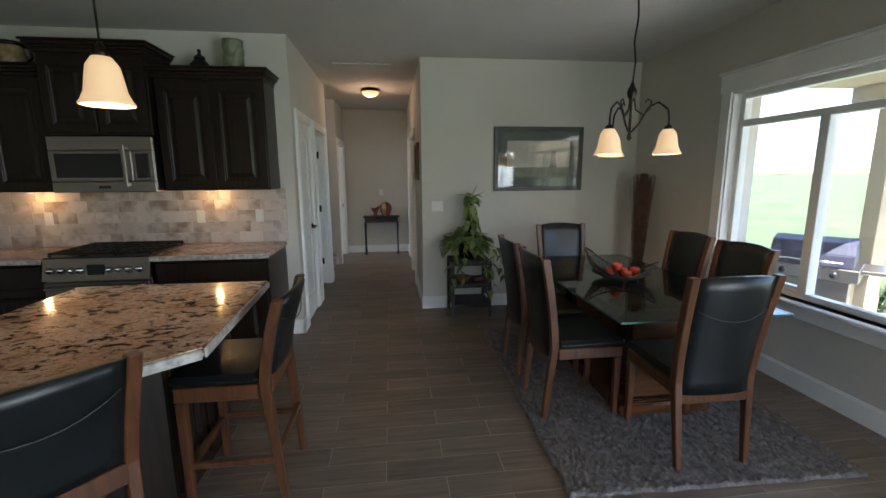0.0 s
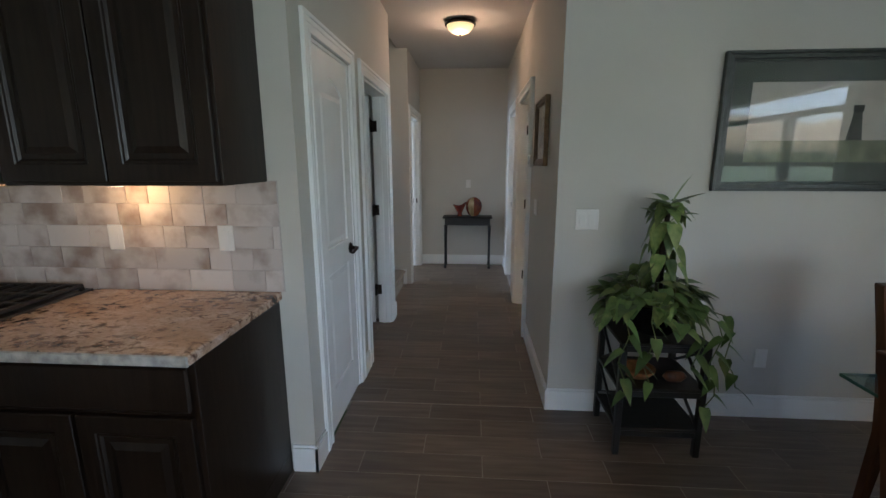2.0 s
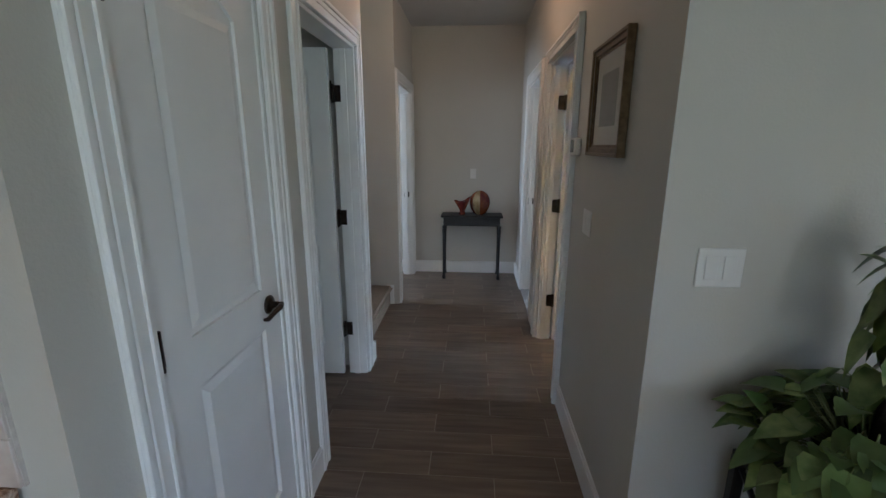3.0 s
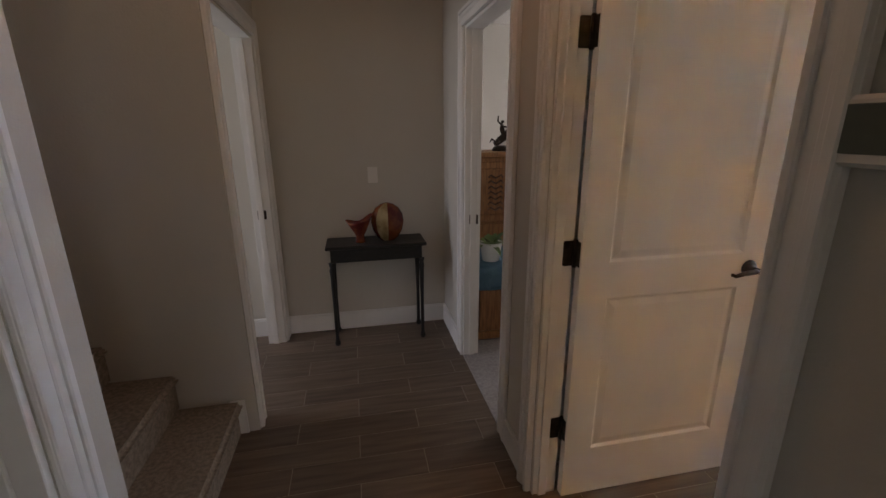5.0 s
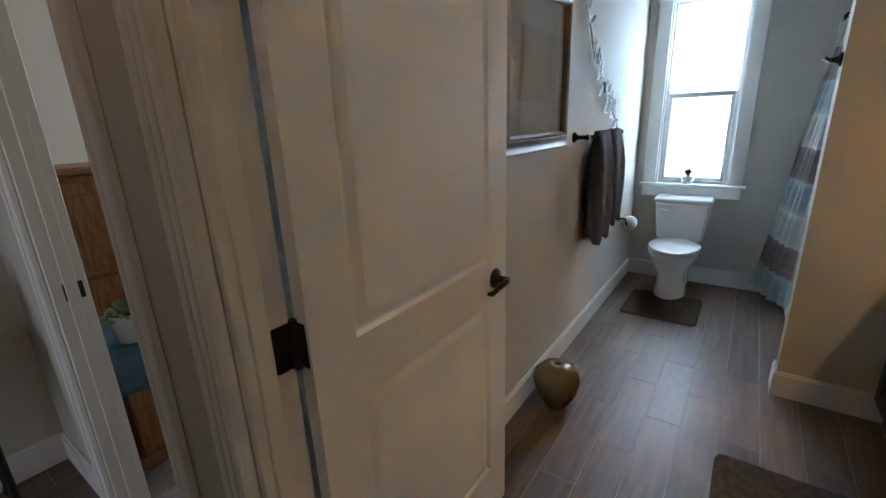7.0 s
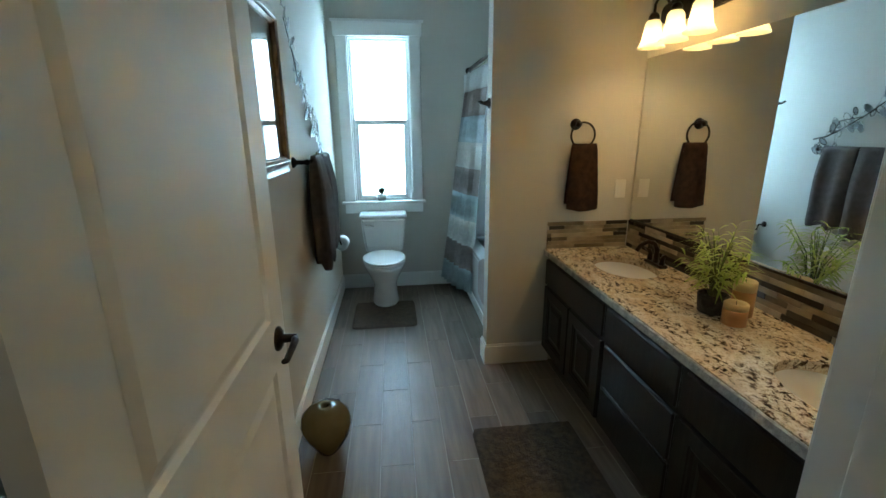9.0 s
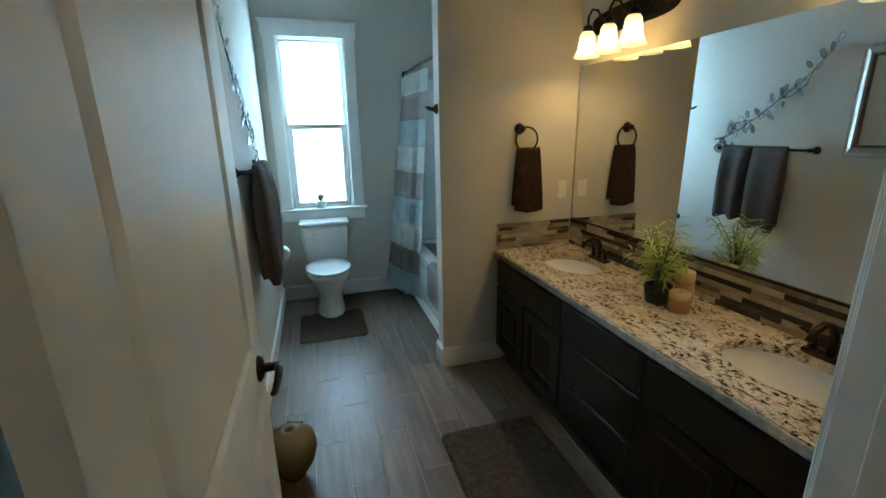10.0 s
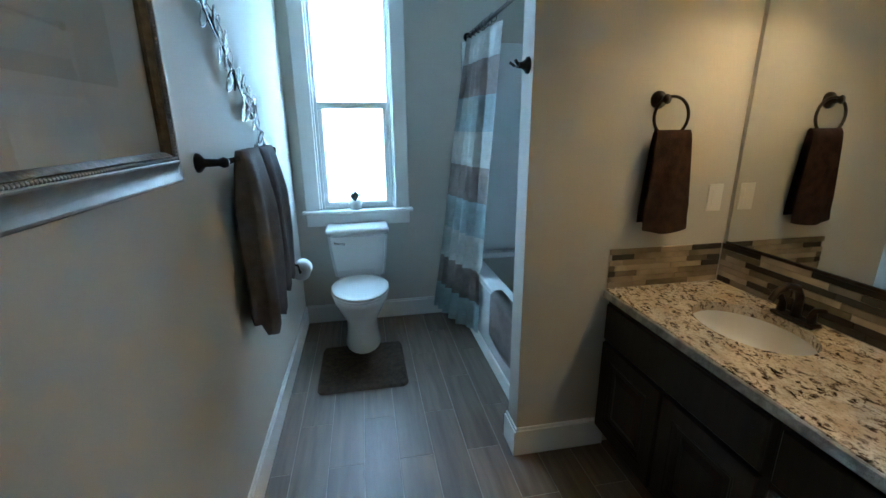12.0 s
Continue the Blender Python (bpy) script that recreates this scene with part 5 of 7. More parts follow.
def rect_moulding(x, z, steps):
    """A mitred frame swept from (inset, height) steps round a rectangle facing -y."""
    bm = bmesh.new()
    rings = [[bm.verts.new((sx * (x - a), -d, sz * (z - a))) for sx, sz in ((-1, -1), (1, -1), (1, 1), (-1, 1))] for a, d in steps]
    for p, q in zip(rings, rings[1:]):
        for k in range(4):
            bm.faces.new((p[k], p[(k + 1) % 4], q[(k + 1) % 4], q[k]))
    return bm


pic3 = thing("bath_picture", "large satin silver framed pale print on the bathroom wall", "picture", pose(2.13, 7.539, 1.675))
PX, PZ = 0.385, 0.365
cove = [(0.0, 0.0), (0.0, 0.020), (0.003, 0.0235), (0.008, 0.0245)] + [(0.008 + 0.046 * k / 10, 0.0245 - 0.004 * math.sin(math.pi * k / 10) + 0.016 * (k / 10) ** 2) for k in range(1, 11)] + [(0.058, 0.042), (0.060, 0.040), (0.060, 0.0)]
part("frame", rect_moulding(PX, PZ, cove), "silverframe", pic3)
rope = bmesh.new()
for sx, sz, n, along in ((0, -1, 74, "x"), (0, 1, 74, "x"), (-1, 0, 70, "z"), (1, 0, 70, "z")):
    for k in range(n):
        u = -1 + 2 * (k + 0.5) / n
        c = (u * (PX - 0.061), -0.036, sz * (PZ - 0.064)) if along == "x" else (sx * (PX - 0.064), -0.036, u * (PZ - 0.061))
        bmesh.ops.create_icosphere(rope, subdivisions=1, radius=0.0046, matrix=Matrix.Translation(c))
part("rope_bead", rope, "silverframe", pic3, "silver rope bead")
part("inner_lip", rect_moulding(PX, PZ, [(0.0675, 0.0), (0.0675, 0.031), (0.070, 0.033), (0.076, 0.026), (0.080, 0.020), (0.080, 0.0)]), "goldframe", pic3, "gilt inner lip")
part("mat_board", boxes(((-PX + 0.0605, -0.010, -PZ + 0.0605), (PX - 0.0605, -0.002, PZ - 0.0605))), "palemat", pic3)
botanical(pic3, 0.17, 0.15)
part("glazing", boxes(((-PX + 0.081, -0.0165, -PZ + 0.081), (PX - 0.081, -0.0145, PZ - 0.081))), "glass", pic3)

# metal leaf branch on the bathroom wall
br = thing("metal_branch", "metal leaf branch sculpture hung on the bathroom wall", "wall sculpture", pose(0, 7.539, 0))
main = [(3.56, -0.018, 1.42), (3.46, -0.02, 1.44), (3.34, -0.024, 1.50), (3.18, -0.026, 1.60), (3.02, -0.026, 1.73), (2.88, -0.024, 1.84), (2.76, -0.02, 1.98), (2.70, -0.018, 2.05)]
part("stem", tube(main, [0.006, 0.006, 0.005, 0.005, 0.004, 0.004, 0.003, 0.002], 6), "bronze", br)
part("stem", tube([(3.42, -0.02, 1.455), (3.36, -0.035, 1.56), (3.26, -0.035, 1.575), (3.2, -0.026, 1.585)], 0.003, 6), "bronze", br)
part("stem", tube([(3.02, -0.026, 1.73), (2.93, -0.03, 1.75), (2.84, -0.03, 1.82), (2.80, -0.026, 1.92)], 0.003, 6), "bronze", br)
random.seed(9)
for k in range(36):
    u = random.uniform(0.08, 0.97) * (len(main) - 1)
    i = min(int(u), len(main) - 2)
    p = Vector(main[i]).lerp(Vector(main[i + 1]), u - i)
    s = 1 if k % 2 else -1
    c = p + Vector((random.uniform(-0.07, 0.02) * s, 0, random.uniform(0.04, 0.11) * s))
    lb = tube([p, (p + c) / 2 + Vector((0, -0.012, 0)), c], 0.0016, 5)
    lean, big = random.uniform(-0.9, 0.9), random.uniform(0.8, 1.2)
    ring = []
    for j in range(18):
        a = 2 * math.pi * j / 18
        u, v = 0.019 * big * math.cos(a), 0.033 * big * math.sin(a)
        ring.append((c.x + u * math.cos(lean) - v * math.sin(lean), -0.024 - 0.007 * math.sin(a), c.z + u * math.sin(lean) + v * math.cos(lean)))
    tube(ring, 0.003, 5, lb, True)
    lf_ = part("leaf", lb, "bronze" if k % 5 == 0 else "chrome", br)
    if k % 3:
        fb = bmesh.new()
        mid_ = fb.verts.new((c.x, -0.030, c.z))
        rim_ = [fb.verts.new(q) for q in ring]
        for j in range(18):
            fb.faces.new((mid_, rim_[j], rim_[(j + 1) % 18])).smooth = True
        bmesh.ops.solidify(fb, geom=list(fb.faces), thickness=0.0015)
        part("leaf_face", fb, "shell", lf_)


def towel(name, label, mat, m, width, front, back, folds, flare=-0.10, wave=0.016, out=0.012, gap=0.02, thick=0.007, hem=0.0):
    """A towel folded over a bar at the origin along x: front falls towards -y, back towards +y."""
    bm = bmesh.new()
    n = 48
    prof = [(gap, -back * (1 - k / 6)) for k in range(6)] + [(gap * 0.8, 0.0), (gap * 0.4, 0.013), (-gap * 0.4, 0.013), (-gap * 0.9, 0.0)] + [(-gap * 1.1, -front * k / 16) for k in range(1, 17)]
    outer = {}
    for i in range(n + 1):
        u = i / n
        lobe = 0.5 - 0.5 * math.cos(u * folds * 2 * math.pi)
        for j, (y, z) in enumerate(prof):
            f = max(0, -z) / front
            grow = min(1, f * 2.5)
            spread = 1 + flare * min(1, f * 1.2)
            yy = y
            if y < 0:
                yy -= wave * lobe * grow + out * f ** 0.7
                if hem and abs(f - 0.86) < 0.05:
                    yy += hem
            zz = z - (0.025 * math.sin(u * folds * 2.3 + 0.4) * f if y < 0 else 0)
            outer[i, j] = bm.verts.new(((u - 0.5) * width * spread + 0.01 * f * math.sin(u * 9), yy, zz))
    for i in range(n):
        for j in range(len(prof) - 1):
            bm.faces.new((outer[i, j], outer[i + 1, j], outer[i + 1, j + 1], outer[i, j + 1])).smooth = True
    bmesh.ops.solidify(bm, geom=list(bm.faces), thickness=thick)
    return solid(name, bm, mat, label, "towel", m=m)


tr_ = thing("towel_bar", "bronze towel bar on the bathroom wall", "towel bar", pose(0, 7.539, 1.345))
part("bar", tube([(2.69, -0.075, 0), (3.45, -0.075, 0)], 0.009, 10), "bronze", tr_)
for x in (2.69, 3.45):
    part("post", lathe([(0.030, 0), (0.028, 0.008), (0.013, 0.022), (0.011, 0.06), (0.017, 0.075), (0.012, 0.088), (0, 0.09)], 18, m=pose(x, 0, 0, 90, 0, 0)), "bronze", tr_)


def thick_towel(label, m, width, length, depth, lobes, phase):
    """A heavy towel folded over a bar at the origin along x: a plump body with rounded folds on its front and a crease down each side."""
    bm = bmesh.new()
    levels, n = 22, 72
    rings = []
    for k in range(levels + 1):
        v = k / levels
        grow = min(1, v * 3.2) ** 0.6
        dep = depth * (0.42 + 0.58 * grow)
        shut = 1.0 if v < 0.96 else 0.82
        ring = []
        for j in range(n):
            a = 2 * math.pi * j / n
            c, sn = math.cos(a), math.sin(a)
            x = width / 2 * math.copysign(abs(c) ** 0.4, c) * (1 + 0.05 * v)
            y = dep / 2 * math.copysign(abs(sn) ** 0.55, sn) * shut
            if abs(sn) < 0.35:
                x *= 1 - 0.07 * grow * (1 - abs(sn) / 0.35)
            fold = 0.5 - 0.5 * math.cos(2 * math.pi * (lobes * (x / width + 0.5) + phase))
            z = 0.018 - length * v
            if sn < 0:
                y -= 0.026 * grow * fold * abs(sn) ** 0.3
                z -= 0.035 * v * (0.4 + fold)
            ring.append(bm.verts.new((x, y + 0.004 * math.sin(7 * v + 3 * x / width), z)))
        rings.append(ring)
    for p, q in zip(rings, rings[1:]):
        for j in range(n):
            bm.faces.new((p[j], p[(j + 1) % n], q[(j + 1) % n], q[j])).smooth = True
    bm.faces.new(rings[0])
    bm.faces.new(rings[-1][::-1])
    return solid("bath_towel", bm, "towel", label, "towel", m=m)


thick_towel("dark grey brown bath towel draped over the bar", pose(2.985, 7.464, 1.353), 0.285, 0.64, 0.085, 1.6, 0.35)
thick_towel("shorter dark grey brown bath towel draped over the bar", pose(3.270, 7.466, 1.353), 0.275, 0.59, 0.08, 1.7, 0.1)

ph = thing("paper_holder", "white paper roll on a bronze wall holder", "paper holder", pose(3.98, 7.539, 0.585))
part("post", tube([(-0.09, 0, 0.05), (-0.09, -0.06, 0.05), (-0.09, -0.07, 0), (0.07, -0.07, 0)], 0.007), "bronze", ph)
part("rosette", lathe([(0.028, 0), (0.026, 0.008), (0.012, 0.016), (0, 0.016)], 16, m=pose(-0.09, 0, 0.05, 90, 0, 0)), "bronze", ph)
part("roll", lathe([(0.02, -0.055), (0.057, -0.055), (0.057, 0.055), (0.02, 0.055), (0.02, -0.055)], 28, m=pose(0, -0.07, -0.008, 0, 90, 0)), "paper", ph)

# towel ring
rg = thing("towel_ring", "bronze towel ring on the partition wall", "towel ring", pose(2.819, 5.93, 1.535, 0, 0, -90))
part("rosette", lathe([(0.034, 0), (0.032, 0.008), (0.015, 0.020), (0.013, 0.045), (0.018, 0.05), (0, 0.056)], 20, m=pose(0, 0, 0, 90, 0, 0)), "bronze", rg)
part("ring", tube([(0.03 + 0.072 * math.sin(a), -0.045, -0.062 + 0.072 * math.cos(a)) for a in [2 * math.pi * k / 36 for k in range(36)]], 0.006, 8, closed=True), "bronze", rg)
towel("hand_towel", "brown hand towel hanging through the ring", "browntowel", pose(2.772, 5.888, 1.412, 0, 0, -90), 0.145, 0.36, 0.345, 1, 0.34, 0.012, 0.006, 0.016, 0.008, 0.003)
hk = thing("robe_hook", "bronze robe hook on the partition end", "hook", pose(2.865, 6.441, 1.655, 0, 0, 180))
part("rosette", lathe([(0.03, 0), (0.028, 0.008), (0.02, 0.012), (0.012, 0.025), (0.010, 0.045), (0, 0.046)], 20, m=pose(0, 0, 0, 90, 0, 0)), "bronze", hk)
part("prong", tube([(-0.03, -0.06, 0.012), (-0.02, -0.045, 0.0), (0, -0.04, -0.004), (0.02, -0.045, 0.0), (0.03, -0.06, 0.012)], 0.006), "bronze", hk)


# ---- toilet ----
def toilet(m):
    """Faces -x in its own frame; the tank stands at x = 0."""
    t = thing("toilet", "white porcelain toilet with closed lid", "toilet", m)
    tk = bmesh.new()
    prev = None
    for z, w, d in ((0.40, 0.165, 0.155), (0.45, 0.18, 0.165), (0.60, 0.197, 0.175), (0.735, 0.207, 0.18)):
        ring = [tk.verts.new(v) for v in ((-d - 0.02, -w, z), (0, -w, z), (0, w, z), (-d - 0.02, w, z))]
        if prev:
            for k in range(4):
                tk.faces.new((prev[k], prev[(k + 1) % 4], ring[(k + 1) % 4], ring[k]))
        else:
            tk.faces.new(ring[::-1])
        prev = ring
    tk.faces.new(prev)
    bmesh.ops.bevel(tk, geom=list(tk.edges), offset=0.02, segments=3, affect="EDGES")
    part("tank", tk, "porcelain", t)
    part("tank_lid", boxes(((-0.215, -0.218, 0.737), (0.004, 0.218, 0.775)), bev=0.012), "porcelain", t)
    part("flush_lever", tube([(-0.2, 0.16, 0.68), (-0.222, 0.16, 0.68), (-0.222, 0.09, 0.672)], 0.007), "chrome", t)

    def oval(cx, rx, ry, z, n=32):
        return [(cx + rx * math.cos(a) * (1.0 if math.cos(a) < 0 else 0.85), ry * math.sin(a), z) for a in [2 * math.pi * k / n for k in range(n)]]

    bm = bmesh.new()
    rings = [[bm.verts.new(v) for v in oval(cx, rx, ry, z)] for cx, rx, ry, z in
             ((-0.36, 0.21, 0.115, 0.0), (-0.36, 0.215, 0.12, 0.02), (-0.365, 0.20, 0.105, 0.10), (-0.37, 0.20, 0.105, 0.2), (-0.39, 0.23, 0.145, 0.29), (-0.40, 0.26, 0.178, 0.36), (-0.40, 0.265, 0.185, 0.395))]
    for p, q in zip(rings, rings[1:]):
        for k in range(32):
            bm.faces.new((p[k], p[(k + 1) % 32], q[(k + 1) % 32], q[k])).smooth = True
    bm.faces.new(rings[0][::-1])
    bm.faces.new(rings[-1])
    part("bowl", bm, "porcelain", t)
    for nm, z0, z1, g in (("seat", 0.397, 0.413, 1.02), ("lid", 0.415, 0.435, 1.01)):
        b2 = bmesh.new()
        rr = [[b2.verts.new(v) for v in oval(-0.40, 0.265 * s, 0.187 * s, z)] for s, z in ((g * 0.97, z0), (g, z0 + 0.004), (g, z1 - 0.006), (g * 0.97, z1 - 0.001), (g * 0.85, z1 + 0.002))]
        for p, q in zip(rr, rr[1:]):
            for k in range(32):
                b2.faces.new((p[k], p[(k + 1) % 32], q[(k + 1) % 32], q[k])).smooth = True
        b2.faces.new(rr[0][::-1])
        b2.faces.new(rr[-1])
        part(nm, b2, "porcelain", t)
    part("base_block", boxes(((-0.22, -0.10, 0.0), (-0.04, 0.10, 0.40)), bev=0.02), "porcelain", t)


toilet(pose(4.41, 7.115, 0))


def fuzzy_mat(name, label, x0, y0, x1, y1, seed):
    random.seed(seed)
    bm = bmesh.new()
    nx, ny = int((x1 - x0) / 0.012), int((y1 - y0) / 0.012)
    v = {}
    r = 0.05
    for i in range(nx + 1):
        for j in range(ny + 1):
            x, y = (x1 - x0) * i / nx, (y1 - y0) * j / ny
            cx, cy = min(max(x, r), x1 - x0 - r), min(max(y, r), y1 - y0 - r)
            dd = math.hypot(x - cx, y - cy)
            if dd > r:
                x, y = cx + (x - cx) * r / dd, cy + (y - cy) * r / dd
            e = min(i, nx - i, j, ny - j)
            z = 0.004 if e == 0 else 0.013 + 0.006 * random.random()
            v[i, j] = bm.verts.new((x0 + x, y0 + y, z))
    for i in range(nx):
        for j in range(ny):
            bm.faces.new((v[i, j], v[i + 1, j], v[i + 1, j + 1], v[i, j + 1])).smooth = True
    return solid(name, bm, "mat", label, "bath mat")


fuzzy_mat("toilet_mat", "brown plush mat in front of the toilet", 3.44, 6.86, 3.98, 7.38, 1)
fuzzy_mat("bath_mat", "brown plush mat along the vanity", 1.26, 6.13, 2.17, 6.66, 2)

# ---- tub and curtain ----
tubt = thing("bathtub", "white bathtub in a white surround behind the curtain", "bathtub")
part("apron", boxes(((2.935, 6.29, 0.0), (4.428, 6.33, 0.46)), bev=0.01), "tub", tubt)
part("rim", boxes(((2.935, 6.22, 0.46), (4.428, 6.335, 0.50)), ((2.935, 5.535, 0.46), (4.428, 5.64, 0.50)), ((2.935, 5.64, 0.46), (3.05, 6.22, 0.50)), ((4.32, 5.64, 0.46), (4.428, 6.22, 0.50)), bev=0.008), "tub", tubt)
part("basin", boxes(((3.0, 5.6, 0.1), (4.36, 6.26, 0.14))), "tub", tubt)
for lo, hi in (((2.932, 5.533, 0.502), (4.428, 5.56, 2.0)), ((4.40, 5.561, 0.502), (4.428, 6.335, 2.0)), ((2.932, 5.561, 0.502), (2.955, 6.335, 2.0))):
    part("surround_panel", boxes((lo, hi), bev=0.003), "tub", tubt)
part("base_strip", boxes(((2.935, 6.331, 0.0), (4.428, 6.342, 0.09)), bev=0.003), "trim", tubt)
towel("tub_mat", "taupe bath mat folded over the tub edge", "taupe", pose(3.35, 6.30, 0.493, 0, 0, 180), 0.42, 0.26, 0.08, 1, 0.0, 0.004, 0.006, 0.044)
rod = thing("curtain_rod", "bronze shower curtain rod", "curtain rod")
part("rod", tube([(2.935, 6.29, 2.035), (3.3, 6.29, 2.035), (3.9, 6.29, 2.035), (4.425, 6.29, 2.035)], 0.011, 10), "bronze", rod)
part("flange", lathe([(0.03, 0), (0.028, 0.01), (0.014, 0.018), (0, 0.018)], 18, m=pose(4.429, 6.29, 2.035, 0, -90, 0)), "bronze", rod)
cu = thing("shower_curtain", "white taupe and pale blue striped shower curtain, drawn back", "shower curtain")
N = 110


def curtain_at(u, z):
    """Drawn towards the window wall: an even leading edge, then deep pleats."""
    f = (2.02 - z) / 1.92
    deep = min(1, max(0, (u - 0.16) * 5))
    x = 3.83 + 0.54 * u - 0.03 * f * (1 - u) + 0.012 * math.sin(9 * u + 2 * f)
    y = 6.235 + 0.12 * f + u * (0.05 + 0.10 * f) + (0.010 + 0.026 * f) * deep * (1 + math.sin(40 * u + 0.7 * math.sin(2.5 * z))) + 0.006 * math.sin(30 * u + 2 * z)
    return (x, max(y, 6.35) if z < 0.54 else y, z)


bands = [(2.02, 1.845, "white"), (1.845, 1.63, "taupe"), (1.63, 1.41, "aqua"), (1.41, 1.19, "white"), (1.19, 0.965, "taupe"), (0.965, 0.74, "aqua"), (0.74, 0.515, "white"), (0.515, 0.30, "taupe"), (0.30, 0.10, "aqua")]
for z1, z0, mt in bands:
    bm = bmesh.new()
    rows = [[bm.verts.new(curtain_at(k / N, z0 + (z1 - z0) * j / 4)) for k in range(N + 1)] for j in range(5)]
    for a, b in zip(rows, rows[1:]):
        for k in range(N):
            bm.faces.new((a[k], a[k + 1], b[k + 1], b[k])).smooth = True
    bmesh.ops.solidify(bm, geom=list(bm.faces), thickness=0.002)
    part("stripe", bm, mt, cu)
for k in range(8):
    x, y, z = curtain_at(k / 7, 2.02)
    part("curtain_ring", tube([(x, 6.29 + 0.022 * math.cos(a), 2.028 + 0.022 * math.sin(a)) for a in [2 * math.pi * j / 14 for j in range(14)]], 0.002, 5, closed=True), "bronze", cu)

# ---- vanity ----
VX0, VX1 = 0.69, 2.815
cabinet("vanity_cabinet", "espresso vanity sink cabinet with two doors", 2.02, VX1, 6.05, 5.535, 0, 0.742,
        [("drawer", 0.015, 0.555, 0.765, 0.165), ("door", 0.015, 0.12, 0.375, 0.42), ("door", 0.405, 0.12, 0.375, 0.42)], toe=True, flip=-1, hollow=True)
cabinet("vanity_cabinet", "espresso vanity drawer cabinet between the sinks", 1.48, 2.018, 6.05, 5.535, 0, 0.742,
        [("drawer", 0.015, 0.555, 0.508, 0.165), ("drawer", 0.015, 0.335, 0.508, 0.20), ("drawer", 0.015, 0.12, 0.508, 0.20)], toe=True, flip=-1, hollow=True)
cabinet("vanity_cabinet", "espresso vanity sink cabinet beside the door", VX0, 1.478, 6.05, 5.535, 0, 0.742,
        [("drawer", 0.015, 0.555, 0.758, 0.165), ("door", 0.015, 0.12, 0.372, 0.42), ("door", 0.402, 0.12, 0.372, 0.42)], toe=True, flip=-1, hollow=True)
SINKS = ((2.40, 5.775), (1.19, 5.775))


def pierced_top(x0, x1, y0, y1, z0, z1, holes, rx, ry):
    """A slab with oval holes: built in strips, each round hole ringed to its own rectangle."""
    bm = bmesh.new()
    cuts = [x0]
    for cx, cy in sorted(holes):
        cuts += [cx - rx - 0.06, cx + rx + 0.06]
    cuts.append(x1)
    for k in range(0, len(cuts), 2):
        cube(bm, (cuts[k], y0, z0), (cuts[k + 1], y1, z1))
    n = 48
    for cx, cy in holes:
        a0, a1 = cx - rx - 0.06, cx + rx + 0.06
        rim, out = [], []
        for k in range(n):
            a = 2 * math.pi * k / n
            c, s = math.cos(a), math.sin(a)
            rim.append((cx + rx * c, cy + ry * s))
            t = min(((a1 - cx) / abs(c)) if abs(c) > 1e-6 else 9, ((y1 - cy) / s) if s > 1e-6 else (((y0 - cy) / s) if s < -1e-6 else 9))
            out.append((cx + t * c, cy + t * s))
        vt = [[bm.verts.new((x, y, z)) for x, y in pts] for pts, z in ((out, z0), (out, z1), (rim, z1), (rim, z0))]
        for p, q in zip(vt, vt[1:] + vt[:1]):
            for k in range(n):
                bm.faces.new((p[k], p[(k + 1) % n], q[(k + 1) % n], q[k]))
        for sx in (a0, a1):
            for sy in (y0, y1):
                e = [i for i in range(n) if abs(out[i][0] - sx) < 1e-4]
                f = [i for i in range(n) if abs(out[i][1] - sy) < 1e-4]
                i = min(e, key=lambda k: abs(out[k][1] - sy))
                j = min(f, key=lambda k: abs(out[k][0] - sx))
                for z in (z0, z1):
                    try:
                        bm.faces.new((bm.verts.new((sx, sy, z)), bm.verts.new((*out[i], z)), bm.verts.new((*out[j], z))))
                    except ValueError:
                        pass
    return bm


vt_ = thing("vanity_countertop", "cream and dark speckled granite vanity top", "countertop")
part("slab", pierced_top(VX0 - 0.022, 2.818, 5.535, 6.072, 0.745, 0.78, SINKS, 0.205, 0.155), "vgranite", vt_)
part("front_edge", boxes(((VX0 - 0.022, 6.0725, 0.742), (2.818, 6.083, 0.778)), bev=0.004), "edge", vt_, "rough chiselled pale stone edge")
for cx, cy in SINKS:
    sk = thing("sink_basin", "white undermount oval sink in the vanity", "sink", pose(cx, cy, 0.745), "vanity sinks")
    bm = lathe([(0.214, 0.0), (0.208, -0.02), (0.19, -0.08), (0.14, -0.125), (0.06, -0.14), (0.0, -0.142), ], 40)
    for v in bm.verts:
        v.co.y *= 0.76
    bmesh.ops.delete(bm, geom=[f for f in bm.faces if len(f.verts) > 4], context="FACES_ONLY")
    part("bowl", bm, "porcelain", sk)
    part("drain", lathe([(0.022, -0.1405), (0.022, -0.137), (0.012, -0.136), (0, -0.137)], 18), "bronze", sk)
    fc = thing("faucet", "oil rubbed bronze arched faucet behind the sink", "faucet", pose(cx, 5.598, 0.78), "vanity faucets")
    part("base", boxes(((-0.08, -0.026, 0), (0.08, 0.026, 0.018)), bev=0.008), "bronze", fc)
    part("spout", tube([(0, 0, 0.015), (0, 0, 0.09), (0, 0.02, 0.125), (0, 0.06, 0.135), (0, 0.10, 0.115), (0, 0.118, 0.085)], [0.016, 0.014, 0.013, 0.012, 0.011, 0.011], 12), "bronze", fc)
    for s in (-1, 1):
        part("handle", tube([(s * 0.055, 0, 0.015), (s * 0.055, 0, 0.05), (s * 0.062, 0.0, 0.066), (s * 0.098, 0.01, 0.078)], [0.016, 0.012, 0.010, 0.006], 10), "bronze", fc)

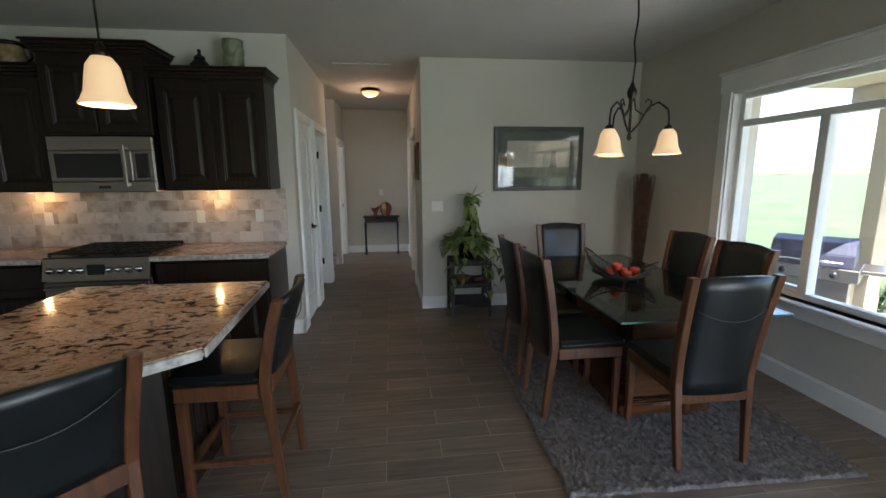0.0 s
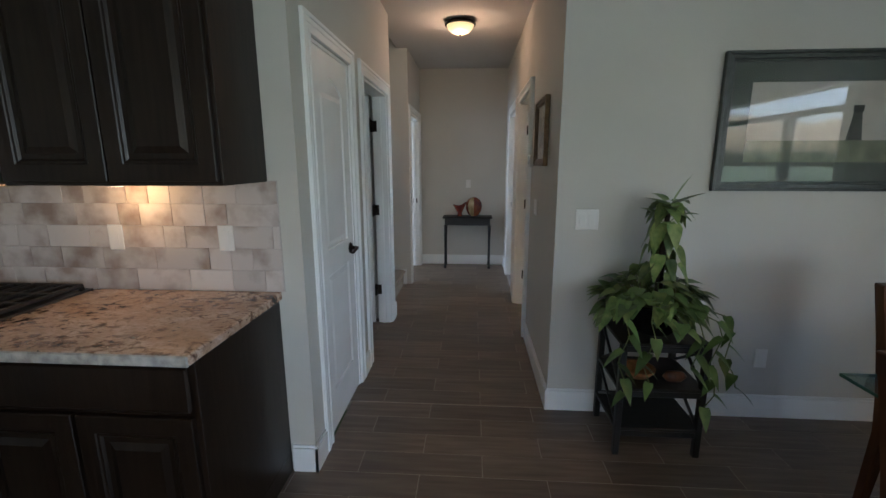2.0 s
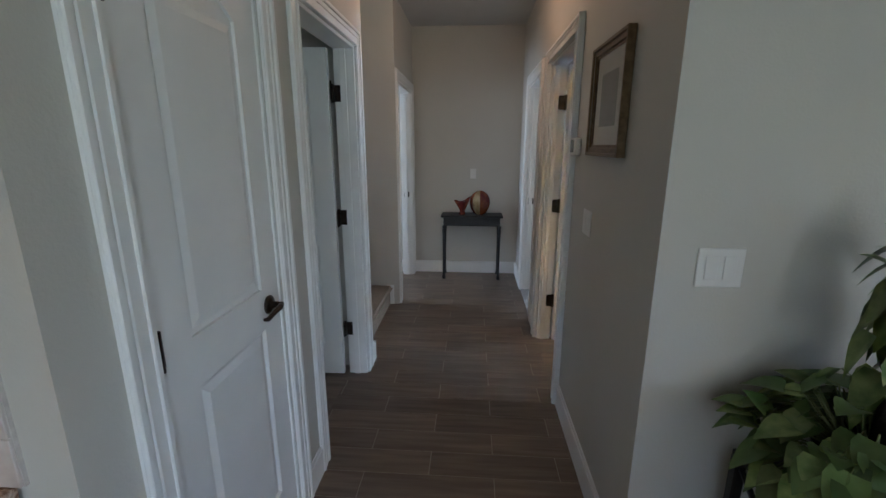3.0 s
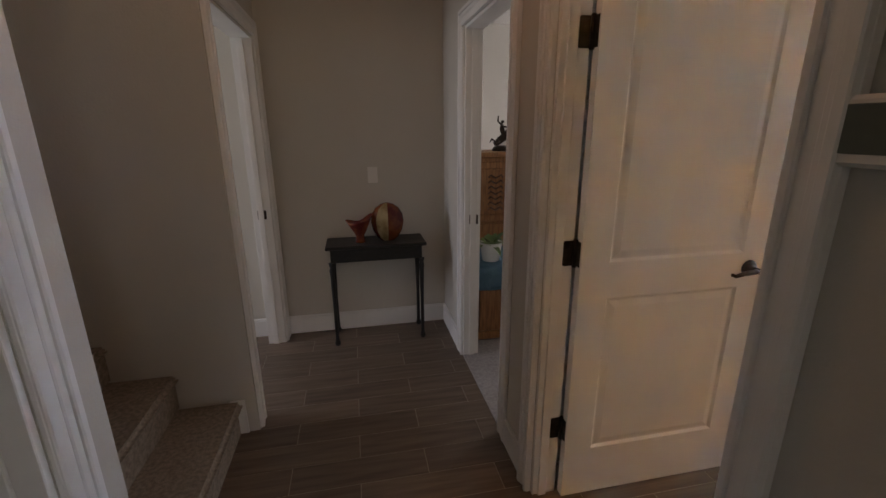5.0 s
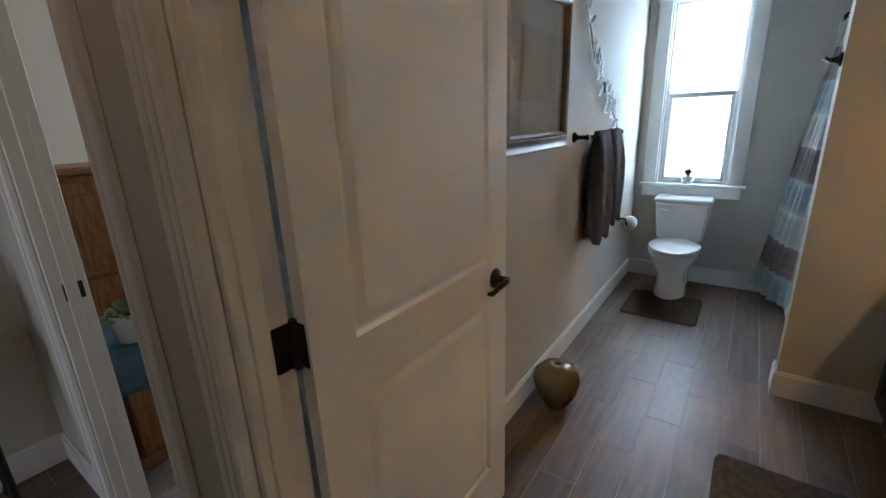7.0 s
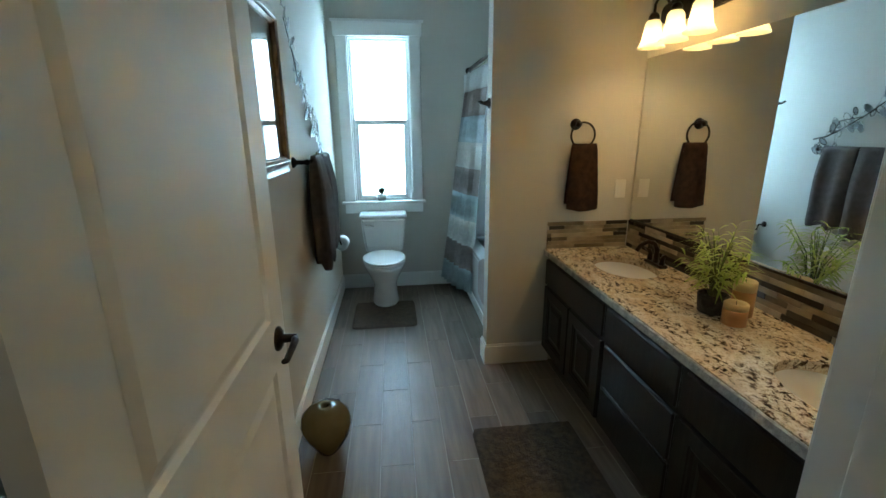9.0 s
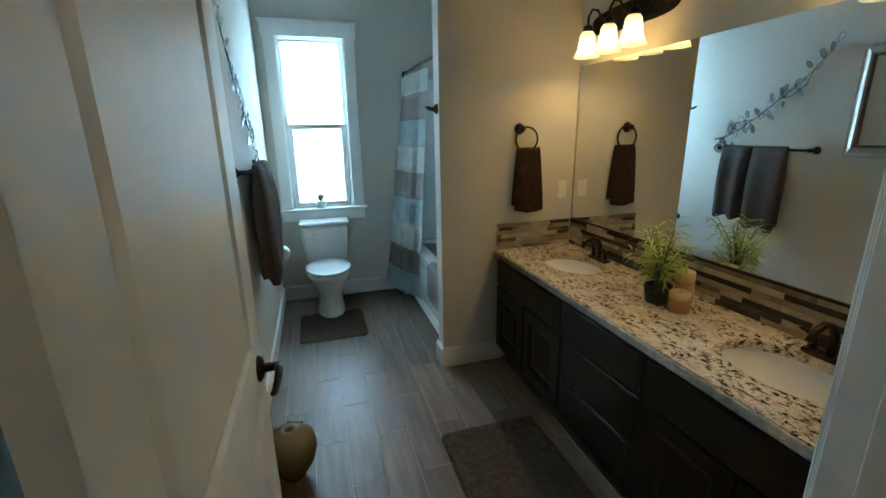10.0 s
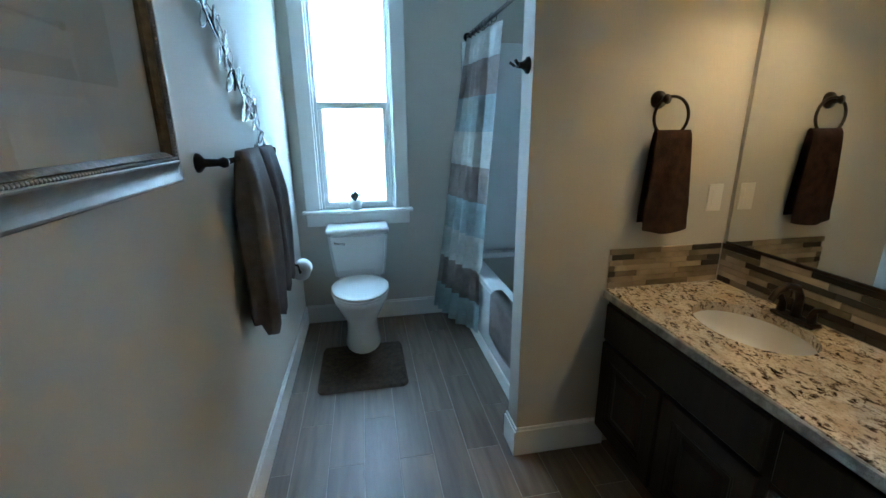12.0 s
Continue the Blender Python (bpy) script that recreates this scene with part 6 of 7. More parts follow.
# mirror above the mosaic
mr = thing("vanity_mirror", "wide frameless wall mirror above the vanity", "mirror")
part("glass", boxes(((0.72, 5.5315, 0.962), (2.795, 5.5375, 1.895)), bev=0.001), "mirror", mr)
part("channel", boxes(((0.72, 5.5315, 0.950), (2.795, 5.5425, 0.9615)), bev=0.001), "bronze", mr)

# vanity light
def vanity_light(cx):
    vl = thing("vanity_light", "bronze vanity light bar with three lit glass shades", "wall lamp", pose(cx, 5.532, 2.09), "lights above the vanity sinks")
    ov = [(0.315 * math.copysign(abs(math.cos(a)) ** 0.6, math.cos(a)), 0.062 * math.copysign(abs(math.sin(a)) ** 0.55, math.sin(a))) for a in [2 * math.pi * k / 48 for k in range(48)]]
    part("backplate", prism(ov, 0.0, 0.018, 0.004, m=Matrix.Rotation(radians(-90), 4, "X")), "bronze", vl)
    for s, d0, d1 in ((0.93, 0.018, 0.023), (0.86, 0.023, 0.028), (0.79, 0.028, 0.033)):
        part("raised_band", prism([(x * (1 - (1 - s) * 0.5), y * s) for x, y in ov], d0, d1, 0.0015, m=Matrix.Rotation(radians(-90), 4, "X")), "bronze", vl)
    for x in (-0.18, 0.0, 0.18):
        arm = part("arm", tube([(x, 0.02, 0.0), (x, 0.055, 0.02), (x, 0.08, 0.055), (x, 0.115, 0.055), (x, 0.135, 0.02), (x, 0.135, -0.03)], 0.007), "bronze", vl)
        part("socket", lathe([(0.026, -0.055), (0.026, -0.035), (0.015, -0.02), (0, -0.02)], 16, (x, 0.135, 0)), "bronze", arm)
        sb = lathe([(0.066, -0.185), (0.067, -0.182), (0.050, -0.15), (0.043, -0.11), (0.038, -0.07), (0.028, -0.055), (0.026, -0.056), (0.036, -0.073), (0.041, -0.11), (0.048, -0.15), (0.064, -0.183)], 30, (x, 0.135, 0))
        bmesh.ops.delete(sb, geom=[f for f in sb.faces if len(f.verts) > 4], context="FACES_ONLY")
        part("shade", sb, "vshade", vl, "glowing frosted glass shade")
        part("bulb", lathe([(0.0, -0.14), (0.018, -0.125), (0.02, -0.11), (0.012, -0.08), (0, -0.06)], 12, (x, 0.135, 0)), "bulb", vl)
        lamp("vanity_lamp", "POINT", pose(cx + x, 5.667, 1.945), 1.35, (1, 0.60, 0.26), 0.025)


vanity_light(2.38)
vanity_light(1.19)


def palm(m):
    p = thing("potted_palm", "small pale green palm in a woven dark pot", "potted plant", m)
    part("pot", lathe([(0.042, 0), (0.048, 0.004), (0.052, 0.04), (0.056, 0.075), (0.05, 0.075), (0.048, 0.06), (0, 0.06)], 24), "woven", p)
    part("soil", lathe([(0.047, 0.055), (0.02, 0.066), (0, 0.068)], 20), "soil", p)
    random.seed(21)
    lf, st = bmesh.new(), bmesh.new()
    for k in range(26):
        a = k * 2.4
        lean = random.uniform(0.03, 0.13)
        hgt = random.uniform(0.17, 0.34)
        tip = Vector((math.cos(a) * lean, math.sin(a) * lean, hgt))
        pts = [Vector((0.01 * math.cos(a), 0.01 * math.sin(a), 0.06)), Vector((tip.x * 0.35, tip.y * 0.35, hgt * 0.65)), tip]
        part("stalk", tube(pts, [0.0028, 0.002, 0.0012], 4), "stem", p)
        for j in range(11):
            u = 0.35 + 0.65 * j / 10
            q = pts[0].lerp(pts[1], u * 2) if u < 0.5 else pts[1].lerp(pts[2], u * 2 - 1)
            s = 1 if j % 2 else -1
            d = Vector((math.cos(a + s * 1.0), math.sin(a + s * 1.0), random.uniform(0.2, 0.9)))
            leaf_shape(lf, q, d, random.uniform(0.07, 0.12), 0.009, 0.55, 0.1)
    part("fronds", lf, "paleleaf", p)


palm(pose(1.775, 5.755, 0.781) @ Matrix.Diagonal((1.0, 1.0, 1.05, 1)))
for x, y, r, h in ((1.665, 5.745, 0.042, 0.085), (1.735, 5.655, 0.040, 0.145)):
    cd = thing("pillar_candle", "amber pillar candle on the vanity top", "candle", pose(x, y, 0.781), "candles beside the palm")
    part("wax", lathe([(r, 0), (r, h * 0.65), (r, h * 0.72)], 26), "candle", cd)
    part("wax_top", lathe([(r, h * 0.721), (r, h - 0.004), (r - 0.004, h), (r * 0.6, h - 0.008), (0, h - 0.01)], 26), "candletop", cd)
    part("wick", tube([(0, 0, h - 0.012), (0.001, 0, h + 0.006)], 0.001, 5), "black", cd)

# succulent on the sill
sc = thing("succulent", "small succulent in a white cup on the window sill", "potted plant", pose(4.425, 7.12, 0.871) @ Matrix.Diagonal((1.25, 1.25, 1.3, 1)))
part("cup", lathe([(0.03, 0), (0.034, 0.004), (0.042, 0.05), (0.037, 0.05), (0.033, 0.03), (0, 0.03)], 22), "porcelain", sc)
part("soil", lathe([(0.036, 0.034), (0.036, 0.042), (0, 0.044)], 18), "soil", sc)
lf = bmesh.new()
random.seed(5)
for k in range(22):
    a, e = k * 2.4, random.uniform(0.35, 1.3)
    leaf_shape(lf, (0, 0, 0.045), (math.cos(a) * math.cos(e), math.sin(a) * math.cos(e), math.sin(e)), random.uniform(0.045, 0.07), 0.022, -0.1, 0.25)
part("leaves", lf, "leaf", sc)

# floor vase
vs_ = thing("floor_vase", "round olive ceramic vase with dark brush strokes on the floor", "vase", pose(2.115, 7.375, 0) @ Matrix.Diagonal((0.93, 0.93, 0.9, 1)))
part("body", lathe([(0.045, 0), (0.05, 0.005), (0.075, 0.05), (0.115, 0.12), (0.127, 0.175), (0.118, 0.225), (0.085, 0.262), (0.04, 0.278), (0.022, 0.281), (0.018, 0.27), (0.018, 0.2)], 40), "ceramic_olive", vs_)
random.seed(8)
for k in range(9):
    a = -2.1 + 0.10 * k + random.uniform(-0.02, 0.02)
    z0, z1 = 0.03, random.uniform(0.10, 0.17)
    prof = [(0.062, 0.03), (0.075, 0.05), (0.098, 0.09), (0.115, 0.12), (0.126, 0.17)]
    pts = [((r + 0.0005) * math.cos(a), (r + 0.0005) * math.sin(a), z) for r, z in prof if z <= z1 + 0.01]
    if len(pts) > 1:
        part("brush_stroke", tube(pts, [0.005] * (len(pts) - 1) + [0.001], 5), "ceramic_dark", vs_)
for k in range(7):
    a, rr = -0.6 + 0.22 * k, 0.1 - 0.012 * (k % 3)
    part("leaf_motif", tube([(rr * math.cos(a), rr * math.sin(a), 0.246 + 0.005 * (k % 3)), ((rr + 0.012) * math.cos(a + 0.08), (rr + 0.012) * math.sin(a + 0.08), 0.235 + 0.003 * (k % 3))], [0.008, 0.002], 6), "ceramic_dark", vs_)


# ---- hall table and art glass ----
ht = thing("console_table", "narrow black console table against the hall end wall", "console table", pose(0.012, 9.02, 0) @ Matrix.Diagonal((1, 1, 0.942, 1)))
part("tabletop", boxes(((-0.345, -0.15, 0.755), (0.345, 0.13, 0.78)), bev=0.006), "black", ht)
part("apron", boxes(((-0.315, -0.125, 0.655), (0.315, -0.105, 0.754)), ((-0.315, 0.085, 0.655), (0.315, 0.105, 0.754)), ((-0.315, -0.105, 0.655), (-0.295, 0.085, 0.754)), ((0.295, -0.105, 0.655), (0.315, 0.085, 0.754)), bev=0.003), "black", ht)
for x in (-0.31, 0.31):
    for y in (-0.12, 0.10):
        part("leg", lathe([(0.018, 0), (0.021, 0.02), (0.013, 0.05), (0.012, 0.30), (0.016, 0.56), (0.02, 0.60), (0.014, 0.62), (0.022, 0.655)], 14, (x, y, 0)), "black", ht)
gv = bmesh.new()
n = 36
rings = []
for r, z in ((0.03, 0.0), (0.045, 0.006), (0.04, 0.03), (0.035, 0.05), (0.06, 0.09), (0.085, 0.14), (0.098, 0.165), (0.092, 0.163), (0.055, 0.10), (0.03, 0.06)):
    ring = []
    for k in range(n):
        a = 2 * math.pi * k / n
        f = max(0, (z - 0.08) / 0.09)
        zz = z + f * (0.055 * max(0, math.cos(a)) ** 2 - 0.01 * math.cos(3 * a + 1))
        ring.append(gv.verts.new((r * (1 + 0.25 * f * math.cos(a) ** 2) * math.cos(a), r * 0.55 * math.sin(a), zz)))
    rings.append(ring)
for p, q in zip(rings, rings[1:]):
    for k in range(n):
        gv.faces.new((p[k], p[(k + 1) % n], q[(k + 1) % n], q[k])).smooth = True
gv.faces.new(rings[0][::-1])
solid("glass_vase", gv, "redglaze", "red and amber art glass vase with a pointed rim", "vase", m=pose(-0.095, 8.96, 0.736) @ Matrix.Diagonal((0.78, 0.85, 0.95, 1)))
ge = thing("glass_gourd", "red brown and cream striped round art glass vase", "vase", pose(0.10, 9.0, 0.736) @ Matrix.Diagonal((0.96, 0.6, 1.08, 1)))
for k in range(8):
    bm = bmesh.new()
    prof = [(0.045, 0.0), (0.075, 0.02), (0.108, 0.07), (0.12, 0.125), (0.112, 0.175), (0.085, 0.215), (0.045, 0.24), (0.012, 0.248)]
    rows = []
    for r, z in prof:
        rows.append([bm.verts.new((r * math.cos(a), r * math.sin(a), z)) for a in [2 * math.pi * (k + j / 5) / 8 for j in range(6)]])
    for p, q in zip(rows, rows[1:]):
        for j in range(5):
            bm.faces.new((p[j], p[j + 1], q[j + 1], q[j])).smooth = True
    part("stripe", bm, "creamglaze" if k in (5, 1) else "redglaze", ge)


# ---- plant stand ----
ps = thing("plant_stand", "black slatted three-tier plant stand", "plant stand", pose(1.03, 5.165, 0))
for x, y in ((-0.20, -0.17), (0.20, -0.17), (-0.20, 0.17), (0.20, 0.17)):
    part("leg", boxes(((x - 0.016, y - 0.016, 0), (x + 0.016, y + 0.016, 0.60)), bev=0.003), "black", ps)
for z in (0.14, 0.36, 0.60):
    part("shelf", boxes(((-0.215, -0.185, z), (0.215, 0.185, z + 0.018)), bev=0.003), "black", ps)
    for y in (-0.175, 0.175):
        part("rail", boxes(((-0.184, y - 0.009, z - 0.03), (0.184, y + 0.009, z - 0.001)), bev=0.002), "black", ps)
for x in (-0.2, 0.2):
    for z0, z1 in ((0.16, 0.33), (0.38, 0.57)):
        part("cross_brace", tube([(x, -0.155, z0), (x, 0.155, z1)], 0.009, 4), "black", ps)
        part("cross_brace", tube([(x + 0.004, -0.155, z1), (x + 0.004, 0.155, z0)], 0.009, 4), "black", ps)
bk = solid("wooden_bowl", lathe([(0.04, 0), (0.06, 0.01), (0.085, 0.04), (0.09, 0.055), (0.08, 0.05), (0.05, 0.02), (0, 0.016)], 26), "oak", "small wooden bowl on the stand shelf", "bowl", m=pose(0.95, 5.11, 0.379))
solid("wooden_bird", lathe([(0.0, 0.0), (0.02, 0.004), (0.032, 0.03), (0.022, 0.055), (0.0, 0.06)], 18, m=Matrix.Diagonal((1.9, 0.8, 1, 1))), "wood", "small carved wooden ornament on the stand shelf", "ornament", m=pose(1.12, 5.06, 0.379))

pl = thing("trailing_houseplant", "leafy green pothos climbing a pole in a dark pot", "houseplant", pose(1.03, 5.165, 0.619))
part("pot", lathe([(0.09, 0), (0.10, 0.01), (0.125, 0.14), (0.132, 0.15), (0.118, 0.15), (0.11, 0.11), (0, 0.11)], 28), "ceramic_dark", pl)
part("soil", lathe([(0.112, 0.11), (0.112, 0.128), (0, 0.132)], 22), "soil", pl)
part("moss_pole", tube([(0.02, 0.02, 0.1), (0.022, 0.02, 0.40), (0.03, 0.02, 0.64)], [0.02, 0.018, 0.012], 8), "soil", pl)
random.seed(33)
stems = bmesh.new()


def blade(p, d, ln, w, droop, mat="leaf"):
    bm = bmesh.new()
    leaf_shape(bm, (0, 0, 0), d, ln, w, droop, 0.12, form=(0.85, 1.0, 0.82, 0.46, 0.03))
    for f in list(bm.faces):
        f.smooth = True
    ob = part("leaf", bm, mat, pl)
    ob.matrix_basis = Matrix.Translation(p)


for k in range(54):  # crown up the pole
    z = 0.30 + 0.38 * random.random() ** 0.75
    a = random.uniform(0, 6.28)
    r = (0.02 + 0.06 * random.random()) * (1.0 if z < 0.6 else 0.7)
    p = Vector((0.025 + r * math.cos(a), 0.02 + r * math.sin(a) * 0.8, z))
    tube([(0.022, 0.02, z - 0.05), p], 0.0024, 4, stems)
    blade(p, (0.6 * math.cos(a), 0.5 * math.sin(a), random.uniform(-1.7, -0.5) if z < 0.60 else random.uniform(-0.7, 0.5)), random.uniform(0.08, 0.11), random.uniform(0.066, 0.082), random.uniform(0.2, 0.6), "vineleaf")
for x, y, z, d in ((0.04, -0.01, 0.68, (0.35, -0.2, 0.9)), (0.05, 0.0, 0.66, (1.0, -0.1, 0.55)), (0.0, -0.02, 0.66, (-0.8, -0.4, 0.35))):
    tube([(0.022, 0.02, z - 0.06), (x, y, z)], 0.003, 4, stems)
    blade(Vector((x, y, z)), d, 0.16, 0.06, 0.12, "vineleaf")
for k in range(180):  # bushy skirt
    a = random.uniform(0, 6.28)
    e = random.uniform(0.0, 1.0) ** 0.7
    r = 0.07 + 0.15 * e
    p = Vector((r * math.cos(a) * 1.15 - 0.03, max(-0.25, min(0.13, r * math.sin(a))), 0.20 + 0.12 * (1 - e) * random.random() - 0.10 * e * random.random() + 0.03 * math.cos(3 * a)))
    tube([(0.05 * math.cos(a), 0.05 * math.sin(a), 0.12), (p + Vector((0, 0, 0.07))) * 0.8, p], 0.002, 4, stems)
    blade(p, (math.cos(a + random.uniform(-0.9, 0.9)), math.sin(a) * 0.8, random.uniform(-0.9, 0.45)), random.uniform(0.07, 0.10), random.uniform(0.068, 0.092), random.uniform(0.2, 0.6), "vineleaf" if k % 3 == 0 else "leaf")
for x0, y0, n, s in ((-0.21, -0.2, 6, 1), (0.22, -0.20, 7, 1), (-0.10, -0.23, 5, 1), (0.30, -0.12, 6, 1.6), (0.12, -0.235, 4, 1)):  # trailing vines
    pts = [Vector((x0 * 0.5, y0 * 0.5, 0.16))]
    for j in range(n):
        pts.append(Vector((x0 + 0.02 * math.sin(j * 1.7) + (0.022 * j * (s - 1) * (1 if x0 > 0 else -1)), y0 + 0.012 * math.cos(j * 2.1), 0.12 - 0.075 * j)))
    tube(pts, 0.003, 5, stems)
    for j, q in enumerate(pts[1:]):
        a = j * 2.2 + x0 * 5
        blade(q, (math.cos(a), -abs(math.sin(a)) * 0.7, -0.5), random.uniform(0.07, 0.11), random.uniform(0.04, 0.06), 0.4)
part("vines", stems, "stem", pl)

# ---- bedroom seen through its doorway ----
ck = thing("blanket_chest", "oak chest with carved front", "chest", pose(1.16, 9.0, 0.02))
part("body", boxes(((-0.45, -0.27, 0.06), (0.45, 0.27, 0.50)), bev=0.006), "oak", ck)
part("plinth", boxes(((-0.47, -0.29, 0.0), (0.47, 0.29, 0.06)), bev=0.008), "oak", ck)
bl = bmesh.new()
rows_ = [(0.290, 0.42), (0.290, 0.50), (0.280, 0.532)] + [(0.24 - 0.04 * j, 0.540) for j in range(13)] + [(-0.280, 0.532), (-0.292, 0.50), (-0.294, 0.46), (-0.296, 0.42), (-0.297, 0.385)]
g = []
for i in range(45):
    x = -0.475 + 0.95 * i / 44
    g.append([bl.verts.new((x, y + (0.006 * noise.noise(Vector((x * 14, z * 9, 2))) if z < 0.53 else 0), z + (0.012 * abs(noise.noise(Vector((x * 8, y * 8, 0)))) if z > 0.52 else 0.012 * noise.noise(Vector((x * 5, y, 4)))))) for y, z in rows_])
for p, q in zip(g, g[1:]):
    for j in range(len(rows_) - 1):
        bl.faces.new((p[j], p[j + 1], q[j + 1], q[j])).smooth = True
bmesh.ops.solidify(bl, geom=list(bl.faces), thickness=-0.008)
solid("folded_blanket", bl, "blue", "light blue blanket spread over the chest", "blanket", m=pose(1.16, 9.0, 0.02))
bp_ = thing("potted_plant", "leafy green plant in a white pot on the blanket", "potted plant", pose(0.83, 8.88, 0.570) @ Matrix.Diagonal((1.15, 1.15, 1.2, 1)))
part("pot", lathe([(0.05, 0), (0.055, 0.004), (0.072, 0.11), (0.076, 0.115), (0.066, 0.115), (0.062, 0.09), (0, 0.09)], 24), "porcelain", bp_)
lf = bmesh.new()
random.seed(6)
for k in range(30):
    a, e = k * 2.4, random.uniform(0.3, 1.3)
    leaf_shape(lf, (0.02 * math.cos(a), 0.02 * math.sin(a), 0.09), (math.cos(a) * math.cos(e), math.sin(a) * math.cos(e), math.sin(e)), random.uniform(0.08, 0.19), 0.035, 0.5)
part("leaves", lf, "leaf", bp_)
dr = thing("carved_dresser", "tall carved oak dresser in the bedroom", "dresser", pose(1.45, 10.1, 0.02))
part("body", boxes(((-0.55, -0.24, 0.0), (0.55, 0.24, 1.22)), bev=0.008), "oak", dr)
part("top", boxes(((-0.59, -0.28, 1.22), (0.59, 0.26, 1.265)), bev=0.012), "oak", dr)
for x in (-0.535, 0.012):
    dd = part("door", boxes(((x, -0.262, 0.62), (x + 0.52, -0.241, 1.18)), bev=0.006), "oak", dr)
    part("moulding", boxes(((x + 0.06, -0.274, 0.68), (x + 0.075, -0.2625, 1.12)), ((x + 0.445, -0.274, 0.68), (x + 0.46, -0.2625, 1.12)), ((x + 0.075, -0.274, 0.68), (x + 0.445, -0.2625, 0.695)), ((x + 0.075, -0.274, 1.105), (x + 0.445, -0.2625, 1.12)), bev=0.004), "oak", dd)
    cb = bmesh.new()
    for j in range(7):
        for s in (-1, 1):
            tube([(x + 0.26, -0.266, 0.73 + j * 0.05), (x + 0.26 + s * 0.05, -0.272, 0.76 + j * 0.05), (x + 0.26 + s * 0.07, -0.268, 0.735 + j * 0.05)], 0.008, 5, cb)
    part("carving", cb, "wood", dd)
for z in (0.06, 0.34):
    part("drawer", boxes(((-0.535, -0.262, z), (0.535, -0.241, z + 0.26)), bev=0.006), "oak", dr)
fg = bmesh.new()
lathe([(0.11, 0), (0.105, 0.025), (0.08, 0.05), (0.03, 0.06), (0.0, 0.06)], 18, (0, 0, 0), fg)
tube([(-0.07, 0, 0.07), (-0.03, 0, 0.11), (0.04, 0.0, 0.16), (0.09, 0, 0.22), (0.12, 0, 0.27)], [0.03, 0.042, 0.045, 0.035, 0.02], 10, fg)
tube([(0.12, 0, 0.26), (0.15, 0, 0.28), (0.18, 0, 0.25)], [0.022, 0.024, 0.012], 8, fg)
for dy in (-0.025, 0.025):
    tube([(-0.04, dy, 0.11), (-0.08, dy, 0.085), (-0.05, dy, 0.045)], [0.024, 0.016, 0.011], 8, fg)
    tube([(0.08, dy, 0.19), (0.14, dy, 0.18), (0.13, dy, 0.13)], [0.018, 0.012, 0.008], 8, fg)
tube([(-0.07, 0, 0.10), (-0.12, 0, 0.13), (-0.14, 0, 0.09)], [0.012, 0.014, 0.006], 8, fg)
tube([(0.02, 0, 0.17), (0.0, 0, 0.24), (0.0, 0, 0.29)], [0.026, 0.028, 0.016], 10, fg)
bmesh.ops.create_icosphere(fg, subdivisions=2, radius=0.02, matrix=Matrix.Translation((0.005, 0, 0.315)))
tube([(0.0, 0, 0.28), (-0.05, 0, 0.32), (-0.045, 0, 0.38)], [0.012, 0.010, 0.008], 8, fg)
tube([(0.0, 0, 0.27), (0.05, 0, 0.26), (0.09, 0, 0.245)], [0.012, 0.010, 0.007], 8, fg)
solid("bronze_statuette", fg, "bronze", "dark bronze horse and rider statuette on the dresser top", "statuette", m=pose(1.30, 10.06, 1.286) @ Matrix.Diagonal((0.85, 0.85, 0.85, 1)))

# ---- floors ----
PITCH, LEN, GAP = 0.1565, 0.61, 0.003
plank_mesh = mesh_of("plank", boxes(((-LEN / 2 + GAP / 2, -PITCH / 2 + GAP / 2, -0.006), (LEN / 2 - GAP / 2, PITCH / 2 - GAP / 2, 0.0)), bev=0.0008), "tile")


def clipped(x0, x1, y0, y1):
    me_key = (round(x1 - x0, 3), round(y1 - y0, 3))
    if me_key not in clip_cache:
        w, d = me_key
        clip_cache[me_key] = mesh_of("plank", boxes(((-w / 2, -d / 2, -0.006), (w / 2, d / 2, 0.0)), bev=0.0008), "tile")
    return clip_cache[me_key]


clip_cache = {}


def tiled_floor(name, label, x0, x1, y0, y1, near):
    """Wood look tiles along x in half-bond rows over a grout bed; those within near stay single pieces."""
    fl = setting(name, boxes(((x0, y0, -0.06), (x1, y1, -0.0012))), "grout", label, "floor")
    rest = bmesh.new()
    k0 = math.floor((y0 - 7.277) / PITCH)
    for k in range(k0, math.ceil((y1 - 7.277) / PITCH)):
        ya, yb = 7.277 + k * PITCH, 7.277 + (k + 1) * PITCH
        off = 0.141 if k % 2 == 0 else 0.141 - LEN / 2
        j0 = math.floor((x0 - off) / LEN)
        for j in range(j0, math.ceil((x1 - off) / LEN)):
            a, b = max(x0, off + j * LEN + GAP / 2), min(x1, off + (j + 1) * LEN - GAP / 2)
            c, d = max(y0, ya + GAP / 2), min(y1, yb - GAP / 2)
            if b - a < 0.01 or d - c < 0.01:
                continue
            if near[0] < (a + b) / 2 < near[1] and near[2] < (c + d) / 2 < near[3]:
                ob = new("tile", clipped(a, b, c, d))
                ob.parent = fl
                ob.matrix_basis = pose((a + b) / 2, (c + d) / 2, 0)
            else:
                cube(rest, (a, c, -0.006), (b, d, 0.0))
    if rest.verts:
        r = part("tile_field", rest, "tile", fl)
        r["kind"] = "stuff"
    else:
        rest.free()


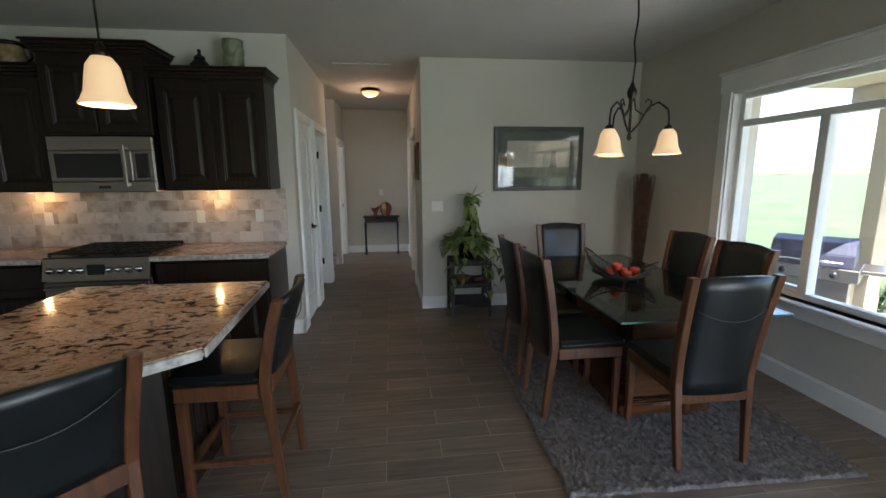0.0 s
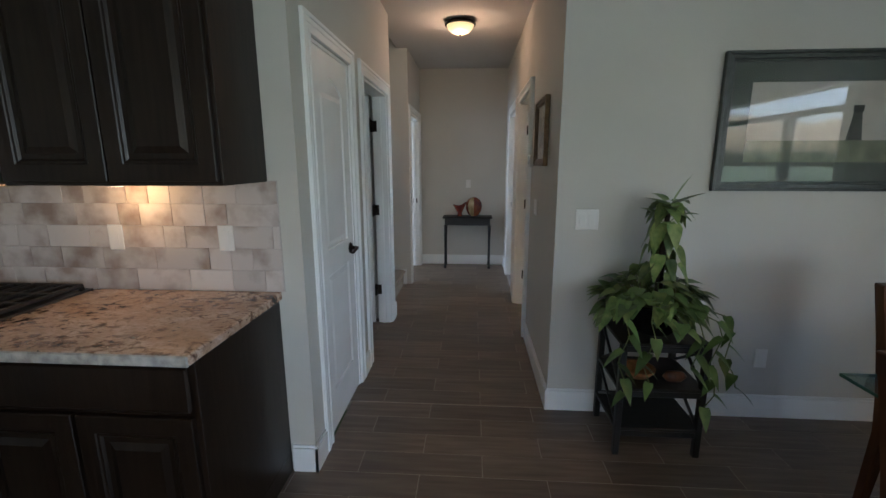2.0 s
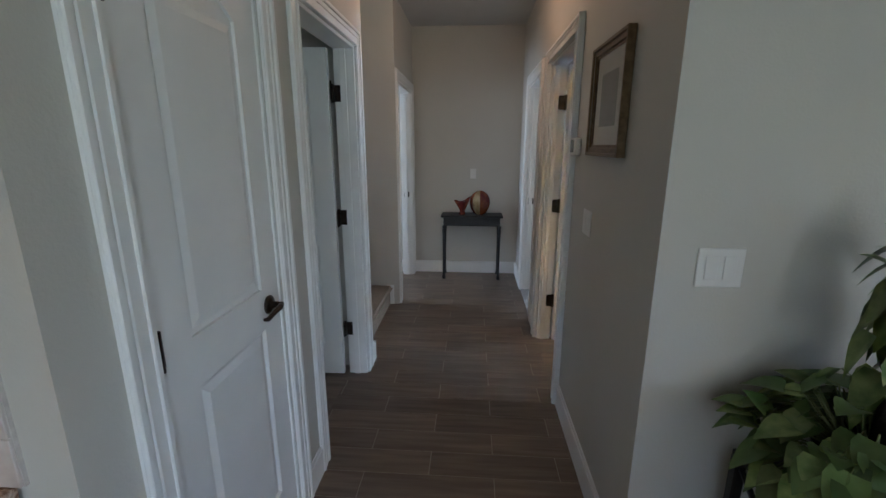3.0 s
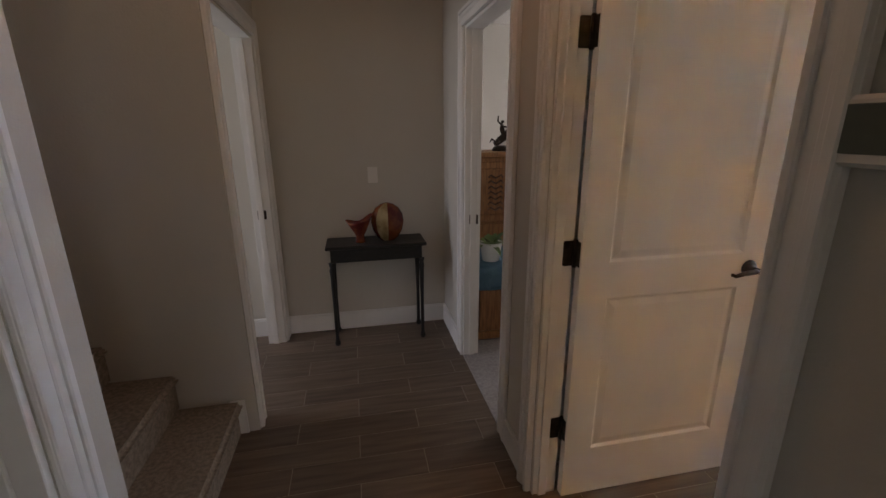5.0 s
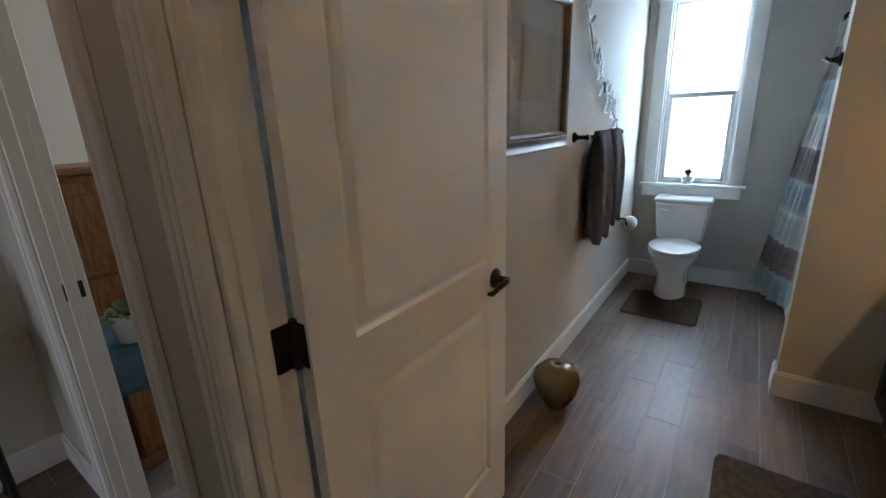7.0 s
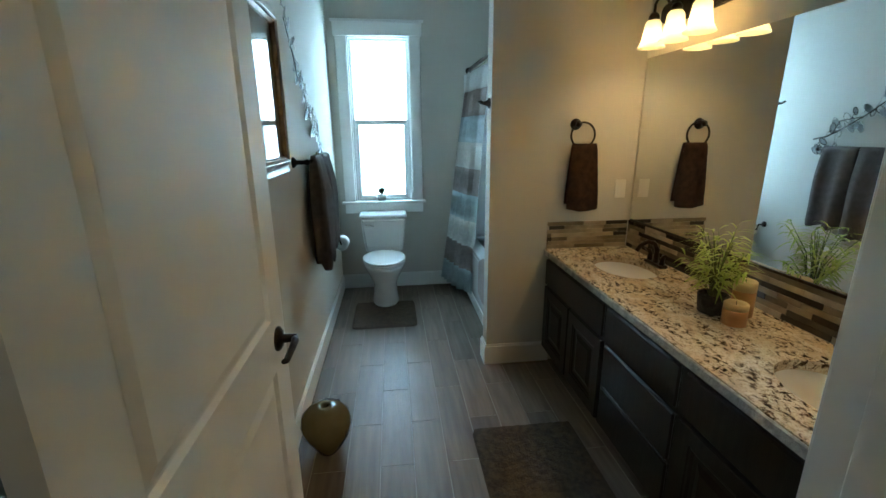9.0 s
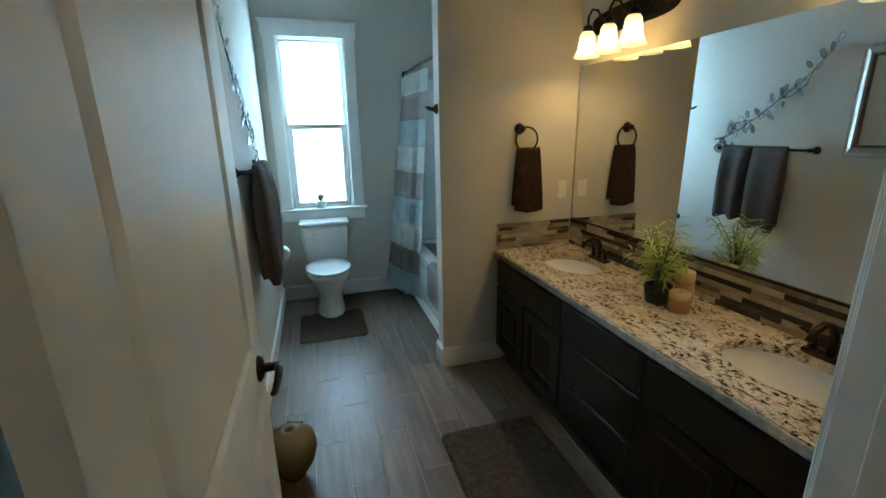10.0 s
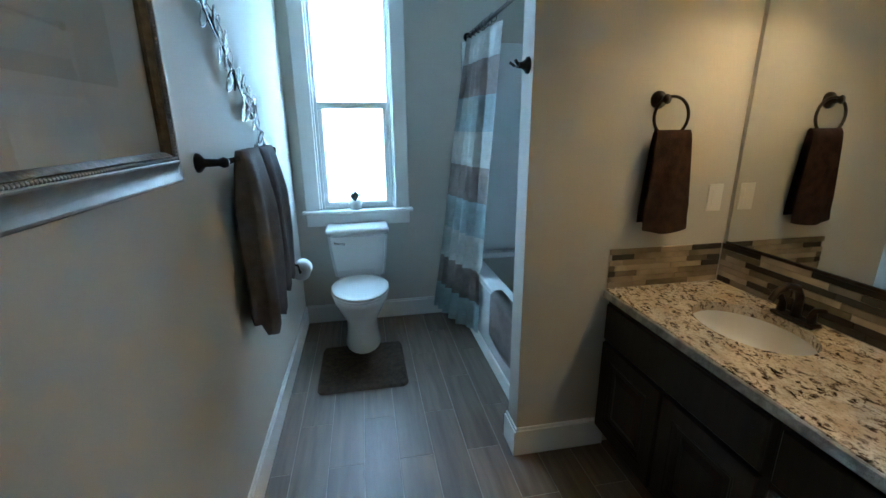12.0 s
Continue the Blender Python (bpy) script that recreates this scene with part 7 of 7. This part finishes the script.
tiled_floor("floor_kitchen", "wood look brown tile floor of kitchen and dining area", -4.2, 3.03, -3.0, 4.77, (-1.6, 3.1, 2.0, 5))
tiled_floor("floor_dining", "wood look brown tile floor before the hall", -0.67, 3.03, 4.77, 5.39, (-1, 3.1, 4, 6))
tiled_floor("floor_hall", "wood look brown tile floor of the hall", -0.79, 0.545, 5.39, 9.17, (-1, 1, 5, 10))
tiled_floor("floor_bath", "wood look grey brown tile floor of the bathroom", 0.545, 4.43, 5.53, 7.54, (0, 5, 6.0, 8))
setting("floor_side_rooms", boxes(((-2.6, 5.85, -0.06), (-0.79, 6.85, -0.002)), ((-1.8, 4.89, -0.06), (-0.79, 5.75, -0.002)), ((-3.5, 8.16, -0.06), (-0.79, 9.17, -0.002))), "tile", "wood look tile in the side rooms", "floor")
setting("floor_bedroom", boxes(((0.545, 7.79, -0.06), (0.60, 8.57, 0.010)), ((0.60, 7.66, -0.06), (4.43, 11.6, 0.012))), "bedcarpet", "pale grey bedroom carpet", "floor")

# ---- backsplashes ----
bs = setting("backsplash_kitchen", boxes(((-4.2, 4.762, 0.915), (-0.76, 4.77, 1.41))), "tgrout", "travertine tile backsplash behind the counter", "backsplash")
tile_cache = {}
random.seed(31)
for r in range(5):
    z0 = 0.917 + r * 0.0985
    x = -4.19 + (0.1 if r % 2 else 0)
    while x < -0.765:
        ln = random.choice((0.10, 0.15, 0.20, 0.20, 0.25))
        a, b = max(-4.19, x), min(-0.762, x + ln - 0.002)
        if b - a > 0.02:
            key = round(b - a, 3)
            if key not in tile_cache:
                tile_cache[key] = mesh_of("tile", boxes(((-key / 2, -0.005, 0), (key / 2, 0.004, 0.0968)), bev=0.0012), "travertine")
            ob = new("tile", tile_cache[key])
            ob.parent = bs
            ob.matrix_basis = pose((a + b) / 2, 4.761, z0)
        x += ln
random.seed(15)
vb = setting("backsplash_bath", boxes(((0.668, 5.5305, 0.78), (2.819, 5.534, 0.952)), ((2.8165, 5.534, 0.78), (2.819, 6.072, 0.952))), "tgrout", "glass and stone strip mosaic backsplash", "backsplash")
strip_cache = {}
for r in range(7):
    z0 = 0.783 + r * 0.0242
    for run, lo, hi in (("x", 0.67, 2.812), ("y", 5.545, 6.07)):
        s = lo - random.uniform(0, 0.1)
        while s < hi:
            ln = random.choice((0.10, 0.15, 0.20, 0.26))
            a, b = max(lo, s), min(hi, s + ln)
            if b - a > 0.012:
                dark = random.random() < 0.33
                key = (round(b - a, 3), dark)
                if key not in strip_cache:
                    strip_cache[key] = mesh_of("strip", boxes(((-key[0] / 2 + 0.001, -0.006, 0), (key[0] / 2 - 0.001, 0.0, 0.0225)), bev=0.001), "stripdark" if dark else "stripglass")
                ob = new("strip", strip_cache[key])
                ob.parent = vb
                ob.matrix_basis = pose((a + b) / 2, 5.5345, z0, 0, 0, 180) if run == "x" else pose(2.816, (a + b) / 2, z0, 0, 0, -90)
            s += ln
